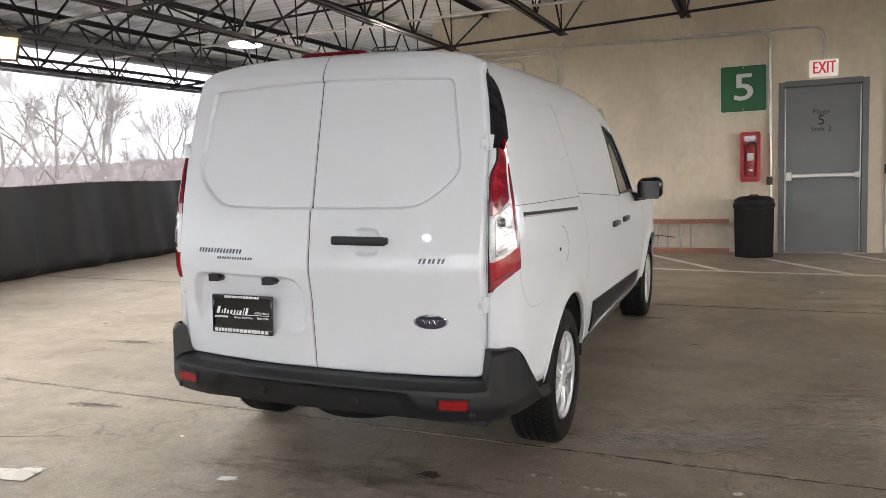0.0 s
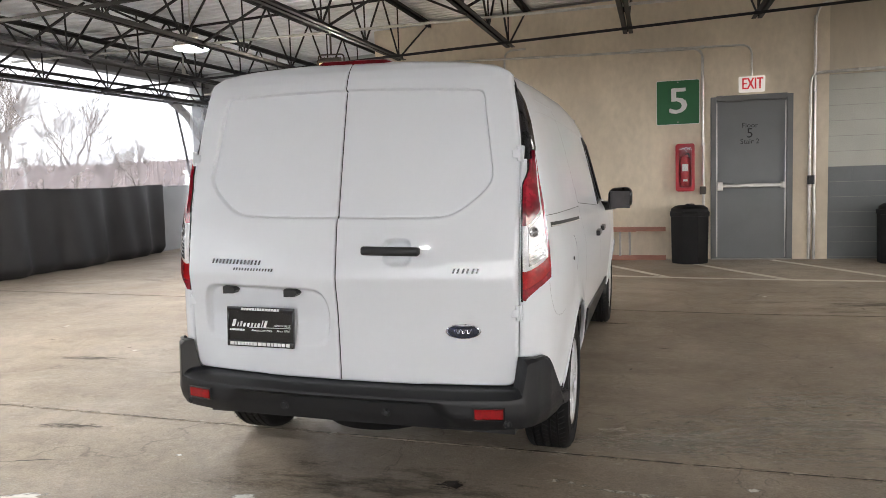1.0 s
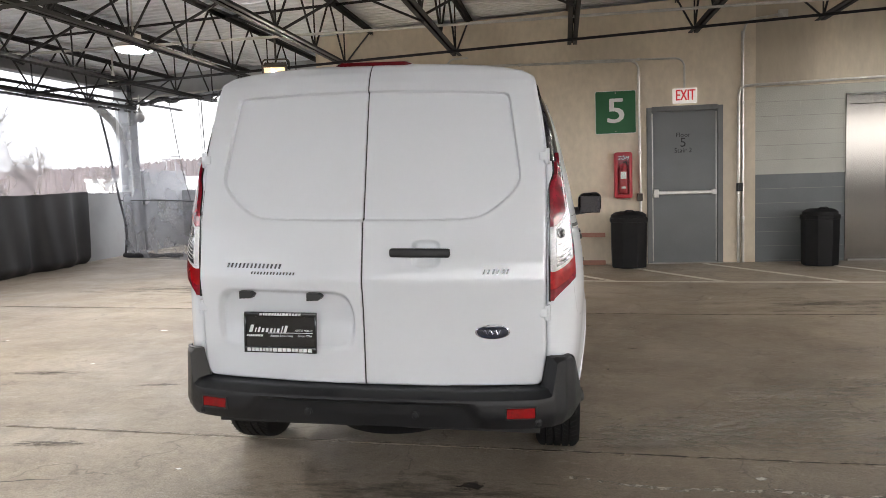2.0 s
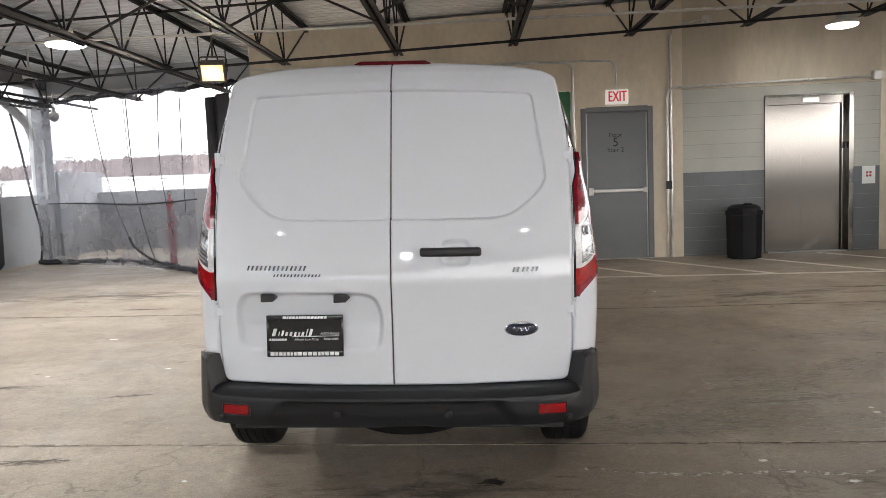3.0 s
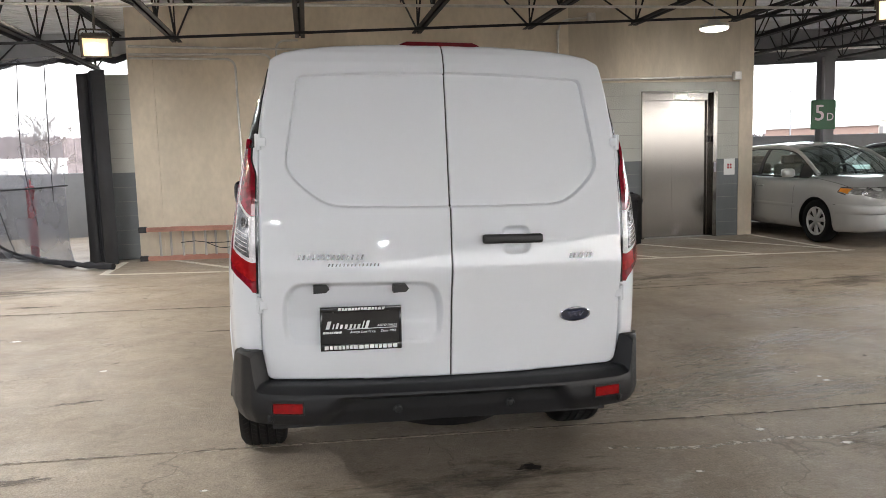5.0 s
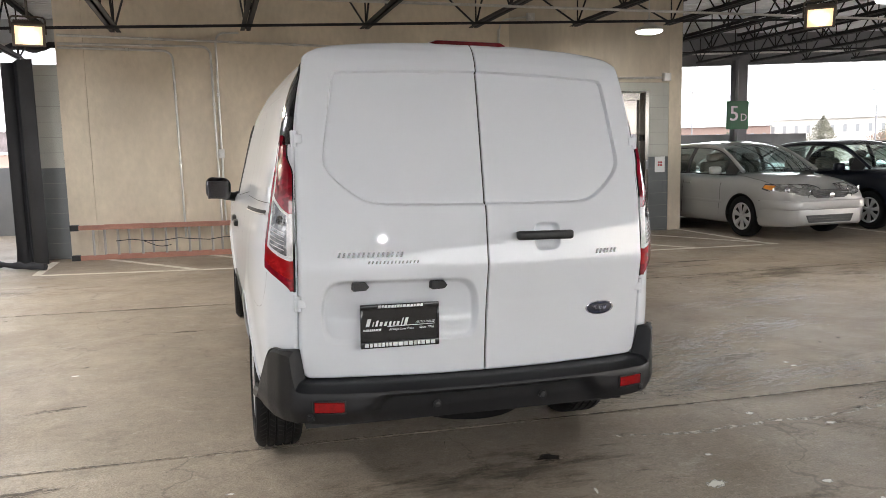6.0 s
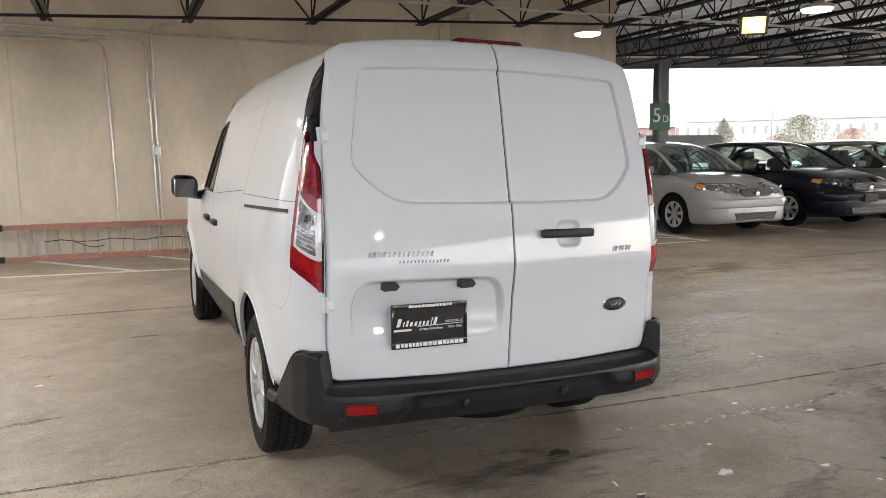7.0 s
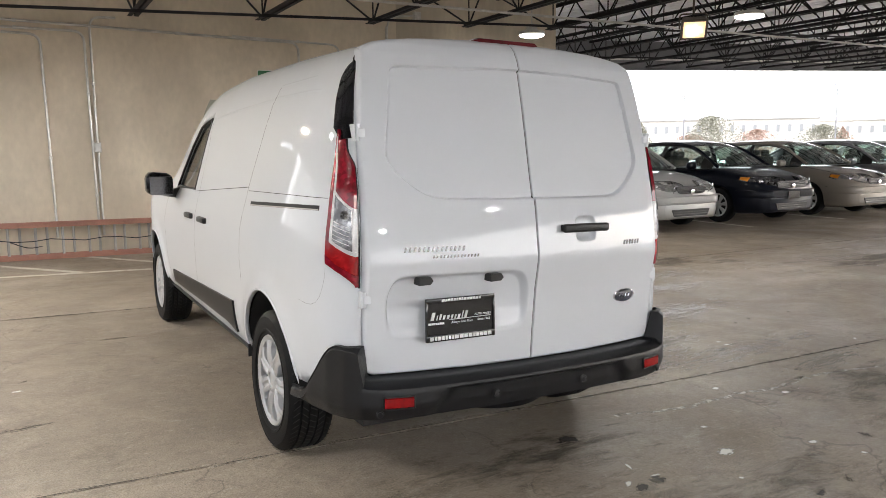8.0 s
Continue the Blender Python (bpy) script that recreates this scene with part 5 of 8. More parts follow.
        box(bm, 0.915, 1.062, 2.915, 2.925, 1.045, 1.17, bevel=0.004)
        for v in bm.verts:
            v.co.y += 0.10 * (v.co.x - 0.9) * -0.6 + 0.20 * (v.co.z - 1.17)
            v.co.x *= side
        bmesh.ops.recalc_face_normals(bm, faces=bm.faces)
        part("mirror_glass", bm, M["badge"], mir, "mirror glass")
        bm = bmesh.new()
        tube(bm, [(side * 0.80, 3.08, 1.06), (side * 0.88, 3.05, 1.05), (side * 0.95, 3.02, 1.06)], [0.045, 0.032, 0.03], 10)
        part("mirror_arm", bm, M["black"], mir, "", smooth=60)
        # hinges
        for zc in (1.410, 0.790):
            xe, ye = lerp(zc, EDGE_Z, EDGE_X), lerp(zc, EDGE_Z, EDGE_Y)
            bm = bmesh.new()
            tube(bm, [(side * (xe - 0.006), ye - 0.016, zc - 0.030), (side * (xe - 0.006), ye - 0.016, zc + 0.030)], 0.0085, 12)
            box(bm, min(side * (xe - 0.032), side * xe), max(side * (xe - 0.032), side * xe), ye - 0.026, ye + 0.01, zc - 0.017, zc + 0.017, bevel=0.004)
            box(bm, min(side * xe, side * (xe + 0.010)), max(side * xe, side * (xe + 0.010)), ye - 0.020, ye + 0.03, zc - 0.032, zc + 0.032, bevel=0.004)
            part("door_hinge", bm, M["paint"], van, "white external door hinge", smooth=40)
    # fuel flap on the right side only
    bm = bmesh.new()
    loop = [(0.74 + 0.078 * math.cos(a), 0.955 + 0.082 * math.sin(a)) for a in np.linspace(-1.3, 1.5, 24)]
    surface_ribbon(bm, loop, 0.004, 0.001, 1)
    part("fuel_flap_line", bm, M["seam"], van)
    bm = bmesh.new()
    p, nn = skin(0.665, 0.94)
    lathe(bm, [(0.009, -0.002), (0.009, 0.0015), (0.002, 0.0015)], 12, Matrix.Translation((p.x, p.y, p.z)))
    part("fuel_flap_catch", bm, M["seam"], van)
    # high brake light in its hood
    bm = bmesh.new()
    rows = []
    for k in range(25):
        x = -0.19 + 0.38 * k / 24
        e = 1 - smooth_step(abs(x), 0.13, 0.19)
        rows.append([(x, 0.262, 1.785), (x, 0.240 + 0.02 * (1 - e), 1.789), (x, 0.236 + 0.03 * (1 - e), 1.789 + 0.017 * e), (x, 0.265, 1.797 + 0.020 * e), (x, 0.42, 1.806 + 0.008 * e)])
    grid_surface(bm, rows)
    bmesh.ops.recalc_face_normals(bm, faces=bm.faces)
    hood = part("brake_light_hood", bm, M["paint"], van, "", smooth=50)
    bm = bmesh.new()
    rows = []
    for k in range(17):
        x = -0.180 + 0.36 * k / 16
        e = 1 - smooth_step(abs(x), 0.14, 0.18)
        rows.append([(x, 0.236 + 0.02 * (1 - e), 1.788), (x, 0.231 + 0.024 * (1 - e), 1.791), (x, 0.231 + 0.024 * (1 - e), 1.793 + 0.018 * e), (x, 0.250 + 0.02 * (1 - e), 1.795 + 0.020 * e)])
    grid_surface(bm, rows)
    bmesh.ops.recalc_face_normals(bm, faces=bm.faces)
    part("brake_light", bm, M["lens_dark"], hood, "dark red high brake lamp", smooth=50)
    # rear door handle
    yh = rear_y(0.258, 1.03) - 0.004
    bm = bmesh.new()
    box(bm, 0.117, 0.359, yh - 0.034, yh - 0.010, 1.018, 1.054, bevel=0.011, seg=3)
    box(bm, 0.122, 0.152, yh - 0.02, yh + 0.012, 1.022, 1.050, bevel=0.004)
    box(bm, 0.324, 0.354, yh - 0.02, yh + 0.012, 1.022, 1.050, bevel=0.004)
    part("rear_door_handle", bm, M["black"], van, "black plastic pull handle in a hollow", smooth=40)
    # plate lamps
    for xa in (-0.529, -0.229):
        bm = bmesh.new()
        yl = rear_y(xa, 0.90) - 0.006
        prism(bm, [(xa, 0.838), (xa + 0.048, 0.840), (xa + 0.060, 0.853), (xa + 0.048, 0.869), (xa, 0.869)], yl, yl + 0.05)
        part("plate_lamp", bm, M["black"], van, "black number plate lamp")
    # plate with a dealer frame
    yp = min(rear_y(px, pz) for px in (-0.50, -0.35, -0.20) for pz in (0.61, 0.70, 0.79)) - 0.008
    bm = bmesh.new()
    prism(bm, [(x - 0.352, z + 0.702) for x, z in rounded_rect(0.300, 0.156, 0.012)], yp, yp + 0.006)
    plate = part("plate", bm, M["plate"], van, "black dealer plate in a black frame")
    plate.matrix_basis = Matrix.Translation((0, yp - 0.006, 0.70)) @ Matrix.Rotation(radians(-3), 4, "X") @ Matrix.Translation((0, -yp, -0.70))
    bm = bmesh.new()
    for a, b, c, d in ((-0.507, -0.197, 0.618, 0.644), (-0.507, -0.197, 0.766, 0.786), (-0.507, -0.498, 0.640, 0.770), (-0.206, -0.197, 0.640, 0.770)):
        box(bm, a, b, yp - 0.006, yp + 0.008, c, d, bevel=0.003)
    part("plate_frame", bm, M["plate"], plate, "", smooth=30)
    rnd = random.Random(4)

    def bars(x0, x1, z0, z1, lean, gap, name="print_bar", material=M["print"], depth=0.0012, wid=(0.6, 1.3), y=None):
        b4 = bmesh.new()
        x = x0
        h = z1 - z0
        while x < x1 - 0.002:
            w = min(h * rnd.uniform(*wid), x1 - x)
            yy = (yp - 0.0005) if y is None else y
            prism(b4, [(x, z0), (x + w, z0), (x + w + lean * h, z1), (x + lean * h, z1)], yy - depth, yy)
            x += w + gap
        return b4
    # the trader's script name as leaning bars on a swash, with its small slogan
    for x, w, h in ((-0.487, 0.020, 0.030), (-0.462, 0.006, 0.018), (-0.450, 0.012, 0.022), (-0.434, 0.014, 0.016), (-0.416, 0.014, 0.016), (-0.398, 0.012, 0.016), (-0.382, 0.010, 0.016), (-0.368, 0.014, 0.016), (-0.350, 0.006, 0.028), (-0.338, 0.016, 0.028)):
        b4 = bmesh.new()
        prism(b4, [(x, 0.702), (x + w * 0.7, 0.702), (x + w * 0.7 + 0.3 * h, 0.702 + h), (x + 0.3 * h, 0.702 + h)], yp - 0.0017, yp - 0.0005)
        part("print_bar", b4, M["print"], plate)
    b4 = bmesh.new()
    prism(b4, [(-0.404, 0.698), (-0.214, 0.7005), (-0.214, 0.7025), (-0.33, 0.7015), (-0.404, 0.7005)], yp - 0.0017, yp - 0.0005)
    part("print_swash", b4, M["print"], plate)
    lettering("plate_text", "AUTO MALLS", 0.0125, M["print"], plate, pose(-0.253, yp - 0.001, 0.7105), 0.0006, "small white printed words", 0.25)
    lettering("plate_text", "Always Low Price", 0.0135, M["print"], plate, pose(-0.347, yp - 0.001, 0.688), 0.0006, "small white printed words", 0.25)
    lettering("plate_text", "Since 1966", 0.0135, M["print"], plate, pose(-0.248, yp - 0.001, 0.689), 0.0006, "small white printed words", 0.25)
    part("print_bar", bars(-0.497, -0.428, 0.684, 0.692, 0.2, 0.002), M["print"], plate, "white printed bars")
    part("print_bar", bars(-0.492, -0.212, 0.624, 0.638, 0.0, 0.004, y=yp - 0.0062), M["print"], plate, "white printed bars on the frame")
    part("print_bar", bars(-0.440, -0.262, 0.772, 0.782, 0.25, 0.003, y=yp - 0.0062), M["print"], plate, "silver bars on the frame")
    for xs in (-0.457, -0.247):
        bm = bmesh.new()
        lathe(bm, [(0.007, 0), (0.007, 0.003), (0.004, 0.005), (0.001, 0.005)], 12, pose(xs, yp, 0.772, 0, 0, -90))
        part("plate_screw", bm, M["chrome"], plate)

    def chrome_bars(x0, x1, z0, z1, n, gap):
        """A chrome word badge as plain slanted bars, two for each letter place."""
        w = (x1 - x0 - gap * (n - 1)) / n
        h = z1 - z0
        for k in range(n):
            xa = x0 + k * (w + gap)
            for a, b in ((0, w * 0.26), (w * 0.60, w * 0.86)):
                b4 = bmesh.new()
                ya, yb = rear_y(xa + a, z0), rear_y(xa + a, z1)
                rows = []
                for d in (-0.0035, 0.002):
                    rows.append([b4.verts.new(p) for p in ((xa + a, ya + d, z0), (xa + b, ya + d, z0), (xa + b + 0.35 * h, yb + d, z1), (xa + a + 0.35 * h, yb + d, z1))])
                b4.faces.new(rows[0])
                for q in range(4):
                    b4.faces.new((rows[0][q], rows[1][q], rows[1][(q + 1) % 4], rows[0][(q + 1) % 4]))
                bmesh.ops.recalc_face_normals(b4, faces=b4.faces)
                part("badge_bar", b4, M["badge_dark"], van)
    chrome_bars(-0.586, -0.340, 0.966, 0.985, 7, 0.007)
    chrome_bars(-0.474, -0.280, 0.941, 0.952, 7, 0.006)
    chrome_bars(0.480, 0.582, 0.950, 0.969, 3, 0.009)
    # oval badge
    bm = bmesh.new()
    yb = rear_y(0.517, 0.717)
    rings = []
    for sc, d in ((1.0, 0.004), (0.98, -0.005), (0.90, -0.006), (0.87, -0.004), (0.5, -0.006), (0.02, -0.0065)):
        rings.append([bm.verts.new((0.517 + 0.070 * sc * math.cos(a), yb + d + 0.01 * sc * math.cos(a), 0.717 + 0.030 * sc * math.sin(a))) for a in np.linspace(0, 2 * math.pi, 40, endpoint=False)])
    for q, (a, b) in enumerate(zip(rings, rings[1:])):
        for k in range(40):
            f = bm.faces.new((a[k], a[(k + 1) % 40], b[(k + 1) % 40], b[k]))
            f.material_index = 0 if q < 3 else 1
    bmesh.ops.recalc_face_normals(bm, faces=bm.faces)
    badge = part("oval_badge", bm, [M["chrome"], M["badge_blue"]], van, "blue oval badge with a chrome rim", smooth=30)
    bm = bmesh.new()
    tube(bm, [(0.482 + 0.07 * k / 14, yb - 0.008 + 0.01 * (-0.5 + k / 14) * 0.9, 0.717 + 0.010 * math.sin(k * 1.5)) for k in range(15)], 0.0012, 6)
    part("badge_stroke", bm, M["chrome"], badge)
    # underbody, spare wheel dish, exhaust
    bm = bmesh.new()
    box(bm, -0.70, 0.70, 0.15, 4.5, 0.27, 0.45)
    part("underbody", bm, M["under"], van)
    bm = bmesh.new()
    lathe(bm, [(0.26, 0.0), (0.30, 0.05), (0.30, 0.14), (0.25, 0.17)], 32, pose(0.04, 0.42, 0.235, 0, -90, 0))
    part("spare_wheel", bm, M["rubber"], van, "", smooth=40)
    # cabin: floor, seats, dashboard, bulkhead, seen through the glass
    bm = bmesh.new()
    prism(bm, [(-0.80, 0.5), (0.80, 0.5), (0.80, 1.06), (0.66, 1.50), (0.56, 1.70), (-0.56, 1.70), (-0.66, 1.50), (-0.80, 1.06)], 2.2, 2.24)
    part("bulkhead", bm, M["cabin"], van)
    for sx in (-0.38, 0.38):
        bm = bmesh.new()
        box(bm, sx - 0.24, sx + 0.24, 2.40, 2.92, 0.62, 0.80, bevel=0.05)
        box(bm, sx - 0.23, sx + 0.23, 2.32, 2.46, 0.76, 1.34, bevel=0.05)
        box(bm, sx - 0.13, sx + 0.13, 2.34, 2.44, 1.36, 1.55, bevel=0.04)
        part("seat", bm, M["cabin"], van, "grey cloth cab seat", smooth=50)
    bm = bmesh.new()
    box(bm, -0.74, 0.74, 3.25, 3.85, 0.6, 1.05, bevel=0.06)
    part("dashboard", bm, M["cabin"], van, "", smooth=50)
    return van


build_van()


# ---- things on and by the core wall ----
def stair_door():
    d = thing("door_1", "grey painted steel stair door with a push bar, shut", "door", pose(0, WALL_Y, 0), kind="structure")
    x0, x1, zt, zb = DOOR_X0, DOOR_X1, DOOR_Z, ground_z(2.5)
    fr = bmesh.new()
    w = 0.062
    box(fr, x0 - 0.012, x0 + w, -0.018, 0.14, zb, zt, bevel=0.004)
    box(fr, x1 - w, x1 + 0.012, -0.018, 0.14, zb, zt, bevel=0.004)
    box(fr, x0 + w, x1 - w, -0.018, 0.14, zt - w, zt + 0.012, bevel=0.004)
    part("door_frame", fr, M["door_frame"], d, "grey steel frame")
    lf = fresh_box(x0 + w + 0.004, x1 - w - 0.004, 0.03, 0.075, zb + 0.012, zt - w - 0.004, bevel=0.003)
    leaf = part("door_leaf", lf, M["door"], d, "grey painted flush leaf")
    edge = bmesh.new()
    for xe in (x0 + w + 0.004, x1 - w - 0.020):
        box(edge, xe, xe + 0.014, 0.022, 0.034, zb + 0.03, zt - w - 0.02)
    part("edge_strip", edge, M["bar_steel"], leaf, "bright steel edge strip")
    bar = bmesh.new()
    box(bar, x0 + 0.10, x1 - 0.10, -0.045, -0.005, 1.005, 1.055, bevel=0.010)
    box(bar, x0 + 0.075, x0 + 0.15, -0.05, 0.03, 0.965, 1.085, bevel=0.010)
    box(bar, x1 - 0.14, x1 - 0.085, -0.045, 0.03, 0.99, 1.07, bevel=0.008)
    part("push_bar", bar, M["bar_steel"], leaf, "brushed steel push bar")
    lettering("door_text", "Floor", 0.095, M["black"], leaf, pose(2.52, 0.027, 1.852), 0.001, "small black door lettering")
    lettering("door_text", "5", 0.185, M["black"], leaf, pose(2.52, 0.027, 1.742), 0.001, "black door number")
    lettering("door_text", "Stair 2", 0.095, M["black"], leaf, pose(2.52, 0.027, 1.632), 0.001, "small black door lettering")
    th = fresh_box(x0, x1, -0.06, 0.14, zb - 0.02, zb + 0.012, bevel=0.003)
    part("threshold", th, M["alu"], d, "metal threshold")


stair_door()


def lift():
    d = thing("lift_door", "brushed stainless steel lift door, shut", "lift", pose(0, WALL_Y, 0), kind="structure")
    zb = ground_z(5)
    x0, x1, zt = EL_X0, EL_X1, EL_Z
    fr = bmesh.new()
    box(fr, x0 - 0.01, x0 + 0.035, -0.012, 0.26, zb, zt, bevel=0.003)
    box(fr, x1 - 0.115, x1 - 0.055, 0.085, 0.26, zb, zt, bevel=0.003)
    box(fr, x1 - 0.055, x1 + 0.012, -0.012, 0.26, zb, zt, bevel=0.003)
    box(fr, x0 + 0.035, x1 - 0.115, 0.06, 0.26, zt - 0.12, zt, bevel=0.003)
    part("lift_frame", fr, M["inox"], d, "brushed steel lift surround")
    side = bmesh.new()
    box(side, x0 - 0.012, x1 + 0.012, -0.014, 0.02, zt, zt + 0.02, bevel=0.003)
    part("lift_trim", side, M["inox"], d)
    for xa, xb, y in ((x0 + 0.035, x0 + 0.56, 0.115), (x0 + 0.56, x1 - 0.115, 0.125)):
        part("lift_panel", fresh_box(xa, xb, y, y + 0.03, zb + 0.015, zt - 0.12, bevel=0.004), M["inox"], d, "brushed steel sliding panel")
    part("floor_indicator", fresh_box(5.27, 5.50, 0.048, 0.062, zt - 0.095, zt - 0.03, bevel=0.003), M["lamp_panel"], d, "lit floor indicator")
    part("call_plate", fresh_box(5.912, 5.958, -0.022, -0.012, 1.04, 1.20, bevel=0.003), M["chrome"], d, "steel call button plate")
    part("card_reader", fresh_box(5.855, 5.89, 0.072, 0.088, 1.52, 1.62, bevel=0.004), M["black"], d, "small black reader")
    part("threshold", fresh_box(x0, x1, 0.0, 0.2, zb - 0.02, zb + 0.012, bevel=0.002), M["alu"], d)


M["lamp_panel"] = mat("indicator_panel", (0.9, 0.9, 0.85), 0.3, var=0.0, emit=0.2)
lift()


def floor_sign():
    s = thing("floor_sign", "square green sign with a white number 5", "sign", pose(1.575, WALL_Y, 2.215))
    bm = bmesh.new()
    prism(bm, rounded_rect(0.565, 0.600, 0.02), -0.012, -0.002)
    part("sign_plate", bm, M["sign_green"], s)
    bm = bmesh.new()
    prism(bm, rounded_rect(0.580, 0.615, 0.025), -0.008, -0.003)
    part("sign_rim", bm, M["sign_white"], s)
    lettering("sign_number", "5", 0.50, M["sign_white"], s, pose(0.0, -0.0135, 0.0) @ Matrix.Diagonal((1.18, 1, 1.0, 1)), 0.0015, "bold white number")
    lettering("sign_number_weight", "5", 0.50, M["sign_white"], s, pose(0.014, -0.0133, 0.006) @ Matrix.Diagonal((1.18, 1, 1.0, 1)), 0.0015)
    for z in (-0.275, 0.275):
        bm = bmesh.new()
        lathe(bm, [(0.009, 0), (0.009, 0.003), (0.002, 0.004)], 10, pose(0, -0.012, z, 0, 0, -90))
        part("screw", bm, M["alu"], s)


floor_sign()


def exit_sign():
    s = thing("exit_sign", "white box exit sign with red letters", "sign", pose(2.535, WALL_Y, 2.40))
    bm = bmesh.new()
    box(bm, -0.165, 0.165, -0.075, -0.0, -0.105, 0.105, bevel=0.012)
    part("sign_housing", bm, M["exit_white"], s, smooth=40)
    lettering("sign_letters", "EXIT", 0.205, M["exit_red"], s, pose(0, -0.077, 0.0) @ Matrix.Diagonal((0.64, 1, 1.05, 1)), 0.002, "red letters")
    lettering("sign_letters_weight", "EXIT", 0.205, M["exit_red"], s, pose(0.007, -0.0768, 0.0) @ Matrix.Diagonal((0.64, 1, 1.05, 1)), 0.002)


exit_sign()


def extinguisher():
    s = thing("extinguisher_cabinet", "red plastic fire extinguisher cabinet with a clear front", "fire extinguisher", pose(1.665, WALL_Y, 1.305))
    bm = bmesh.new()
    prism(bm, rounded_rect(0.25, 0.66, 0.035), -0.05, -0.0)
    part("back_shell", bm, M["red"], s)
    bm = bmesh.new()
    o, i = rounded_rect(0.25, 0.66, 0.035), rounded_rect(0.165, 0.55, 0.025)
    va = [bm.verts.new((x, -0.16, z)) for x, z in o]
    vb = [bm.verts.new((x, -0.165, z)) for x, z in i]
    vc = [bm.verts.new((x, -0.05, z)) for x, z in o]
    vd = [bm.verts.new((x, -0.05, z)) for x, z in i]
    n = len(o)
    for k in range(n):
        k2 = (k + 1) % n
        bm.faces.new((va[k], va[k2], vb[k2], vb[k]))
        bm.faces.new((vc[k], vc[k2], va[k2], va[k]))
        bm.faces.new((vb[k], vb[k2], vd[k2], vd[k]))
    bmesh.ops.recalc_face_normals(bm, faces=bm.faces)
    part("front_shell", bm, M["red"], s, smooth=40)
    bm = bmesh.new()
    prism(bm, rounded_rect(0.165, 0.55, 0.02), -0.180, -0.178)
    part("clear_cover", bm, M["glass_clear"], s)
    bm = bmesh.new()
    lathe(bm, [(0.066, -0.23), (0.074, -0.21), (0.074, 0.12), (0.05, 0.17), (0.018, 0.17), (0.018, 0.20)], 20, pose(0, -0.10, -0.02, 0, -90, 0))
    cyl = part("extinguisher_bottle", bm, M["red"], s, "red extinguisher bottle", smooth=40)
    for xa, za, xb, zb, yy in ((-0.040, -0.05, 0.040, 0.05, -0.1755), (-0.030, -0.19, 0.030, -0.16, -0.1755)):
        part("paper_label", fresh_box(xa, xb, yy, yy + 0.004, za, zb), M["sign_white"], cyl, "white paper label")
    bm = bmesh.new()
    tube(bm, bend([(0.0, -0.10, 0.18), (0.05, -0.10, 0.20), (0.07, -0.10, 0.0), (0.06, -0.10, -0.18)], 0.05), 0.008, 8)
    part("hose", bm, M["black"], cyl, "black hose")


extinguisher()


def bin_at(x, y, h, w, label):
    b = thing("litter_bin", label, "bin", pose(x, y, ground_z(x)), "litter bins")
    bm = bmesh.new()
    n = 8
    rings = []
    for r, z in ((0.44, 0.0), (0.455, 0.02), (0.47, 0.50), (0.475, 0.80), (0.50, 0.805), (0.50, 0.86), (0.485, 0.88)):
        rings.append([bm.verts.new((w * r * math.cos(radians(22.5 + 45 * k)) * 1.08, w * r * math.sin(radians(22.5 + 45 * k)) * 1.08, h * z)) for k in range(n)])
    for a, c in zip(rings, rings[1:]):
        for k in range(n):
            bm.faces.new((a[k], a[(k + 1) % n], c[(k + 1) % n], c[k]))
    bm.faces.new(rings[0][::-1])
    bm.faces.new(rings[-1])
    part("bin_body", bm, M["bin"], b)
    bm = bmesh.new()
    rings = []
    for r, z in ((0.46, 0.88), (0.45, 0.93), (0.36, 0.97), (0.30, 0.98), (0.30, 0.93)):
        rings.append([bm.verts.new((w * r * math.cos(2 * math.pi * k / 24) * 1.05, w * r * math.sin(2 * math.pi * k / 24) * 1.05, h * z)) for k in range(24)])
    for a, c in zip(rings, rings[1:]):
        for k in range(24):
            bm.faces.new((a[k], a[(k + 1) % 24], c[(k + 1) % 24], c[k]))
    bm.faces.new(rings[-1])
    bmesh.ops.recalc_face_normals(bm, faces=bm.faces)
    part("bin_lid", bm, M["bin"], b, "black domed lid with an opening", smooth=40)
    bm = bmesh.new()
    tube(bm, bend([(-0.06 * w / 0.5, -w * 0.3, h * 0.97), (-0.05, -w * 0.3, h * 1.01), (0.05, -w * 0.3, h * 1.01), (0.06 * w / 0.5, -w * 0.3, h * 0.97)], 0.02), 0.008, 6)
    part("lid_rim", bm, M["bin"], b)


bin_at(1.71, 8.05, 0.80, 0.51, "black eight-sided plastic litter bin beside the stair door")
bin_at(4.24, 8.02, 0.78, 0.47, "black eight-sided plastic litter bin beside the lift")


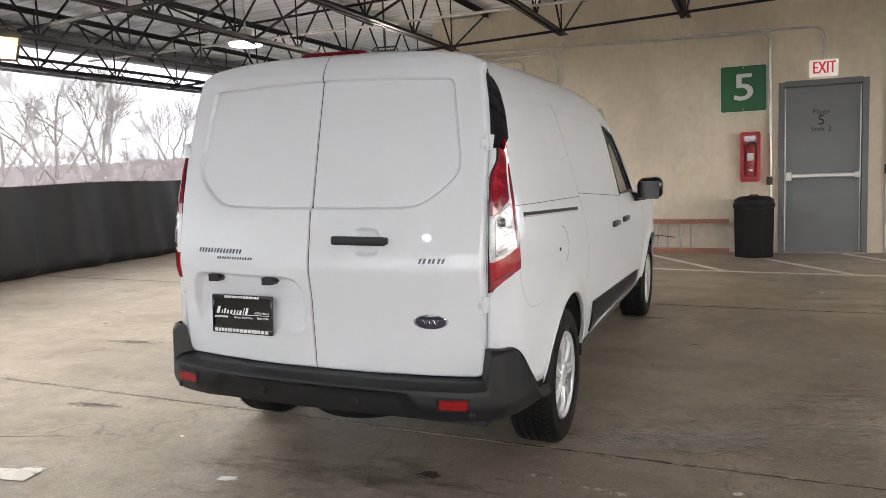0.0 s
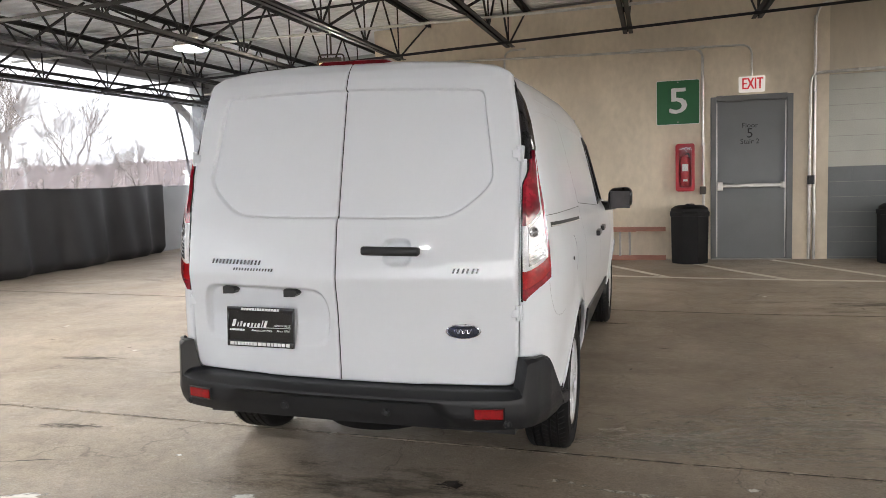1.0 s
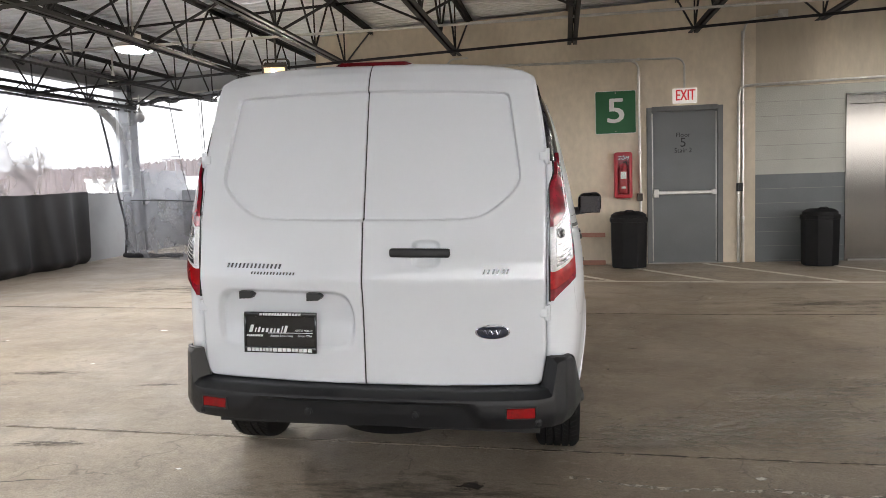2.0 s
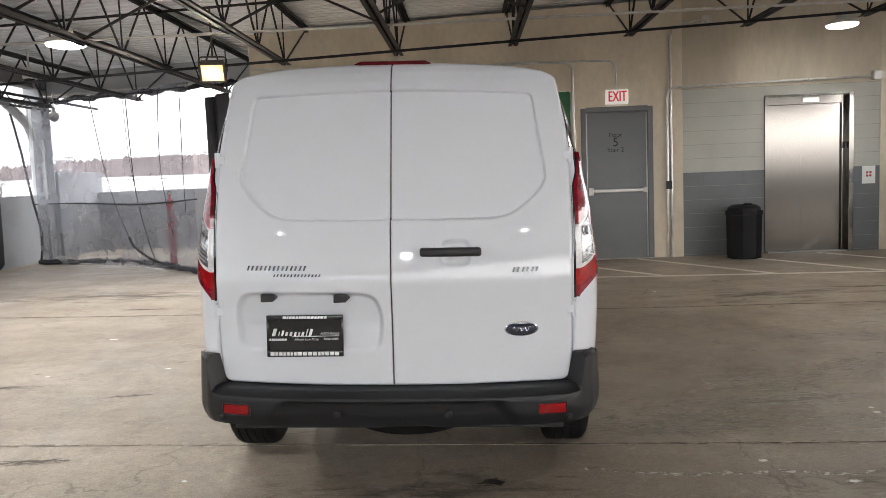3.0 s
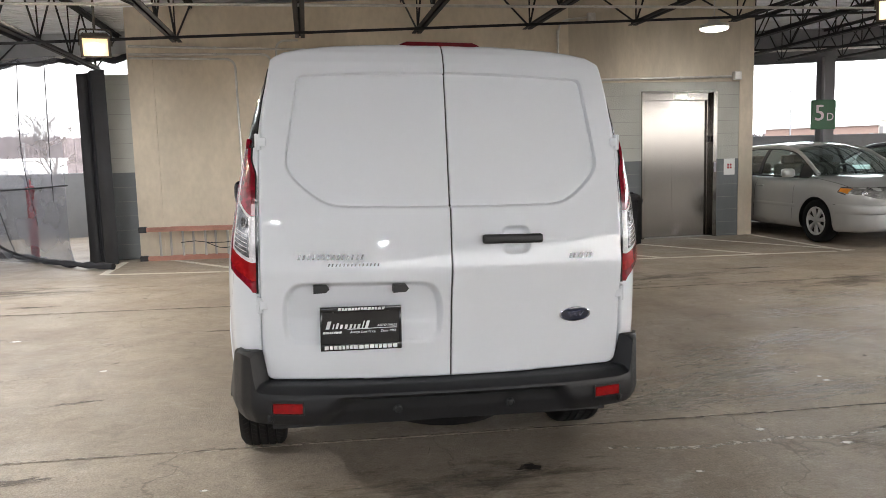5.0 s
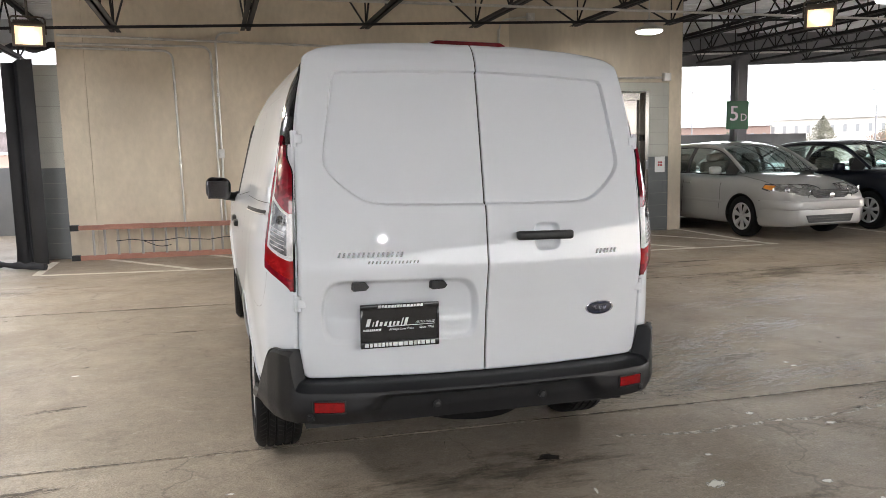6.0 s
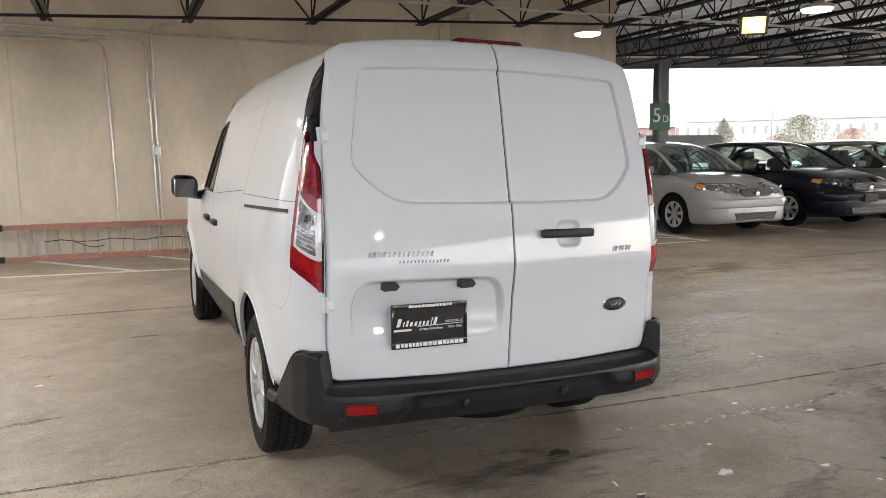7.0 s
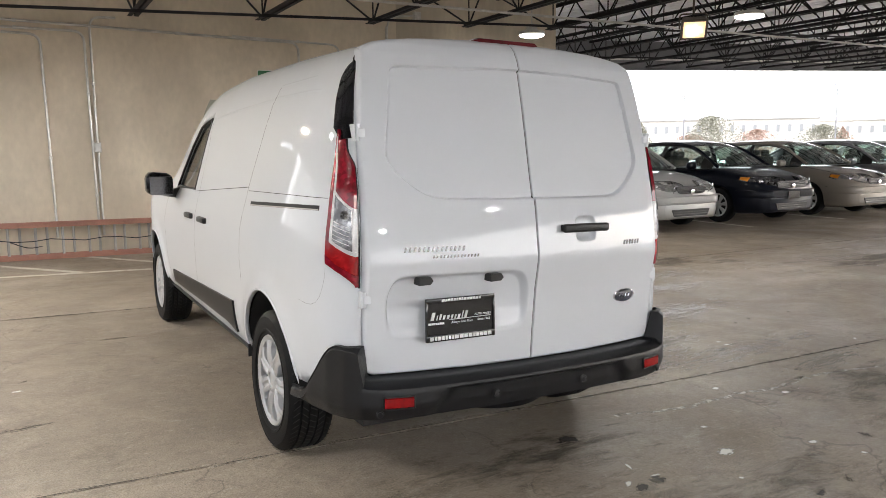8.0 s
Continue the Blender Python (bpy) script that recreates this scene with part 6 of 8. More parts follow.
def ladder():
    x0, x1 = -2.80, 1.40
    l = thing("extension_ladder", "orange fibreglass extension ladder lying on its edge by the wall", "ladder", pose(0, WALL_Y, 0))
    tilt = lambda x: ground_z(x) - ground_z(0)
    for z, nm in ((0.035, "lower_rail"), (0.44, "upper_rail")):
        for yy, xe0, xe1 in ((-0.20, x0, x1 - 0.4), (-0.12, x0 + 0.35, x1)):
            bm = bmesh.new()
            for a, b, c, d in ((yy - 0.028, yy + 0.028, z - 0.004, z + 0.004), (yy - 0.028, yy - 0.022, z - 0.03, z + 0.03), (yy + 0.022, yy + 0.028, z - 0.03, z + 0.03)):
                vs = box(bm, xe0, xe1, a, b, c + ground_z(0), d + ground_z(0))
            for v in bm.verts:
                v.co.z += tilt(v.co.x)
            part(nm, bm, M["ladder"], l, "orange fibreglass rail")
    x = x0 + 0.22
    while x < x1 - 0.45:
        for yy, off in ((-0.20, 0.0), (-0.12, 0.13)):
            bm = bmesh.new()
            z = ground_z(x + off)
            tube(bm, [(x + off, yy, z + 0.04), (x + off, yy, z + 0.435)], 0.016, 8)
            part("rung", bm, M["alu"], l, "", smooth=60)
        x += 0.305
    bm = bmesh.new()
    tube(bm, [(x0 + 0.5 + 0.2 * k, -0.235, ground_z(0) + 0.03 + 0.25 + 0.018 * math.sin(k * 1.9) - 0.004 * k) for k in range(16)], 0.006, 6)
    tube(bm, bend([(x0 + 0.85, -0.23, 0.29), (x0 + 1.05, -0.24, 0.20), (x0 + 1.2, -0.235, 0.22)], 0.1), 0.006, 6)
    part("rope", bm, M["rope"], l, "thin black rope", smooth=60)
    for z in (0.035, 0.44):
        bm = bmesh.new()
        box(bm, x0 - 0.06, x0 + 0.05, -0.235, -0.165, z - 0.04 + ground_z(x0), z + 0.04 + ground_z(x0), bevel=0.01)
        part("foot_pad", bm, M["black"], l, "black rubber foot")


ladder()


def conduit(pts, r, label="grey metal electrical conduit on the wall", clips=True):
    c = thing("conduit", label, "conduit", None, "wall conduits")
    y = WALL_Y - r - 0.006
    bm = bmesh.new()
    tube(bm, bend([(x, y, z) for x, z in pts], 0.14, 6), r, 8)
    part("pipe", bm, M["pipe"], c, "", smooth=60)
    if clips:
        for (xa, za), (xb, zb) in zip(pts, pts[1:]):
            d = math.hypot(xb - xa, zb - za)
            for k in range(int(d / 1.3)):
                t = (k + 0.6) / max(1, int(d / 1.3))
                x, z = xa + (xb - xa) * t, za + (zb - za) * t
                if t < 0.98:
                    b2 = fresh_box(x - 0.021, x + 0.021, y - r - 0.003, WALL_Y - 0.001, z - 0.021, z + 0.021, bevel=0.006)
                    part("clip", b2, M["pipe"], c)
    return c


conduit([(-2.86, 2.87), (-1.44, 2.85), (-1.41, 0.30)], 0.016)
conduit([(-2.86, 2.92), (-0.94, 2.915), (-0.91, 0.30)], 0.016)
conduit([(-2.86, 3.03), (0.98, 2.945), (1.90, 2.93), (1.915, 0.75)], 0.017)
conduit([(0.95, 2.97), (2.535, 2.93), (2.535, 2.50)], 0.014)
conduit([(-0.55, 3.11), (-0.865, 3.10), (-0.86, 0.30)], 0.015)
conduit([(3.32, 3.25), (3.33, -0.01)], 0.019)
conduit([(6.20, 2.545), (3.27, 2.50), (3.265, -0.01)], 0.020)
conduit([(3.32, 3.10), (3.36, 3.40), (3.8, 3.45)], 0.015)


def junction_box(x, z, w, h, d, label, material=M["pipe"]):
    bm = bmesh.new()
    box(bm, x - w / 2, x + w / 2, WALL_Y - d, WALL_Y, z - h / 2, z + h / 2, bevel=0.006)
    box(bm, x - w / 2 + 0.012, x + w / 2 - 0.012, WALL_Y - d - 0.006, WALL_Y - d + 0.002, z - h / 2 + 0.012, z + h / 2 - 0.012, bevel=0.002)
    return lump("junction_box", bm, material, label, "junction box", group="junction boxes")


junction_box(-0.87, 1.445, 0.09, 0.13, 0.06, "grey metal outlet box on the wall")
junction_box(1.905, 0.98, 0.08, 0.11, 0.06, "dark metal outlet box beside the door", M["fixture"])
junction_box(3.285, 1.085, 0.085, 0.12, 0.06, "black outlet box on the conduits", M["black"])
junction_box(6.28, 2.555, 0.13, 0.13, 0.08, "grey metal junction box at the wall corner")
junction_box(3.85, 3.45, 0.12, 0.12, 0.07, "grey metal junction box high on the wall")

s = thing("lift_notice", "small white notice with a red emblem", "sign", pose(6.20, WALL_Y + 0.012, 1.12))
part("notice_plate", fresh_box(-0.095, 0.095, -0.008, -0.001, -0.13, 0.13, bevel=0.002), M["sign_white"], s)
bm = bmesh.new()
for k in range(4):
    a = radians(45 + 90 * k)
    cx, cz = 0.032 * math.cos(a), 0.032 * math.sin(a) + 0.01
    prism(bm, [(cx + 0.022 * math.cos(a + b), cz + 0.022 * math.sin(a + b)) for b in (0, 1.57, 3.14, 4.71)], -0.010, -0.008)
part("notice_emblem", bm, M["red"], s, "red emblem of four lozenges")


# ---- lamps under the roof, seen ones and added ones ----
def round_lamp(x, y, z, r=0.20, lens=None):
    l = thing("round_lamp", "round white ceiling lamp, lit, hung under the joists", "lamp", pose(x, y, z), "round ceiling lamps")
    bm = bmesh.new()
    lathe(bm, [(0.07, 0.09), (0.10, 0.06), (r * 0.98, 0.035), (r, 0.0), (r * 0.96, -0.012)], 36, pose(0, 0, 0, 0, -90, 0))
    part("lamp_housing", bm, M["fixture_white"], l, "", smooth=40)
    bm = bmesh.new()
    lathe(bm, [(r * 0.95, -0.010), (r * 0.90, -0.030), (r * 0.55, -0.048), (0.01, -0.052)], 36, pose(0, 0, 0, 0, -90, 0))
    part("lamp_lens", bm, lens or M["lamp_white"], l, "glowing white lens", smooth=60)
    bm = bmesh.new()
    tube(bm, [(0, 0, 0.08), (0, 0, max(0.16, 3.66 + rise(x) - z))], 0.011, 8)
    box(bm, -0.06, 0.06, -0.06, 0.06, 0.09, 0.15, bevel=0.006)
    part("stem", bm, M["pipe"], l)


round_lamp(-3.77, 4.86, 2.86)
round_lamp(5.23, 7.25, 3.10, lens=M["lamp_dim"])
round_lamp(7.0, 4.7, 3.12, lens=M["lamp_dim"])
# out-of-view lamps added to brighten the deck; their places are assumed
for lx, ly in ((-3.77, -0.7), (-3.77, -6.2), (3.4, -6.5), (11.0, -2.0), (17.0, 4.7), (-0.5, -9.5)):
    round_lamp(lx, ly, 2.95)


def flood_lamp(x, y, z, yaw, tilt=35):
    l = thing("flood_lamp", "bronze flood lamp with a warm bright lens", "lamp", pose(x, y, z, 0, 0, yaw) @ Matrix.Scale(0.85, 4), "flood lamps")
    m = pose(0, 0, 0, tilt, 0, 0)
    bm = bmesh.new()
    box(bm, -0.17, 0.17, -0.02, 0.10, -0.14, 0.14, bevel=0.02)
    box(bm, -0.19, 0.19, -0.05, -0.01, -0.16, 0.16, bevel=0.012)
    bmesh.ops.transform(bm, matrix=m, verts=bm.verts)
    part("lamp_housing", bm, M["fixture"], l)
    for k in range(7):
        bm = fresh_box(-0.15 + 0.05 * k - 0.006, -0.15 + 0.05 * k + 0.006, 0.09, 0.14, -0.12, 0.12)
        bmesh.ops.transform(bm, matrix=m, verts=bm.verts)
        part("cooling_fin", bm, M["fixture"], l)
    bm = fresh_box(-0.155, 0.155, -0.058, -0.045, -0.125, 0.125, bevel=0.004)
    bmesh.ops.transform(bm, matrix=m, verts=bm.verts)
    part("lamp_lens", bm, M["lamp_warm"], l, "glowing warm lens")
    bm = bmesh.new()
    prism(bm, rounded_rect(0.13, 0.10, 0.045), -0.064, -0.059, m)
    part("lamp_bulb", bm, M["lamp_hot"], l, "white-hot bulb behind the lens")
    bm = bmesh.new()
    tube(bm, bend([(-0.20, 0.05, 0.0), (-0.20, 0.07, 0.22), (0.20, 0.07, 0.22), (0.20, 0.05, 0.0)], 0.06), 0.012, 8)
    tube(bm, [(0, 0.07, 0.22), (0, 0.07, max(0.3, (3.64 + rise(x) - z) / 0.85))], 0.016, 8)
    part("yoke", bm, M["fixture"], l, "", smooth=60)


flood_lamp(-2.82, 6.55, 2.76, 12)
flood_lamp(5.76, 4.52, 2.84, -40)
flood_lamp(-4.62, 2.35, 2.58, 70)

# pipes and cable under the roof
for (xa, ya, za), (xb, yb, zb), r, lb in (((-7, 5.6, 3.02), (30, 5.2, 3.02), 0.016, "thin pale sprinkler pipe hung below the joists"),
                                           ((-7.2, 10.45, 3.04), (-2.95, 10.45, 3.20), 0.03, "pale pipe over the netting"),
                                           ((6.6, 12.7, 3.45), (X_RIGHT, 12.7, 4.4), 0.04, "pale pipe along the far beam")):
    bm = bmesh.new()
    tube(bm, [(xa + (xb - xa) * k / 20, ya + (yb - ya) * k / 20, za + (zb - za) * k / 20) for k in range(21)], r, 8)
    lump("roof_pipe", bm, M["pipe"], lb, "pipe", group="roof pipes", smooth=60)


# ---- netting, drapes and bollard on the open side ----
def drape(name, pts, z0f, z1f, amp, seed, material, label, freq=9.0, nz=26, step=0.05):
    """Cloth hanging along a line of plan points, in folds that deepen downwards."""
    rnd = random.Random(seed)
    ph = [rnd.uniform(0, 6.28) for _ in range(5)]
    line, s = [], 0.0
    for (xa, ya), (xb, yb) in zip(pts, pts[1:]):
        l = math.hypot(xb - xa, yb - ya)
        n = max(1, round(l / step))
        for k in range(n):
            t = k / n
            line.append((xa + (xb - xa) * t, ya + (yb - ya) * t, s + l * t, -(yb - ya) / l, (xb - xa) / l))
        s += l
    xa, ya = pts[-1]
    line.append((xa, ya, s, line[-1][3], line[-1][4]))
    rows = []
    for j in range(nz + 1):
        t = j / nz
        row = []
        for x, y, d, nx, ny in line:
            w = (math.sin(freq * d + ph[0]) + 0.6 * math.sin(freq * 2.3 * d + ph[1] + 2 * t) + 0.5 * math.sin(freq * 0.37 * d + ph[2] - t)) / 2.1
            o = amp * math.copysign(abs(w) ** 0.75, w) * (1.15 - 0.75 * t) + amp * 1.2 * max(0, 0.08 - t) / 0.08
            row.append((x + nx * o, y + ny * o, z0f(x, d) + (z1f(x, d) - z0f(x, d)) * t))
        rows.append(row)
    cloth = thing(name, label, "drape")
    total = len(rows[0]) - 1
    chunks = max(1, round(s / 1.9))
    for c in range(chunks):
        i0, i1 = total * c // chunks, total * (c + 1) // chunks
        bm = bmesh.new()
        grid_surface(bm, [row[i0:i1 + 1] for row in rows])
        part("cloth_panel", bm, material, cloth, "", smooth=60)
    return cloth


drape("black_drape", [(-7.06, -11.5), (-7.06, 8.75)], lambda x, d: ground_z(x), lambda x, d: 1.325 - 0.012 * (1 + math.sin(d * 2.1)), 0.085, 3, M["drape"], "black mesh fabric draped over the parapet in soft folds", 5.0, 22, 0.05)
drape("black_drape", [(-3.46, 8.04), (-3.34, 8.12), (-3.26, 7.98), (-3.10, 8.04)], lambda x, d: ground_z(x), lambda x, d: 2.62 + 0.12 * d, 0.02, 8, M["drape"], "tall black mesh curtain tied back at the end of the wall", 16.0, 30, 0.02)
drape("net_screen", [(-7.0, 9.7), (-5.4, 9.0), (-3.7, 8.08)], lambda x, d: ground_z(x) + 0.01, lambda x, d: 2.86, 0.06, 5, M["net"], "thin pale see-through netting stretched across the opening", 2.2, 10, 0.1)
drape("net_screen", [(-7.0, 9.62), (-5.4, 8.92), (-3.7, 8.0)], lambda x, d: ground_z(x) + 0.01, lambda x, d: 1.13, 0.05, 9, M["net_dark"], "dark doubled netting below the cross seam", 3.0, 8, 0.1)
drape("net_screen", [(-7.05, -11.5), (-7.05, 9.7)], lambda x, d: 1.28, lambda x, d: 2.86, 0.05, 6, M["net"], "thin pale see-through netting above the parapet", 1.6, 8, 0.2)


def hem(pts, r, label, name="net_hem"):
    bm = bmesh.new()
    tube(bm, pts, r, 6)
    return lump(name, bm, M["rope"], label, "netting", group="net hems", smooth=60)


def net_y(x):
    """The line in plan along which the end netting hangs."""
    return 9.7 - 0.491 * (x + 7.0)


def swing(pts, r, label, name="net_hem", n=7):
    """A seam in the netting through points (x, z), eased into a soft curve."""
    out = []
    p = [pts[0]] + list(pts) + [pts[-1]]
    for a, b, c, d in zip(p, p[1:], p[2:], p[3:]):
        for k in range(n):
            t = k / n
            q = [0.5 * (2 * b[i] + (c[i] - a[i]) * t + (2 * a[i] - 5 * b[i] + 4 * c[i] - d[i]) * t * t + (3 * b[i] - a[i] - 3 * c[i] + d[i]) * t ** 3) for i in (0, 1)]
            out.append((q[0], net_y(q[0]) - 0.02, q[1]))
    hem(out, r, label, name)


# weighted hem on the slab, the seam across, and the hanging seams
rnd = random.Random(12)
HEM = [(-7.06, 9.65), (-6.4, 9.55), (-5.7, 9.62), (-5.2, 9.4), (-4.6, 8.85), (-4.0, 8.15), (-3.5, 7.68), (-3.02, 7.42)]
hem([(lerp(u, range(8), [p[0] for p in HEM]), lerp(u, range(8), [p[1] for p in HEM]) + rnd.uniform(-0.03, 0.03), ground_z(lerp(u, range(8), [p[0] for p in HEM]), 9) + 0.035 + 0.02 * rnd.random()) for u in np.linspace(0, 7, 40)],
    [0.025 + 0.03 * rnd.random() for _ in range(40)], "black weighted hem of the netting on the slab")
swing([(-7.10, 1.15), (-5.91, 1.14), (-4.82, 1.10), (-3.57, 1.16)], 0.011, "dark seam across the netting")
swing([(-7.58, 2.94), (-7.34, 2.10), (-7.16, 1.27), (-7.00, 0.64), (-7.08, 0.1)], 0.020, "dark edge seam of the netting")
swing([(-5.66, 2.79), (-5.47, 1.77), (-5.27, 1.09), (-5.05, 0.59)], 0.006, "dark hanging seam of the netting")
swing([(-4.91, 2.79), (-4.85, 1.39), (-4.65, 0.51), (-4.5, 0.15)], 0.007, "dark hanging seam of the netting")
swing([(-4.97, 2.79), (-4.93, 1.9), (-4.84, 1.3)], 0.004, "dark hanging seam of the netting")
swing([(-4.27, 2.79), (-4.32, 1.63), (-4.15, 0.51)], 0.006, "dark hanging seam of the netting")
swing([(-3.87, 2.79), (-3.90, 1.61), (-3.90, 0.85)], 0.006, "dark hanging seam of the netting")
swing([(-5.05, 0.59), (-4.93, 0.42), (-4.57, 0.23), (-3.97, 0.10)], 0.020, "dark trailing seam of the netting")
swing([(-7.4, 2.84), (-5.5, 2.80), (-3.6, 2.79)], 0.010, "thin black rod that carries the netting", "net_bar")
# bundled net on its bar under the roof edge
hem([(-7.3 + 4.3 * k / 60, 10.42 + 0.03 * math.sin(k * 1.1), 2.93 + 0.22 * k / 60 + 0.025 * math.sin(k * 0.8) + 0.02 * rnd.random()) for k in range(61)], [0.035 + 0.03 * rnd.random() for _ in range(61)], "black netting bundled along its bar", "net_roll")


def dome_camera(x, y, z):
    d = thing("dome_camera", "small pale dome camera under the roof beam", "camera", pose(x, y, z), "dome cameras")
    bm = bmesh.new()
    lathe(bm, [(0.03, 0.16), (0.03, 0.08), (0.085, 0.06), (0.09, 0.0), (0.08, -0.01)], 20, pose(0, 0, 0, 0, -90, 0))
    part("camera_housing", bm, M["fixture_white"], d, "", smooth=40)
    bm = bmesh.new()
    lathe(bm, [(0.075, -0.005), (0.07, -0.04), (0.045, -0.07), (0.004, -0.082)], 20, pose(0, 0, 0, 0, -90, 0))
    part("camera_dome", bm, M["black_gloss"], d, "dark clear dome", smooth=60)
    bm = bmesh.new()
    tube(bm, [(0, 0, 0.14), (0, 0, 0.42)], 0.014, 8)
    part("drop_pipe", bm, M["pipe"], d)


dome_camera(-6.95, 10.3, 2.66)
dome_camera(-6.0, 8.0, 3.0)
hem([(-7.05, -9 + 18.7 * k / 60, 2.84 + 0.015 * math.sin(k * 0.8)) for k in range(61)], 0.03, "black netting bar along the roof edge", "net_roll")
for z in (2.95,):
    hem([(-7.0, -9, z), (-7.0, 12, z)], 0.025, "black steel bar along the roof edge", "net_bar")


def bollard(x, y):
    b = thing("bollard", "red painted steel post with a ring top, on the slab", "bollard", pose(x, y, ground_z(x)))
    bm = bmesh.new()
    lathe(bm, [(0.055, 0.0), (0.055, 1.05), (0.05, 1.07), (0.03, 1.08)], 20, pose(0, 0, 0, 0, -90, 0))
    part("post", bm, M["red"], b, "", smooth=40)
    bm = bmesh.new()
    lathe(bm, [(0.063, 0.98), (0.063, 1.03), (0.056, 1.03)], 20, pose(0, 0, 0, 0, -90, 0))
    box(bm, -0.02, 0.02, -0.02, 0.02, 1.07, 1.16, bevel=0.005)
    part("collar", bm, M["red"], b, "", smooth=40)
    bm = bmesh.new()
    tube(bm, [(0.03 * math.cos(a), 0, 1.17 + 0.03 * math.sin(a)) for a in np.linspace(0, 6.28, 14)], 0.008, 6)
    part("top_ring", bm, M["fixture"], b)


bollard(-4.45, 8.95)

# sign on the far column
s = thing("bay_sign", "green sign with white bay mark 5D on a column", "sign", pose(11.0, Y_FAR - 0.42, 2.14))
bm = bmesh.new()
prism(bm, rounded_rect(0.62, 0.66, 0.02), -0.012, 0.0)
part("sign_plate", bm, M["sign_green"], s)
lettering("sign_number", "5", 0.50, M["sign_white"], s, pose(-0.10, -0.014, 0.02) @ Matrix.Diagonal((1.1, 1, 1, 1)), 0.0015)
lettering("sign_number_weight", "5", 0.50, M["sign_white"], s, pose(-0.088, -0.0138, 0.024) @ Matrix.Diagonal((1.1, 1, 1, 1)), 0.0015)
lettering("sign_letter", "D", 0.25, M["sign_white"], s, pose(0.17, -0.014, -0.06) @ Matrix.Diagonal((1.05, 1, 1, 1)), 0.0015)
bm = fresh_box(-0.05, 0.05, 0.0, 0.10, -0.3, 0.3)
part("bracket", bm, M["steel_grey"], s)


# ---- parked cars ----
M["car_glass"] = glass("car_window", (0.80, 0.90, 0.87), clear=0.94, gloss=0.09)
M["lamp_smoke"] = lens_material("smoked_headlamp", (0.02, 0.02, 0.022), (0.35, 0.35, 0.36), 40, 0.4, 0.1)
M["car_trim"] = mat("car_black_trim", (0.02, 0.02, 0.02), 0.5, var=0.1)
M["alloy"] = mat("alloy_wheel", (0.60, 0.60, 0.60), 0.3, metal=0.5, var=0.05, coat=0.4)


def car_wheel_meshes():
    t = bmesh.new()
    lathe(t, [(0.205, -0.08), (0.235, -0.095), (0.275, -0.098), (0.300, -0.09), (0.310, -0.07), (0.312, 0.0), (0.310, 0.07), (0.300, 0.09), (0.275, 0.098), (0.235, 0.095), (0.205, 0.08)], 40, closed=True)
    d = bmesh.new()
    lathe(d, [(0.206, -0.07), (0.206, 0.07), (0.195, 0.05), (0.05, 0.03), (0.002, 0.03)], 32)
    c = bmesh.new()
    lathe(c, [(0.208, 0.066), (0.210, 0.086), (0.200, 0.092), (0.184, 0.084), (0.184, 0.062)], 40, closed=True)
    lathe(c, [(0.055, 0.04), (0.055, 0.080), (0.045, 0.088), (0.002, 0.089)], 20)
    sp = bmesh.new()
    rows = []
    for i in range(5):
        r = 0.04 + 0.152 * i / 4
        wid = 0.018 + 0.030 * (i / 4) ** 1.5
        rows.append([(0.086 + dx - 0.006 * i / 4, r, q * wid) for q, dx in ((-1, -0.025), (-0.8, 0.0), (0.0, 0.003), (0.8, 0.0), (1, -0.025))])
    grid_surface(sp, rows)
    bmesh.ops.recalc_face_normals(sp, faces=sp.faces)
    bmesh.ops.recalc_face_normals(c, faces=c.faces)
    return mesh_of("tyre", t, M["rubber"], 40), mesh_of("rim", d, M["wheel_dark"], 40), mesh_of("wheel_face", c, M["alloy"], 40), mesh_of("spoke", sp, M["alloy"], 40)


CAR_WHEEL = car_wheel_meshes()


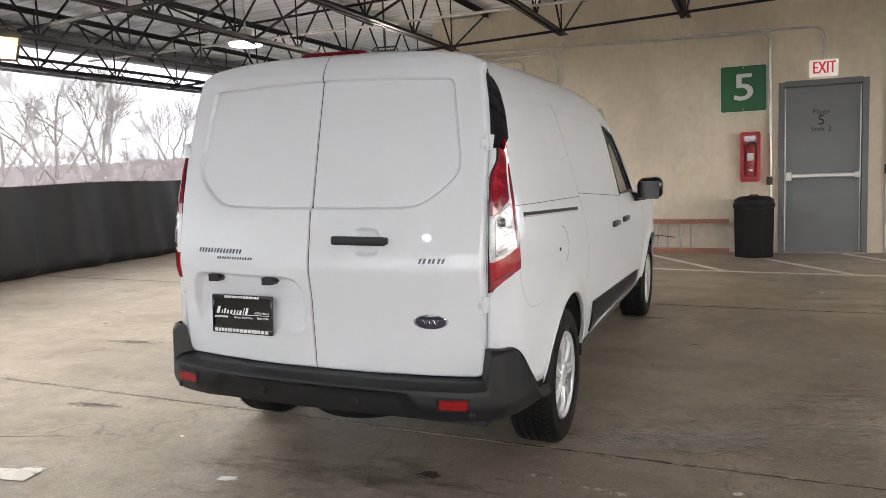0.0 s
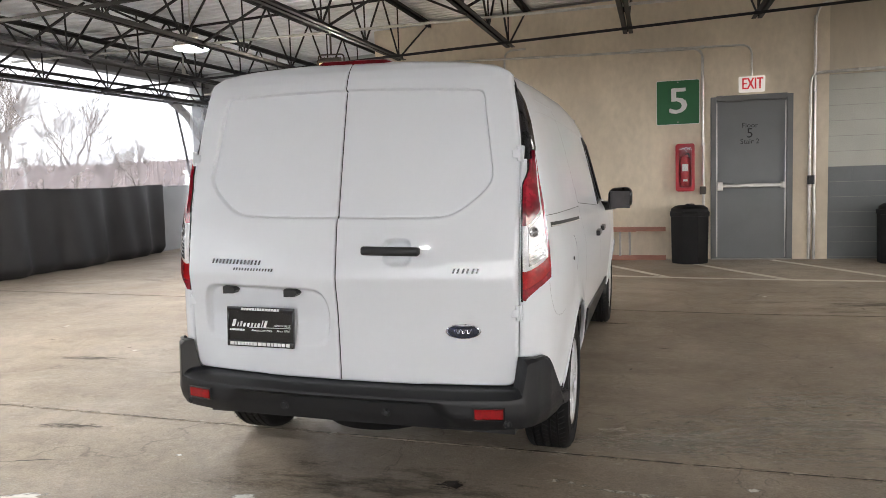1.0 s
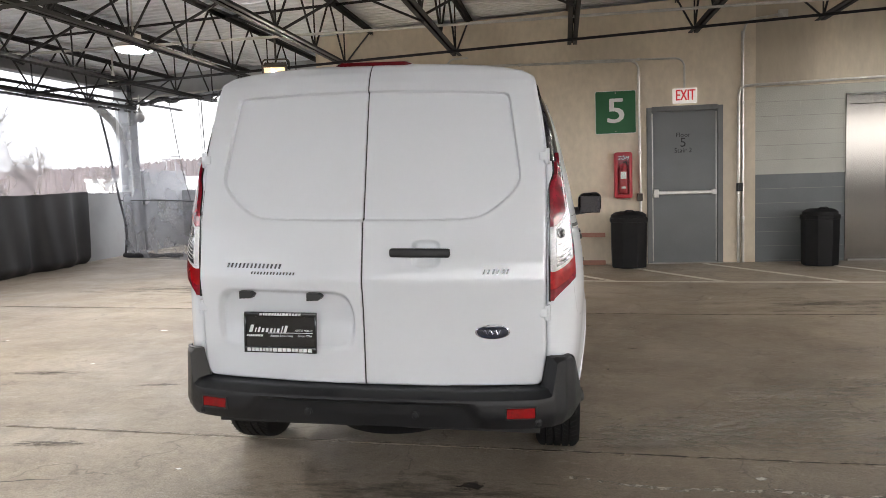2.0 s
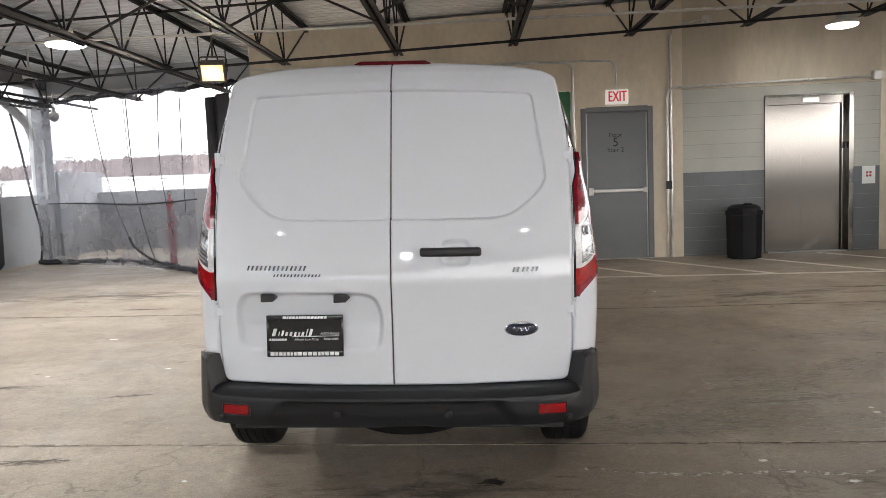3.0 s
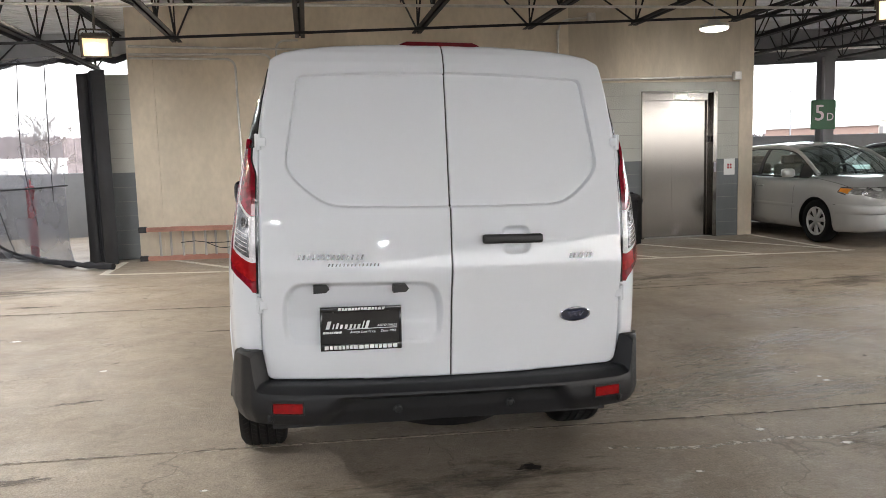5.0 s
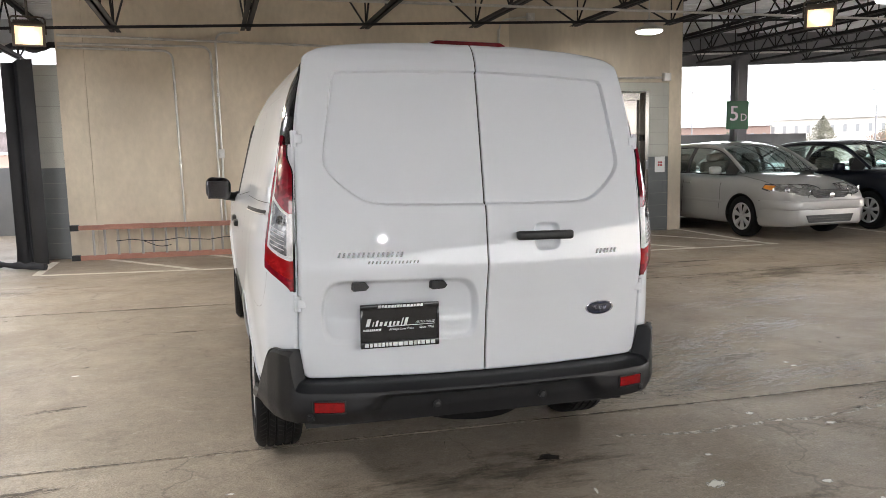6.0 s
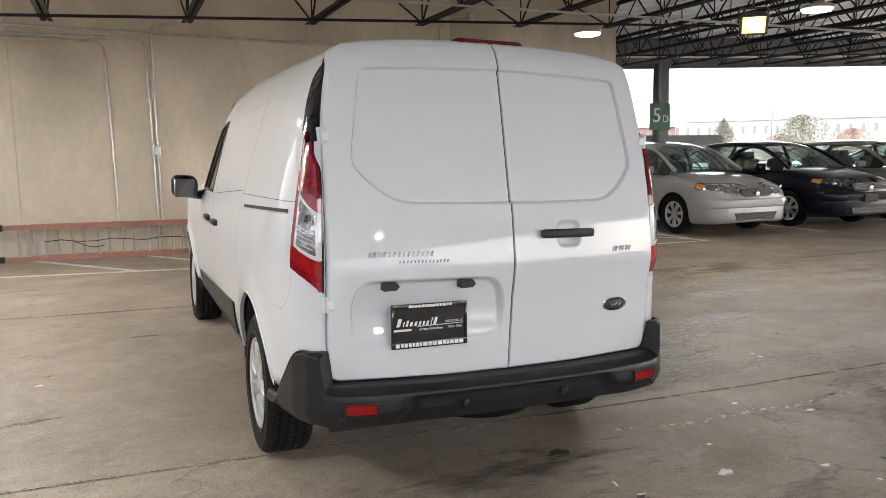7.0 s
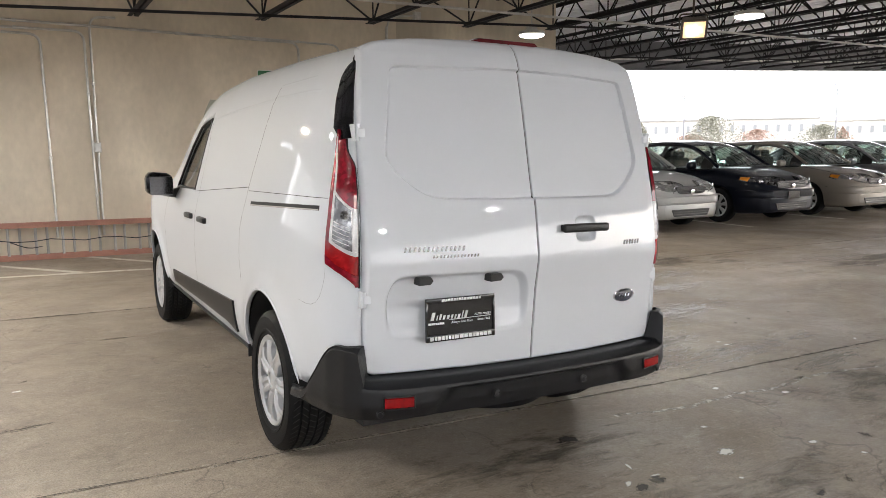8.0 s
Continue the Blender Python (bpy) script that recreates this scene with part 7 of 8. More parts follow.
def sedan(x, y, yaw, paint, label, kind=0, length=4.53, width=1.70, height=1.435):
    """A four-door saloon; local y runs from its nose to its tail."""
    car = thing("parked_car", label, "car", pose(x, y, ground_z(x), 0, 0, yaw), "parked cars")
    hw = width / 2
    sc = hw / 0.85
    ax_f, ax_r, tr = 0.90, 0.90 + 2.60, 0.312
    nose_h = 0.71 if kind == 0 else 0.73
    deck_y = [0.0, 0.06, 0.22, 0.55, 0.95, 1.15, 1.5, 3.6, 3.95, 4.35, length]
    deck_z = [nose_h - 0.07, nose_h, nose_h + 0.085, nose_h + 0.170, nose_h + 0.235, nose_h + 0.250, 0.955, 0.985, 1.03, 1.02, 0.93]
    plan_y = [0, 0.04, 0.12, 0.26, 0.48, 0.85, 3.7, 4.15, 4.38, length]
    plan_w = [0.62, 0.755, 0.865, 0.935, 0.975, 1.0, 1.0, 0.965, 0.90, 0.78]

    def deck(v):
        return eased(v, deck_y, deck_z, 0.05)

    def wide(v):
        return hw * eased(v, plan_y, plan_w, 0.025)

    def low(v):
        return lerp(v, [0, 0.1, 0.5, 4.2, length], [0.24, 0.20, 0.18, 0.2, 0.30])
    shape = [(0.0, 0.014, 0), (0.30, 0.013, 0), (0.55, 0.006, 0), (0.72, -0.008, 0), (0.83, -0.028, 0), (0.905, -0.060, 0), (0.950, -0.105, 0), (0.975, -0.17, 0), (0.992, -0.25, 0)]
    under = [(1.0, 0.24), (0.996, 0.17), (0.985, 0.10), (0.955, 0.035), (0.90, 0.0), (0.0, 0.0)]

    def section(v):
        w, dz, lo = wide(v), deck(v), low(v)
        half = [(w * q, dz + o) for q, o, _ in shape] + [(w * q, lo + o) for q, o in under]
        return [(-a, v, b) for a, b in half[:0:-1]] + [(a, v, b) for a, b in half]
    st = [0.0, 0.012, 0.03, 0.055, 0.09, 0.14, 0.20, 0.28, 0.38]
    while st[-1] < 4.1:
        st.append(st[-1] + 0.12)
    st += [4.2, 4.3, 4.38, 4.44, 4.49, length]
    bm = bmesh.new()
    vs = grid_surface(bm, [section(v) for v in st])
    bm.faces.new(vs[0])
    bm.faces.new(vs[-1][::-1])
    bmesh.ops.remove_doubles(bm, verts=bm.verts, dist=0.0005)
    bmesh.ops.recalc_face_normals(bm, faces=bm.faces)
    for side in (-1, 1):
        for yc in (ax_f, ax_r):
            clip_hole(bm, [(yc - 0.355, 0.1)] + [(yc + 0.355 * math.cos(math.pi - math.pi * k / 16), tr + 0.355 * math.sin(math.pi * k / 16)) for k in range(17)] + [(yc + 0.355, 0.1)], side)
    part("car_body", bm, paint, car, "", smooth=50)

    def skin_x(v, z):
        w, dz, lo = wide(v), deck(v), low(v)
        zs = [lo + o for q, o in under[-2::-1]] + [dz + o for q, o, _ in shape[:0:-1]]
        return w * lerp(z, zs, [q for q, o in under[-2::-1]] + [q for q, o, _ in shape[:0:-1]])
    # cabin: belt line, roof line, and the panels that span them
    hz = height / 1.47
    rail_y = [0.98, 1.17, 1.37, 1.57, 1.76, 2.05, 2.50, 3.00, 3.25, 3.50, 3.75, 4.02]
    rail_x = [0.700, 0.672, 0.640, 0.606, 0.585, 0.578, 0.582, 0.570, 0.560, 0.565, 0.580, 0.60]
    rail_z = [0.950, 1.075, 1.195, 1.305, 1.370, 1.410, 1.425, 1.405, 1.370, 1.275, 1.150, 1.035]

    def rail(v):
        return sc * eased(v, rail_y, rail_x, 0.10), 0.95 + (eased(v, rail_y, rail_z, 0.09) - 0.95) * hz

    def belt(v):
        return sc * lerp(v, [1.0, 1.3, 2.2, 3.3, 3.8, 4.02], [0.74, 0.775, 0.79, 0.78, 0.755, 0.72]), lerp(v, [1.0, 1.6, 3.4, 4.02], [0.945, 0.945, 0.985, 1.02])

    def crown(v):
        return 0.055 * smooth_step(v, 1.0, 1.9) * (1 - smooth_step(v, 3.2, 4.0)) + 0.02

    def side_panel(name, y0, y1, material, side, label="", grow=0.0, t0=0.0, t1=1.0):
        b = bmesh.new()
        rows = []
        for v in np.linspace(y0, y1, max(3, round((y1 - y0) / 0.07))):
            (bx, bz), (rx, rz) = belt(v), rail(v)
            rz = max(rz, bz)
            rows.append([(side * (bx + (rx - bx) * t + 0.035 * math.sin(math.pi * t) * min(1, (rz - bz) / 0.3) + grow), v, bz + (rz - bz) * t) for t in np.linspace(t0, t1, 6)])
        grid_surface(b, rows)
        bmesh.ops.recalc_face_normals(b, faces=b.faces)
        if material is not M["car_glass"]:
            bmesh.ops.solidify(b, geom=b.faces[:], thickness=0.015)
        return part(name, b, material, car, label, smooth=50)

    def top_panel(name, y0, y1, material, label="", lift=0.0):
        b = bmesh.new()
        rows = []
        for v in np.linspace(y0, y1, max(4, round((y1 - y0) / 0.08))):
            rx, rz = rail(v)
            bow = 0.16 * (1 - smooth_step(v, 1.0, 1.75)) - 0.14 * smooth_step(v, 3.4, 4.0)
            rows.append([(rx * q, v - bow * (1 - q * q), rz + crown(v) * (1 - q * q) + lift) for q in np.linspace(-1, 1, 13)])
        grid_surface(b, rows)
        bmesh.ops.recalc_face_normals(b, faces=b.faces)
        if material is not M["car_glass"]:
            bmesh.ops.solidify(b, geom=b.faces[:], thickness=0.02)
        return part(name, b, material, car, label, smooth=60)
    top_panel("windscreen", 1.00, 1.76, M["car_glass"], "tinted windscreen")
    top_panel("car_roof", 1.76, 3.22, paint)
    top_panel("rear_window", 3.22, 3.95, M["car_glass"], "tinted rear window")
    for side in (-1, 1):
        side_panel("side_glass", 1.36, 2.32, M["car_glass"], side, "tinted side glass")
        side_panel("side_glass", 2.40, 3.36, M["car_glass"], side, "tinted side glass")
        side_panel("window_pillar", 2.32, 2.40, M["car_trim"], side, "black door pillar", 0.004)
        side_panel("window_pillar", 1.12, 1.36, M["car_trim"], side, "black mirror corner", 0.002)
        side_panel("rear_pillar", 3.36, 3.98, paint, side)
        b = bmesh.new()
        tube(b, [(side * rail(v)[0], v, rail(v)[1]) for v in np.linspace(1.03, 3.98, 40)], [0.030 + 0.012 * smooth_step(v, 1.6, 2.0) for v in np.linspace(1.03, 3.98, 40)], 8)
        part("roof_rail", b, paint, car, "", smooth=70)
        b = bmesh.new()
        tube(b, [(side * (belt(v)[0] + 0.008), v, belt(v)[1]) for v in np.linspace(1.15, 3.5, 20)], 0.012, 6)
        part("window_trim", b, M["car_trim"], car, "", smooth=70)
        b = bmesh.new()
        tube(b, [(side * (rail(v)[0] + 0.020), v, rail(v)[1] - 0.030) for v in np.linspace(1.30, 3.40, 26)], 0.012, 6)
        part("window_seal", b, M["car_trim"], car, "", smooth=70)
    # scuttle and wipers under the windscreen
    b = bmesh.new()
    grid_surface(b, [[(0.70 * sc * q, v - 0.17 * (1 - q * q), deck(1.0) + 0.010 + o) for q in np.linspace(-1, 1, 9)] for v, o in ((0.99, 0.004), (1.06, 0.020))])
    part("scuttle", b, M["car_trim"], car, "black plastic scuttle", smooth=60)
    for q0, q1 in ((-0.55, 0.02), (0.0, 0.55)):
        b = bmesh.new()
        tube(b, [(q * sc, 1.045 - 0.16 * (1 - (q / 0.7) ** 2), deck(1.0) + 0.045 + 0.05 * (q - q0)) for q in np.linspace(q0, q1, 6)], 0.007, 5)
        part("wiper", b, M["car_trim"], car)
    # interior
    it = bmesh.new()
    box(it, -0.65 * sc, 0.65 * sc, 1.2, 3.7, 0.45, 0.86)
    part("cabin_floor", it, M["cabin_light"], car)
    for sx in (-0.36, 0.36):
        for sy in (2.2, 3.0):
            b = bmesh.new()
            box(b, sx - 0.22, sx + 0.22, sy, sy + 0.14, 0.7, 1.14, bevel=0.05)
            box(b, sx - 0.11, sx + 0.11, sy + 0.03, sy + 0.11, 1.14, 1.27, bevel=0.03)
            part("seat", b, M["cabin_light"], car, "", smooth=50)
    st_w = bmesh.new()
    tube(st_w, [(0.36 + 0.17 * math.cos(a), 1.78 + 0.06 * math.sin(a), 0.95 + 0.16 * math.sin(a)) for a in np.linspace(0, 6.283, 20)], 0.014, 6)
    part("steering_wheel", st_w, M["car_trim"], car)
    # wheels
    for side in (-1, 1):
        for yc in (ax_f, ax_r):
            w = new("wheel", CAR_WHEEL[0])
            w.parent = car
            w.matrix_basis = Matrix.Translation((side * (hw - 0.115), yc, tr)) @ Matrix.Rotation(0 if side > 0 else math.pi, 4, "Z")
            for nm, me in (("rim", CAR_WHEEL[1]), ("wheel_face", CAR_WHEEL[2])):
                o = new(nm, me)
                o.parent = w
            for k in range(7):
                o = new("spoke", CAR_WHEEL[3])
                o.parent = w
                o.matrix_basis = Matrix.Rotation(2 * math.pi * k / 7 + 0.2, 4, "X")
            ln = bmesh.new()
            rows = [[(side * 0.45, yc + 0.372 * math.cos(a), tr + 0.372 * math.sin(a)), (side * (hw - 0.02), yc + 0.372 * math.cos(a), tr + 0.372 * math.sin(a))] for a in np.linspace(0, math.pi, 17)]
            v2 = grid_surface(ln, rows)
            ln.faces.new([r[0] for r in v2])
            part("wheel_liner", ln, M["under"], car, "", smooth=60)
        # mirror, door lines, handles
        b = bmesh.new()
        box(b, hw * 0.94, hw * 0.94 + 0.20, 1.40, 1.52, 0.94, 1.075, bevel=0.045, seg=3)
        for v in b.verts:
            v.co.x *= side
        bmesh.ops.recalc_face_normals(b, faces=b.faces)
        part("side_mirror", b, paint, car, "", smooth=50)
        for pts in ([(1.42, 0.92), (1.40, 0.6), (1.44, 0.30)], [(2.42, 0.93), (2.42, 0.6), (2.44, 0.30)], [(3.45, 0.95), (3.42, 0.75), (3.15, 0.50), (3.10, 0.30)]):
            b = bmesh.new()
            pd = dense(pts, 0.05)
            ra = [(side * (skin_x(s, z) + 0.002), s - 0.003, z) for s, z in pd]
            rb = [(side * (skin_x(s, z) + 0.002), s + 0.004, z) for s, z in pd]
            grid_surface(b, [ra, rb])
            part("door_line", b, M["seam"], car)
        for sh in (2.20, 3.12):
            b = bmesh.new()
            xx = skin_x(sh, 0.80)
            box(b, min(side * (xx - 0.01), side * (xx + 0.025)), max(side * (xx - 0.01), side * (xx + 0.025)), sh, sh + 0.16, 0.785, 0.815, bevel=0.008)
            part("door_handle", b, paint, car, "", smooth=40)
        b = bmesh.new()
        pd = dense([(1.35, 0.52), (3.1, 0.54)], 0.1)
        grid_surface(b, [[(side * (skin_x(s, z + dz) + 0.012 - abs(dz) * 0.4), s, z + dz) for s, z in pd] for dz in (-0.025, -0.015, 0.015, 0.025)])
        bmesh.ops.recalc_face_normals(b, faces=b.faces)
        part("side_moulding", b, paint, car, "", smooth=40)
        # headlamp swept back round the corner
        rows = []
        for i in range(11):
            t = i / 10
            v = 0.015 + 0.46 * t ** 1.7
            f = lerp(t, [0, 0.3, 0.6, 1.0], [0.45, 0.66, 0.83, 0.965])
            zm = nose_h - 0.035 + 0.105 * t
            hh = 0.060 * math.sin(math.pi * (0.28 + 0.62 * t)) + 0.012
            row = []
            for q in np.linspace(-1, 1, 7):
                z = zm + hh * q
                xx = min(wide(v) * f / lerp(v, plan_y, plan_w) * 1.0, skin_x(v, z) + 0.006)
                row.append((side * xx, v - 0.020 + 0.018 * t + 0.012 * q * q, z))
            rows.append(row)
        b = bmesh.new()
        grid_surface(b, rows)
        bmesh.ops.recalc_face_normals(b, faces=b.faces)
        bmesh.ops.solidify(b, geom=b.faces[:], thickness=0.02)
        hl = part("headlamp", b, M["car_lamp"] if kind == 0 else M["lamp_smoke"], car, "glassy headlamp", smooth=50)
        b = bmesh.new()
        rim = [rows[0][q] for q in range(7)] + [rows[i][6] for i in range(1, 11)] + [rows[10][q] for q in range(5, -1, -1)] + [rows[i][0] for i in range(9, -1, -1)]
        tube(b, rim, 0.006, 5)
        part("lamp_seal", b, M["seam"], hl)
        for i0, r in ((2, 0.042), (5, 0.036)):
            c = Vector(rows[i0][3])
            b = bmesh.new()
            lathe(b, [(r, 0.0), (r, 0.010), (r * 0.8, 0.012), (r * 0.5, 0.004), (0.002, 0.008)], 18, Matrix.Translation(c + Vector((0, -0.002, 0))) @ pose(0, 0, 0, 0, 0, -90 + side * 25 * i0 / 5))
            part("lamp_reflector", b, M["chrome"], hl, "", smooth=40)
        b = bmesh.new()
        grid_surface(b, [[(p[0] * 1.004, p[1] - 0.006, p[2]) for p in row[1:6]] for row in rows[8:11]])
        part("turn_lamp", b, M["amber"], hl, "amber turn lens")
        b = bmesh.new()
        lathe(b, [(0.05, 0.0), (0.05, 0.012), (0.004, 0.016)], 16, pose(side * hw * 0.70, 0.065, 0.36, 0, 0, -90))
        part("fog_lamp", b, M["headlamp"], car, "", smooth=40)
    # bonnet shut lines and the bumper seam
    for side in (-1, 1):
        b = bmesh.new()
        tube(b, [(side * 0.83 * wide(v), v, deck(v) - 0.029) for v in np.linspace(0.16, 1.1, 14)], 0.004, 4)
        part("bonnet_line", b, M["seam"], car)
        b = bmesh.new()
        tube(b, [(side * (skin_x(y, nose_h - 0.14) + 0.001), y, nose_h - 0.14) for y in np.linspace(0.03, 0.52, 12)], 0.004, 4)
        part("bumper_line", b, M["seam"], car)
    # nose: grille, lower intake, plate
    b = bmesh.new()
    gw = 0.33 if kind == 0 else 0.42
    prism(b, [(-gw, nose_h + 0.005), (-gw + 0.035, nose_h - 0.075), (-gw + 0.09, nose_h - 0.098), (gw - 0.09, nose_h - 0.098), (gw - 0.035, nose_h - 0.075), (gw, nose_h + 0.005), (gw - 0.06, nose_h + 0.022), (-gw + 0.06, nose_h + 0.022)], -0.012, 0.10)
    gr = part("grille", b, M["car_trim"], car, "black slotted grille")
    for i in range(4):
        z = nose_h + 0.008 - 0.029 * i
        part("grille_bar", fresh_box(-gw + 0.02 + 0.022 * i, gw - 0.02 - 0.022 * i, -0.020, -0.008, z - 0.004, z + 0.004, bevel=0.002), M["badge"], gr, "dull chrome bar")
    b = bmesh.new()
    lathe(b, [(0.045, 0), (0.045, 0.012), (0.03, 0.016), (0.002, 0.016)], 20, pose(0, -0.022, nose_h - 0.065, 0, 0, -90))
    part("nose_badge", b, M["chrome"], gr, "round chrome badge", smooth=40)
    b = bmesh.new()
    prism(b, [(-0.42, 0.365), (-0.37, 0.255), (0.37, 0.255), (0.42, 0.365)], -0.014, 0.06)
    lo = part("lower_intake", b, M["car_trim"], car, "black lower intake")
    for i in range(2):
        part("intake_bar", fresh_box(-0.39, 0.39, -0.022, -0.010, 0.289 + 0.036 * i, 0.294 + 0.036 * i), M["badge"], lo)
    # bumper skirt that juts out under the nose, and the seam above it
    b = bmesh.new()
    rows = []
    for q in np.linspace(-1, 1, 41):
        share = min(abs(q) * 0.975, 0.975)
        v = lerp(share, plan_w[:5], plan_y[:5]) if share > 0.62 else 0.0
        xx, out = q * 0.975 * hw, 0.026 * (1 - abs(q) ** 6) + 0.003
        rows.append([(xx, v + 0.012, nose_h - 0.125), (xx, v - out * 0.6, nose_h - 0.137), (xx * 1.002, v - out, nose_h - 0.150), (xx * 1.003, v - out, nose_h - 0.225), (xx * 1.002, v - out * 0.8, nose_h - 0.255), (xx, v + 0.012, nose_h - 0.275)])
    grid_surface(b, rows)
    bmesh.ops.recalc_face_normals(b, faces=b.faces)
    part("front_bumper", b, paint, car, "", smooth=40)
    if kind == 1:
        part("front_plate", fresh_box(-0.15, 0.15, -0.050, -0.032, 0.44, 0.57, bevel=0.003), M["plate"], car, "dark blank plate")
    part("underbody", fresh_box(-hw * 0.8, hw * 0.8, 0.3, length - 0.3, 0.19, 0.40), M["under"], car)
    return car


sedan(7.60, 6.18, 0, M["car_silver"], "silver saloon car with alloy wheels, parked nose out", 0)
sedan(9.98, 6.10, 0, M["car_navy"], "dark navy saloon car, parked nose out", 1)
sedan(12.5, 6.10, 0, M["car_tan"], "tan metallic saloon car, parked nose out", 0)
sedan(15.0, 6.2, 0, M["car_grey"], "grey saloon car, parked nose out", 1)
sedan(17.5, 6.3, 0, M["car_white"], "white saloon car, parked nose out", 0)


# ---- outside ----
lump("ground", fresh_box(-2500, 2500, -2500, 2500, -15.4, -15.0), M["land"], "dull winter ground far below the deck", "ground", kind="structure")


def bare_tree(x, y, fork, top, seed, wide=1.0):
    """A leafless tree: a trunk up to its fork and limbs that divide into twigs up to its top."""
    rnd = random.Random(seed)
    tree = thing("bare_tree", "tall leafless grey-brown winter tree", "tree", pose(x, y, -15), "bare trees")
    tr, br = bmesh.new(), bmesh.new()
    h0 = fork + 15
    tube(tr, [(0, 0, 0), (0.1, 0, h0 * 0.5), (0, 0.1, h0)], [0.28, 0.20, 0.16], 8)
    l0 = (top - fork) / 2.45

    def grow(bm, p, d, l, r, depth):
        q1 = p + d * l * 0.5 + Vector((rnd.gauss(0, 0.06), rnd.gauss(0, 0.06), rnd.gauss(0, 0.03))) * l
        q2 = p + d * l
        tube(bm, [p, q1, q2], [r, r * 0.8, r * 0.6], 6 if depth < 2 else 3)
        if depth >= 5:
            return
        for k in range(2 if rnd.random() < 0.45 else 3):
            nd = (d + Vector((rnd.gauss(0, 0.38), rnd.gauss(0, 0.38), rnd.gauss(0.08, 0.18)))).normalized()
            start = p.lerp(q2, 1.0 if k == 0 else rnd.uniform(0.4, 1.0))
            grow(bm, start, nd, l * rnd.uniform(0.62, 0.84), max(r * (0.66 if k == 0 else 0.52), 0.017), depth + 1)
    for k in range(4):
        a = 2 * math.pi * k / 4 + rnd.uniform(-0.5, 0.5)
        sp = rnd.uniform(0.45, 0.95) * wide if k else 0.15
        grow(br, Vector((0, 0.1, h0 - rnd.uniform(0, 0.5))), Vector((math.cos(a) * sp, math.sin(a) * sp, 1)).normalized(), l0 * rnd.uniform(0.85, 1.15), 0.10 if k == 0 else 0.08, 0)
    part("trunk", tr, M["bark"], tree, "", smooth=60)
    part("crown", br, M["bark"], tree, "open crown of bare twigs")
    return tree


# (heading from the van, way off, fork, top)
for k, (hd, way, fork, top) in enumerate(((-45.9, 45, 1.7, 7.2), (-48.9, 46, 1.6, 8.2), (-52.3, 44, 1.5, 7.4), (-41.6, 60, 1.6, 6.6), (-37.6, 72, 1.2, 4.8), (-50.3, 62, 1.0, 5.0),
                                          (-47.2, 70, 1.0, 5.2), (-43.7, 78, 1.0, 4.8), (-39.3, 85, 1.0, 4.6), (-56, 46, 1.5, 7.2), (-60, 55, 1.5, 7.0), (-18.6, 66, 1.2, 5.4), (-33, 95, 0.8, 3.8))):
    bare_tree(1.5 + way * math.sin(radians(hd)), -2.7 + way * math.cos(radians(hd)), fork, top, 31 + k, 0.8 + 0.2 * (k % 3))


def woods(name, r, a0, a1, tops, seed, material, label):
    """A far belt of bare trees with a fine ragged top; tops gives its height over the heading."""
    rnd = random.Random(seed)
    rows = [[], [], []]
    n = 2600
    v = 0.5
    for k in range(n + 1):
        h = a0 + (a1 - a0) * k / n
        a = radians(h)
        v = min(1, max(0, v + rnd.gauss(0, 0.10)))
        top = lerp(h, [t[0] for t in tops], [t[1] for t in tops]) + 2.2 * (v - 0.5) + rnd.uniform(-0.8, 0.8)
        for row, z, q in zip(rows, (-15, (top - 15) / 2, top), (0.97, 0.99, 1.0)):
            row.append((r * q * math.sin(a), r * q * math.cos(a), z))
    bm = bmesh.new()
    grid_surface(bm, rows)
    return lump(name, bm, material, label, "woods", kind="stuff")


woods("far_woods", 420, -120, 60, ((-120, 10), (-50, 11.5), (-42, 12.0), (-25, 18.0), (0, 17.0), (40, 9.0), (60, 8.0)), 2, M["woods"], "far bare brown winter woods on the horizon")
woods("far_woods", 700, -180, 180, ((-180, 16), (-60, 15), (-25, 24), (10, 20), (40, 9), (180, 16)), 5, M["woods"], "far bare brown winter woods on the horizon")


def far_building(x, y, yaw, w, d, h, floors, bays, wall, label):
    b = thing("far_building", label, "building", pose(x, y, -15, 0, 0, yaw))
    part("building_wall", fresh_box(-w / 2, w / 2, 0, d, 0, h), wall, b)
    part("building_roof", fresh_box(-w / 2 - 0.4, w / 2 + 0.4, -0.4, d + 0.4, h, h + 0.7), M["far_white"], b, "pale flat roof edge")
    fh = h / floors
    me = None
    for f in range(floors):
        for k in range(bays):
            if me is None:
                bm = fresh_box(-w / bays * 0.15, w / bays * 0.15, -0.08, 0.1, 0, fh * 0.40)
                me = mesh_of("window", bm, M["far_glass"])
            o = new("window", me)
            o.parent = b
            o.matrix_basis = pose(-w / 2 + w / bays * (k + 0.5), 0, fh * f + fh * 0.28)
    return b


far_building(118, 108, -48, 46, 16, 21.6, 6, 22, M["far_wall"], "far pale apartment block with rows of windows")
far_building(150, 82, -60, 34, 16, 21.2, 6, 16, M["far_wall"], "far pale apartment block with rows of windows")
far_building(90, 120, -38, 18, 14, 20.4, 5, 9, M["far_brick"], "far brick and pale block behind trees")
far_building(175, 60, -70, 40, 20, 17.0, 3, 8, M["far_white"], "far low white building")
far_building(-95, 200, 25, 70, 30, 19.3, 3, 12, M["far_white"], "far low white shed")
far_building(-30, 230, 5, 60, 30, 19.0, 3, 10, M["far_brick"], "far low brick shed")


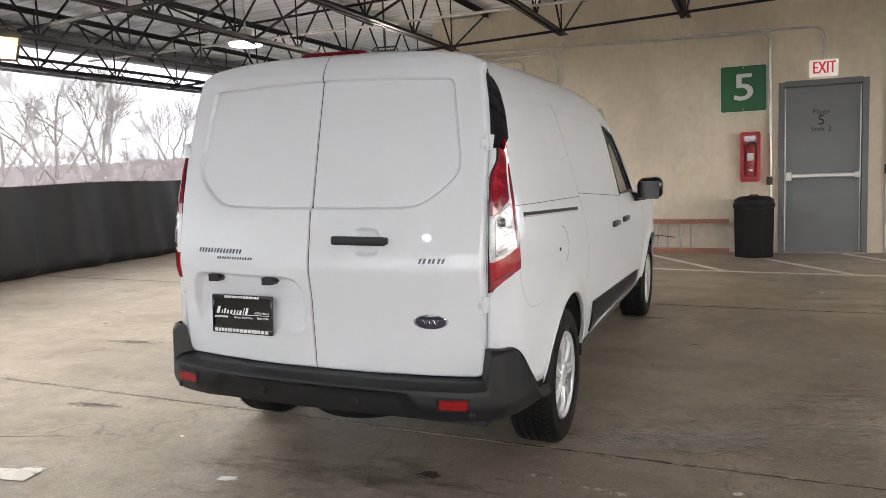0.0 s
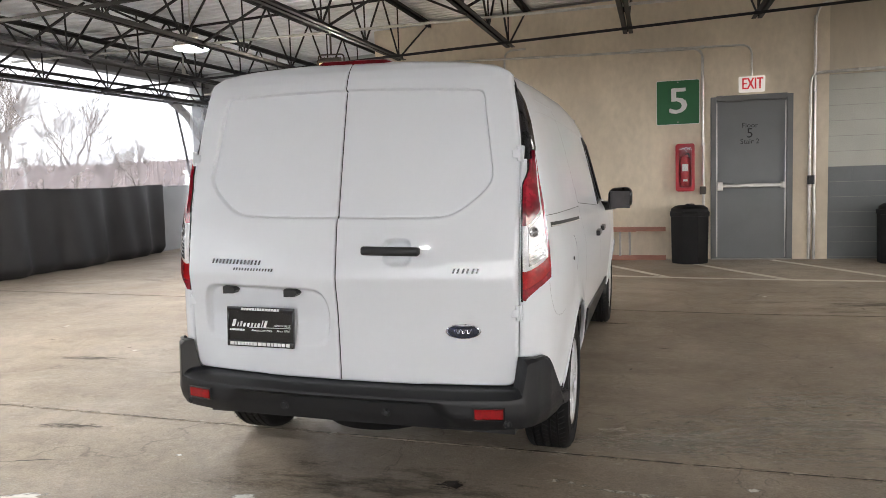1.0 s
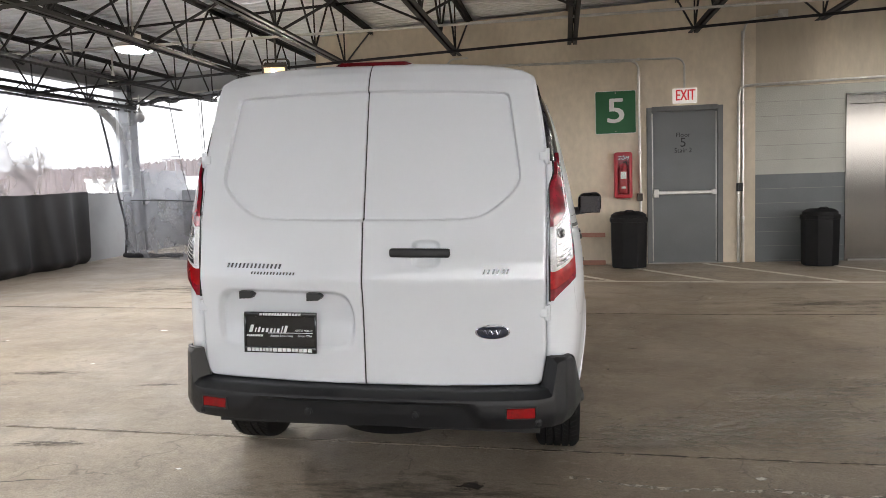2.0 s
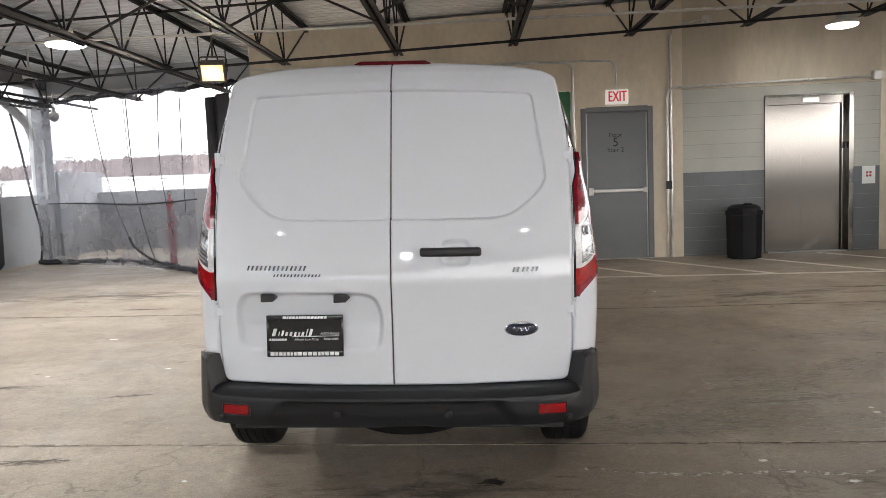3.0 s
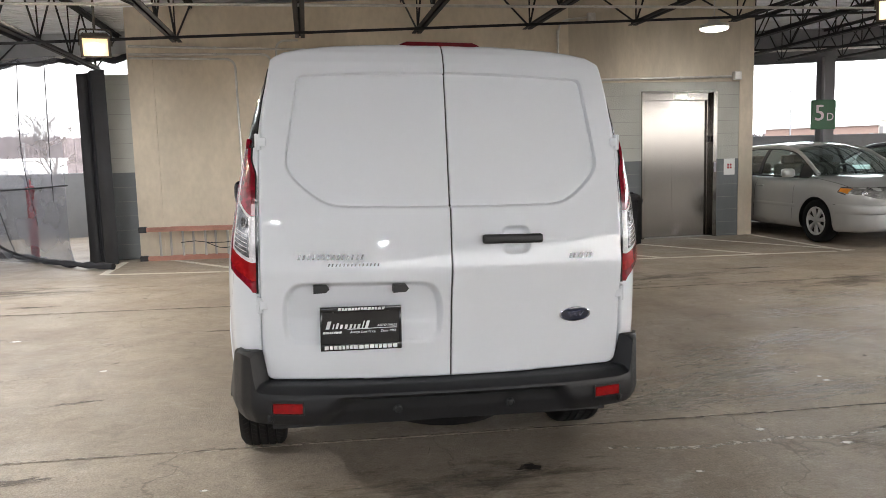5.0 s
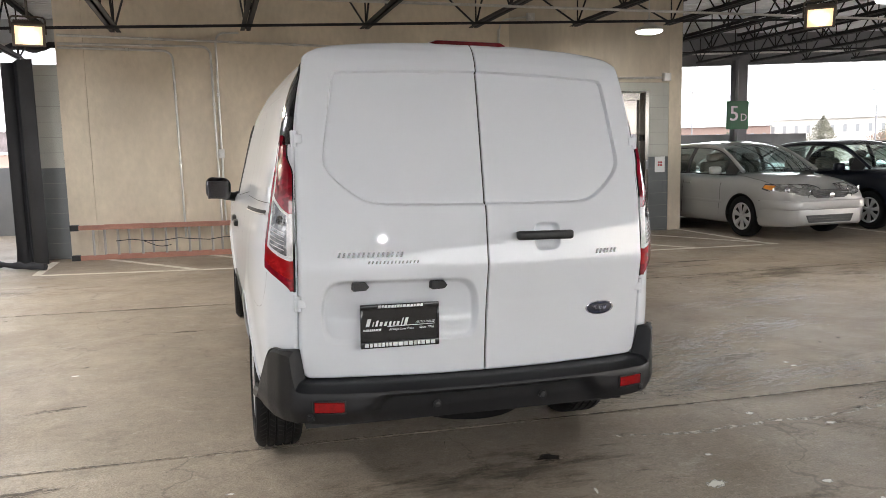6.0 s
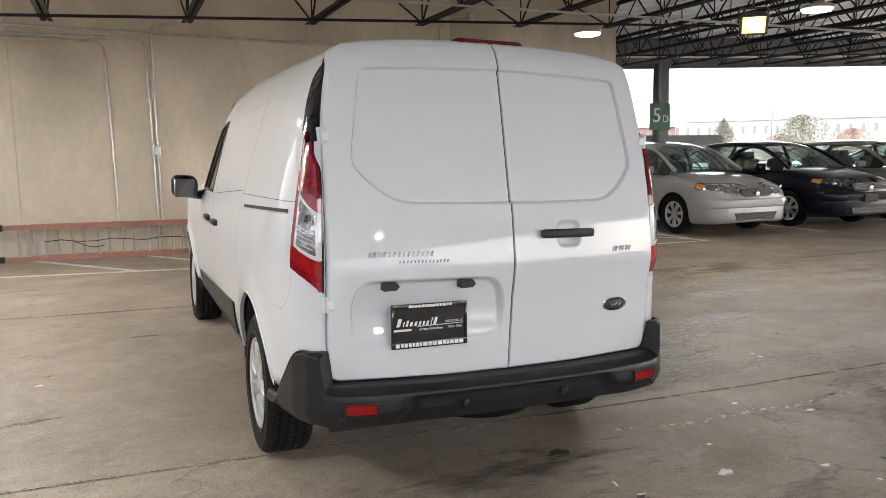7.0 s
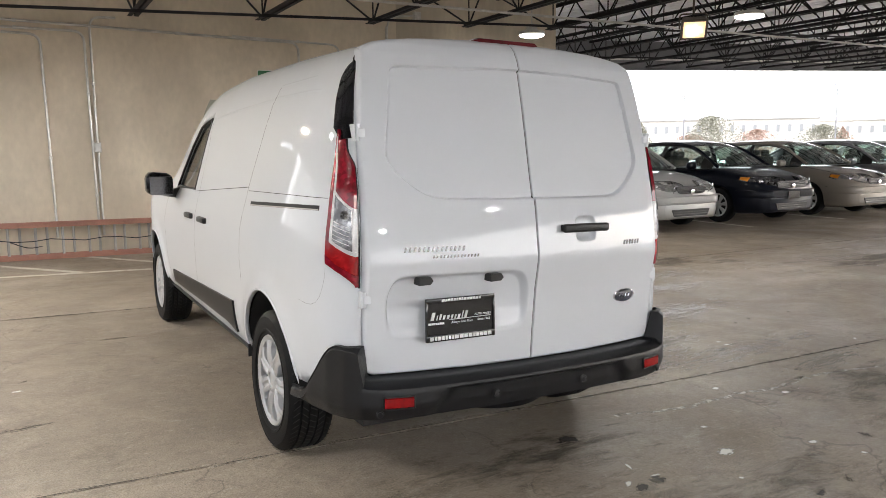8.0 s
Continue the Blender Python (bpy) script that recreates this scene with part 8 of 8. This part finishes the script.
def clump_tree(x, y, height, spread, material, label, seed, broad=False):
    """A far leafy tree: trunk and a crown of many small leaf cards."""
    rnd = random.Random(seed)
    t = thing("leafy_tree", label, "tree", pose(x, y, -15))
    bm = bmesh.new()
    tube(bm, [(0, 0, 0), (0, 0, height * 0.55)], [0.35, 0.2], 6)
    part("trunk", bm, M["bark"], t)
    bm = bmesh.new()
    for k in range(11000):
        a, u = rnd.uniform(0, 6.28), rnd.random() ** 0.7
        zz = rnd.random()
        rad = spread * u * math.sin(math.pi * min(1, 0.15 + zz * 0.85)) * (0.8 + 0.3 * math.sin(3 * a + seed))
        if broad:
            rad = spread * u * math.sqrt(max(0.0, 1 - (2 * zz - 1) ** 2)) * (0.8 + 0.25 * math.sin(3 * a + seed + 5 * zz))
        c = Vector((rad * math.cos(a), rad * math.sin(a), height * (0.35 + 0.65 * zz)))
        q = Euler((rnd.uniform(0, 6), rnd.uniform(0, 6), rnd.uniform(0, 6))).to_matrix()
        s = rnd.uniform(0.06, 0.14)
        bm.faces.new([bm.verts.new(c + q @ Vector(p) * s) for p in ((-1, -0.5, 0), (1, -0.5, 0.2), (0.6, 0.7, 0), (-0.7, 0.6, -0.2))])
    part("crown", bm, material, t)


clump_tree(88, 92, 21.0, 4.5, M["leaf"], "far green leafy tree among buildings", 1)
clump_tree(95, 87, 18.3, 6.0, M["leaf_red"], "far rust-leaved autumn tree among buildings", 2, True)
clump_tree(88, 77, 20.8, 6.0, M["leaf"], "far broad green tree among buildings", 6, True)
clump_tree(112, 88, 19.2, 7.0, M["leaf_red"], "far rust-leaved autumn tree among buildings", 7, True)
clump_tree(104, 70, 19.4, 6.0, M["leaf"], "far broad green tree among buildings", 8, True)
clump_tree(80, 104, 19.0, 3.5, M["leaf"], "far green leafy tree among buildings", 3)
clump_tree(124, 80, 19.5, 4.0, M["leaf_red"], "far rust-leaved autumn tree among buildings", 4)


def pole(x, y, top, arm=0.0):
    p = thing("light_pole", "thin grey light pole far off", "pole", pose(x, y, -15), "light poles")
    bm = bmesh.new()
    tube(bm, [(0, 0, 0), (0, 0, top + 15)], [0.14, 0.08], 6)
    part("mast", bm, M["steel_grey"], p)
    bm = bmesh.new()
    box(bm, -0.6 - arm, 0.6 + arm, -0.1, 0.1, top + 14.8, top + 15.0)
    part("arm", bm, M["steel_grey"], p)


for px, py, pt in ((-60, 60, 6), (-45, 80, 5), (-30, 85, 5.5), (-18, 110, 7), (75, 70, 8), (60, 85, 9), (95, 62, 9.5), (110, 60, 7), (-52, 95, 6)):
    pole(px, py, pt)


# ---- stains and wear on the slab, with painted shade and glare ----
def floor_stain(x, y, rx, ry, turn, material, label):
    bm = bmesh.new()
    grid_surface(bm, [[(u, v, 0.0) for u in np.linspace(-1.1, 1.1, 3)] for v in np.linspace(-1.1, 1.1, 3)])
    floor_stain.n += 1
    slope = Matrix.Rotation(-0.012 if x > 2 else 0.012, 4, "Y") if x < 2 else Matrix.Identity(4)
    at = Matrix.Translation((x, y, ground_z(x, y) + 0.003 + 0.00035 * (floor_stain.n % 9))) @ slope @ Matrix.Rotation(0.006, 4, "X") @ Matrix.Rotation(radians(turn), 4, "Z") @ Matrix.Diagonal((rx, ry, 1, 1))
    return lump("floor_stain", bm, material, label, "floor marking", at, kind="structure")


floor_stain.n = 0
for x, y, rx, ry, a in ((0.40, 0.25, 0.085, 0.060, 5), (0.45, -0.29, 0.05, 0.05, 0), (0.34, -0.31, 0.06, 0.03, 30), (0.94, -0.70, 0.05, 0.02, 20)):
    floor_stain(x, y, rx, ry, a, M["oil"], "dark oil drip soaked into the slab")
for x, y, rx, ry, a in ((0.94, -0.22, 0.055, 0.035, 20), (1.40, -0.34, 0.03, 0.02, 0), (1.94, 0.21, 0.035, 0.02, 10), (0.31, -0.26, 0.03, 0.015, 40), (0.47, -0.25, 0.03, 0.012, 0), (-0.44, -0.06, 0.06, 0.03, 15),
                        (-1.4, -0.28, 0.10, 0.05, 25), (-2.8, 3.4, 0.05, 0.03, 0), (-1.9, 2.35, 0.03, 0.02, 0), (2.5, 1.1, 0.03, 0.02, 0), (1.1, 0.05, 0.02, 0.015, 0), (-1.0, 0.3, 0.02, 0.012, 0)):
    floor_stain(x, y, rx * 1.35, ry * 1.35, a, M["chip"], "small white chip or paint spot on the slab")
# smoother patches, paled to stand in for daylight glare
for x, y, rx, ry, a in ((1.75, 1.25, 0.75, 0.35, 15), (2.2, 1.8, 0.8, 0.30, 10), (3.1, 2.1, 0.7, 0.25, 5), (2.5, 0.95, 0.9, 0.20, 5), (1.3, 0.95, 0.5, 0.18, 0), (3.6, 2.9, 0.9, 0.25, 0), (-0.5, -0.9, 0.6, 0.3, 20), (4.2, 3.4, 0.8, 0.3, 8)):
    floor_stain(x, y, rx, ry, a, M["sheen"], "smooth patch of slab with pale painted glare")
# stronger painted glare near the van
for x, y, rx, ry, a in ((1.50, 1.02, 0.50, 0.17, 8), (1.25, 0.86, 0.32, 0.10, 0), (2.75, 0.50, 0.50, 0.12, 6), (2.1, 1.35, 0.55, 0.14, 10), (0.36, -0.33, 0.10, 0.05, 30)):
    floor_stain(x, y, rx, ry, a, M["sheen_strong"], "pale patch on the slab, strong painted glare")
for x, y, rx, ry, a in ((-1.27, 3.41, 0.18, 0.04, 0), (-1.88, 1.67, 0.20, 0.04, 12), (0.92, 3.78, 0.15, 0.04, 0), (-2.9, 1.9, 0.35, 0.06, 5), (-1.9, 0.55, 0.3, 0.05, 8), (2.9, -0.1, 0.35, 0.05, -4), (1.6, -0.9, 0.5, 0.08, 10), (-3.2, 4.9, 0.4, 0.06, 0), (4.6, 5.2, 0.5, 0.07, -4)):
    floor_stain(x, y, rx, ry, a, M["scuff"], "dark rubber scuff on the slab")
# first patch paints the van's soft rear shade; the rest are dark slab patches
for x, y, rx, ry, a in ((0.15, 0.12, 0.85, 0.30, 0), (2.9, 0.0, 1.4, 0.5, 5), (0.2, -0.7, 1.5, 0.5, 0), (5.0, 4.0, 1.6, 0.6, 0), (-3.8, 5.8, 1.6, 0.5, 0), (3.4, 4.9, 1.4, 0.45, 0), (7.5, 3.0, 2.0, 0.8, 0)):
    floor_stain(x, y, rx, ry, a, M["damp_and_shade"], "large dark patch on the slab, old staining and painted shade")


def floor_crack(pts, w, material, label, seed, wob=0.02):
    """A narrow wandering line on the slab."""
    rnd = random.Random(seed)
    pd = dense(pts, 0.05)
    ra, rb = [], []
    oy = 0.0
    for x, y in pd:
        oy = oy * 0.7 + rnd.gauss(0, wob) * 0.6
        ww = w * rnd.uniform(0.3, 1.5)
        ra.append((x, y + oy - ww / 2, ground_z(x, y) + 0.0035))
        rb.append((x, y + oy + ww / 2, ground_z(x, y) + 0.0035))
    bm = bmesh.new()
    grid_surface(bm, [ra, rb])
    return lump("floor_crack", bm, material, label, "floor marking", kind="structure")


for seed, w in ((3, 0.016), (13, 0.030)):
    floor_crack([(0.82, 0.39), (1.05, 0.33), (1.25, 0.30), (1.65, 0.34), (1.94, 0.30), (2.4, 0.33), (2.9, 0.25), (3.6, 0.31), (4.4, 0.30)], w, M["crust"], "white mineral crust along a crack", seed, 0.012)
# worn filler and chipped edges of the saw joints
for y0, xa, xb, dark in ((0.72, X_LEFT, 0.3, 0.006), (0.72, 0.3, 14.0, 0.012), (4.42, X_LEFT, 16.0, 0.018)):
    run = [(xa, y0 - 0.03 * (xa - 0.5)), (xb, y0 - 0.03 * (xb - 0.5))]
    floor_crack(run, dark, M["joint_dark"], "dark worn filler of a saw joint", 21, 0.003)
    for side, seed in ((-1, 22), (1, 23)):
        floor_crack([(x, y + side * 0.016) for x, y in run], 0.016, M["joint_pale"], "pale chipped edge of a saw joint", seed, 0.005)
floor_crack([(-0.02, 0.50), (0.0, 0.58)], 0.008, M["seam"], "thin dark crack in the slab", 4, 0.004)
floor_crack([(-2.6, -0.15), (-1.9, 0.02), (-1.5, 0.12)], 0.008, M["tyre_mark"], "thin dark crack in the slab", 5, 0.01)
floor_strip("painted_mark", -1.60, -0.36, -1.31, -0.32, 0.11, M["line"], "worn white painted mark on the slab", 0.005, 3)
rnd = random.Random(77)
for k in range(70):
    sx, sy = rnd.uniform(-4.2, 4.2), rnd.uniform(-0.9, 5.5)
    if -1.0 < sx < 1.0 and sy > -0.1:
        continue
    floor_stain(sx, sy, rnd.uniform(0.02, 0.05), rnd.uniform(0.012, 0.028), rnd.uniform(0, 90), M["scuff"] if k % 5 else M["chip"], "small dark spot on the slab" if k % 5 else "small white chip or paint spot on the slab")
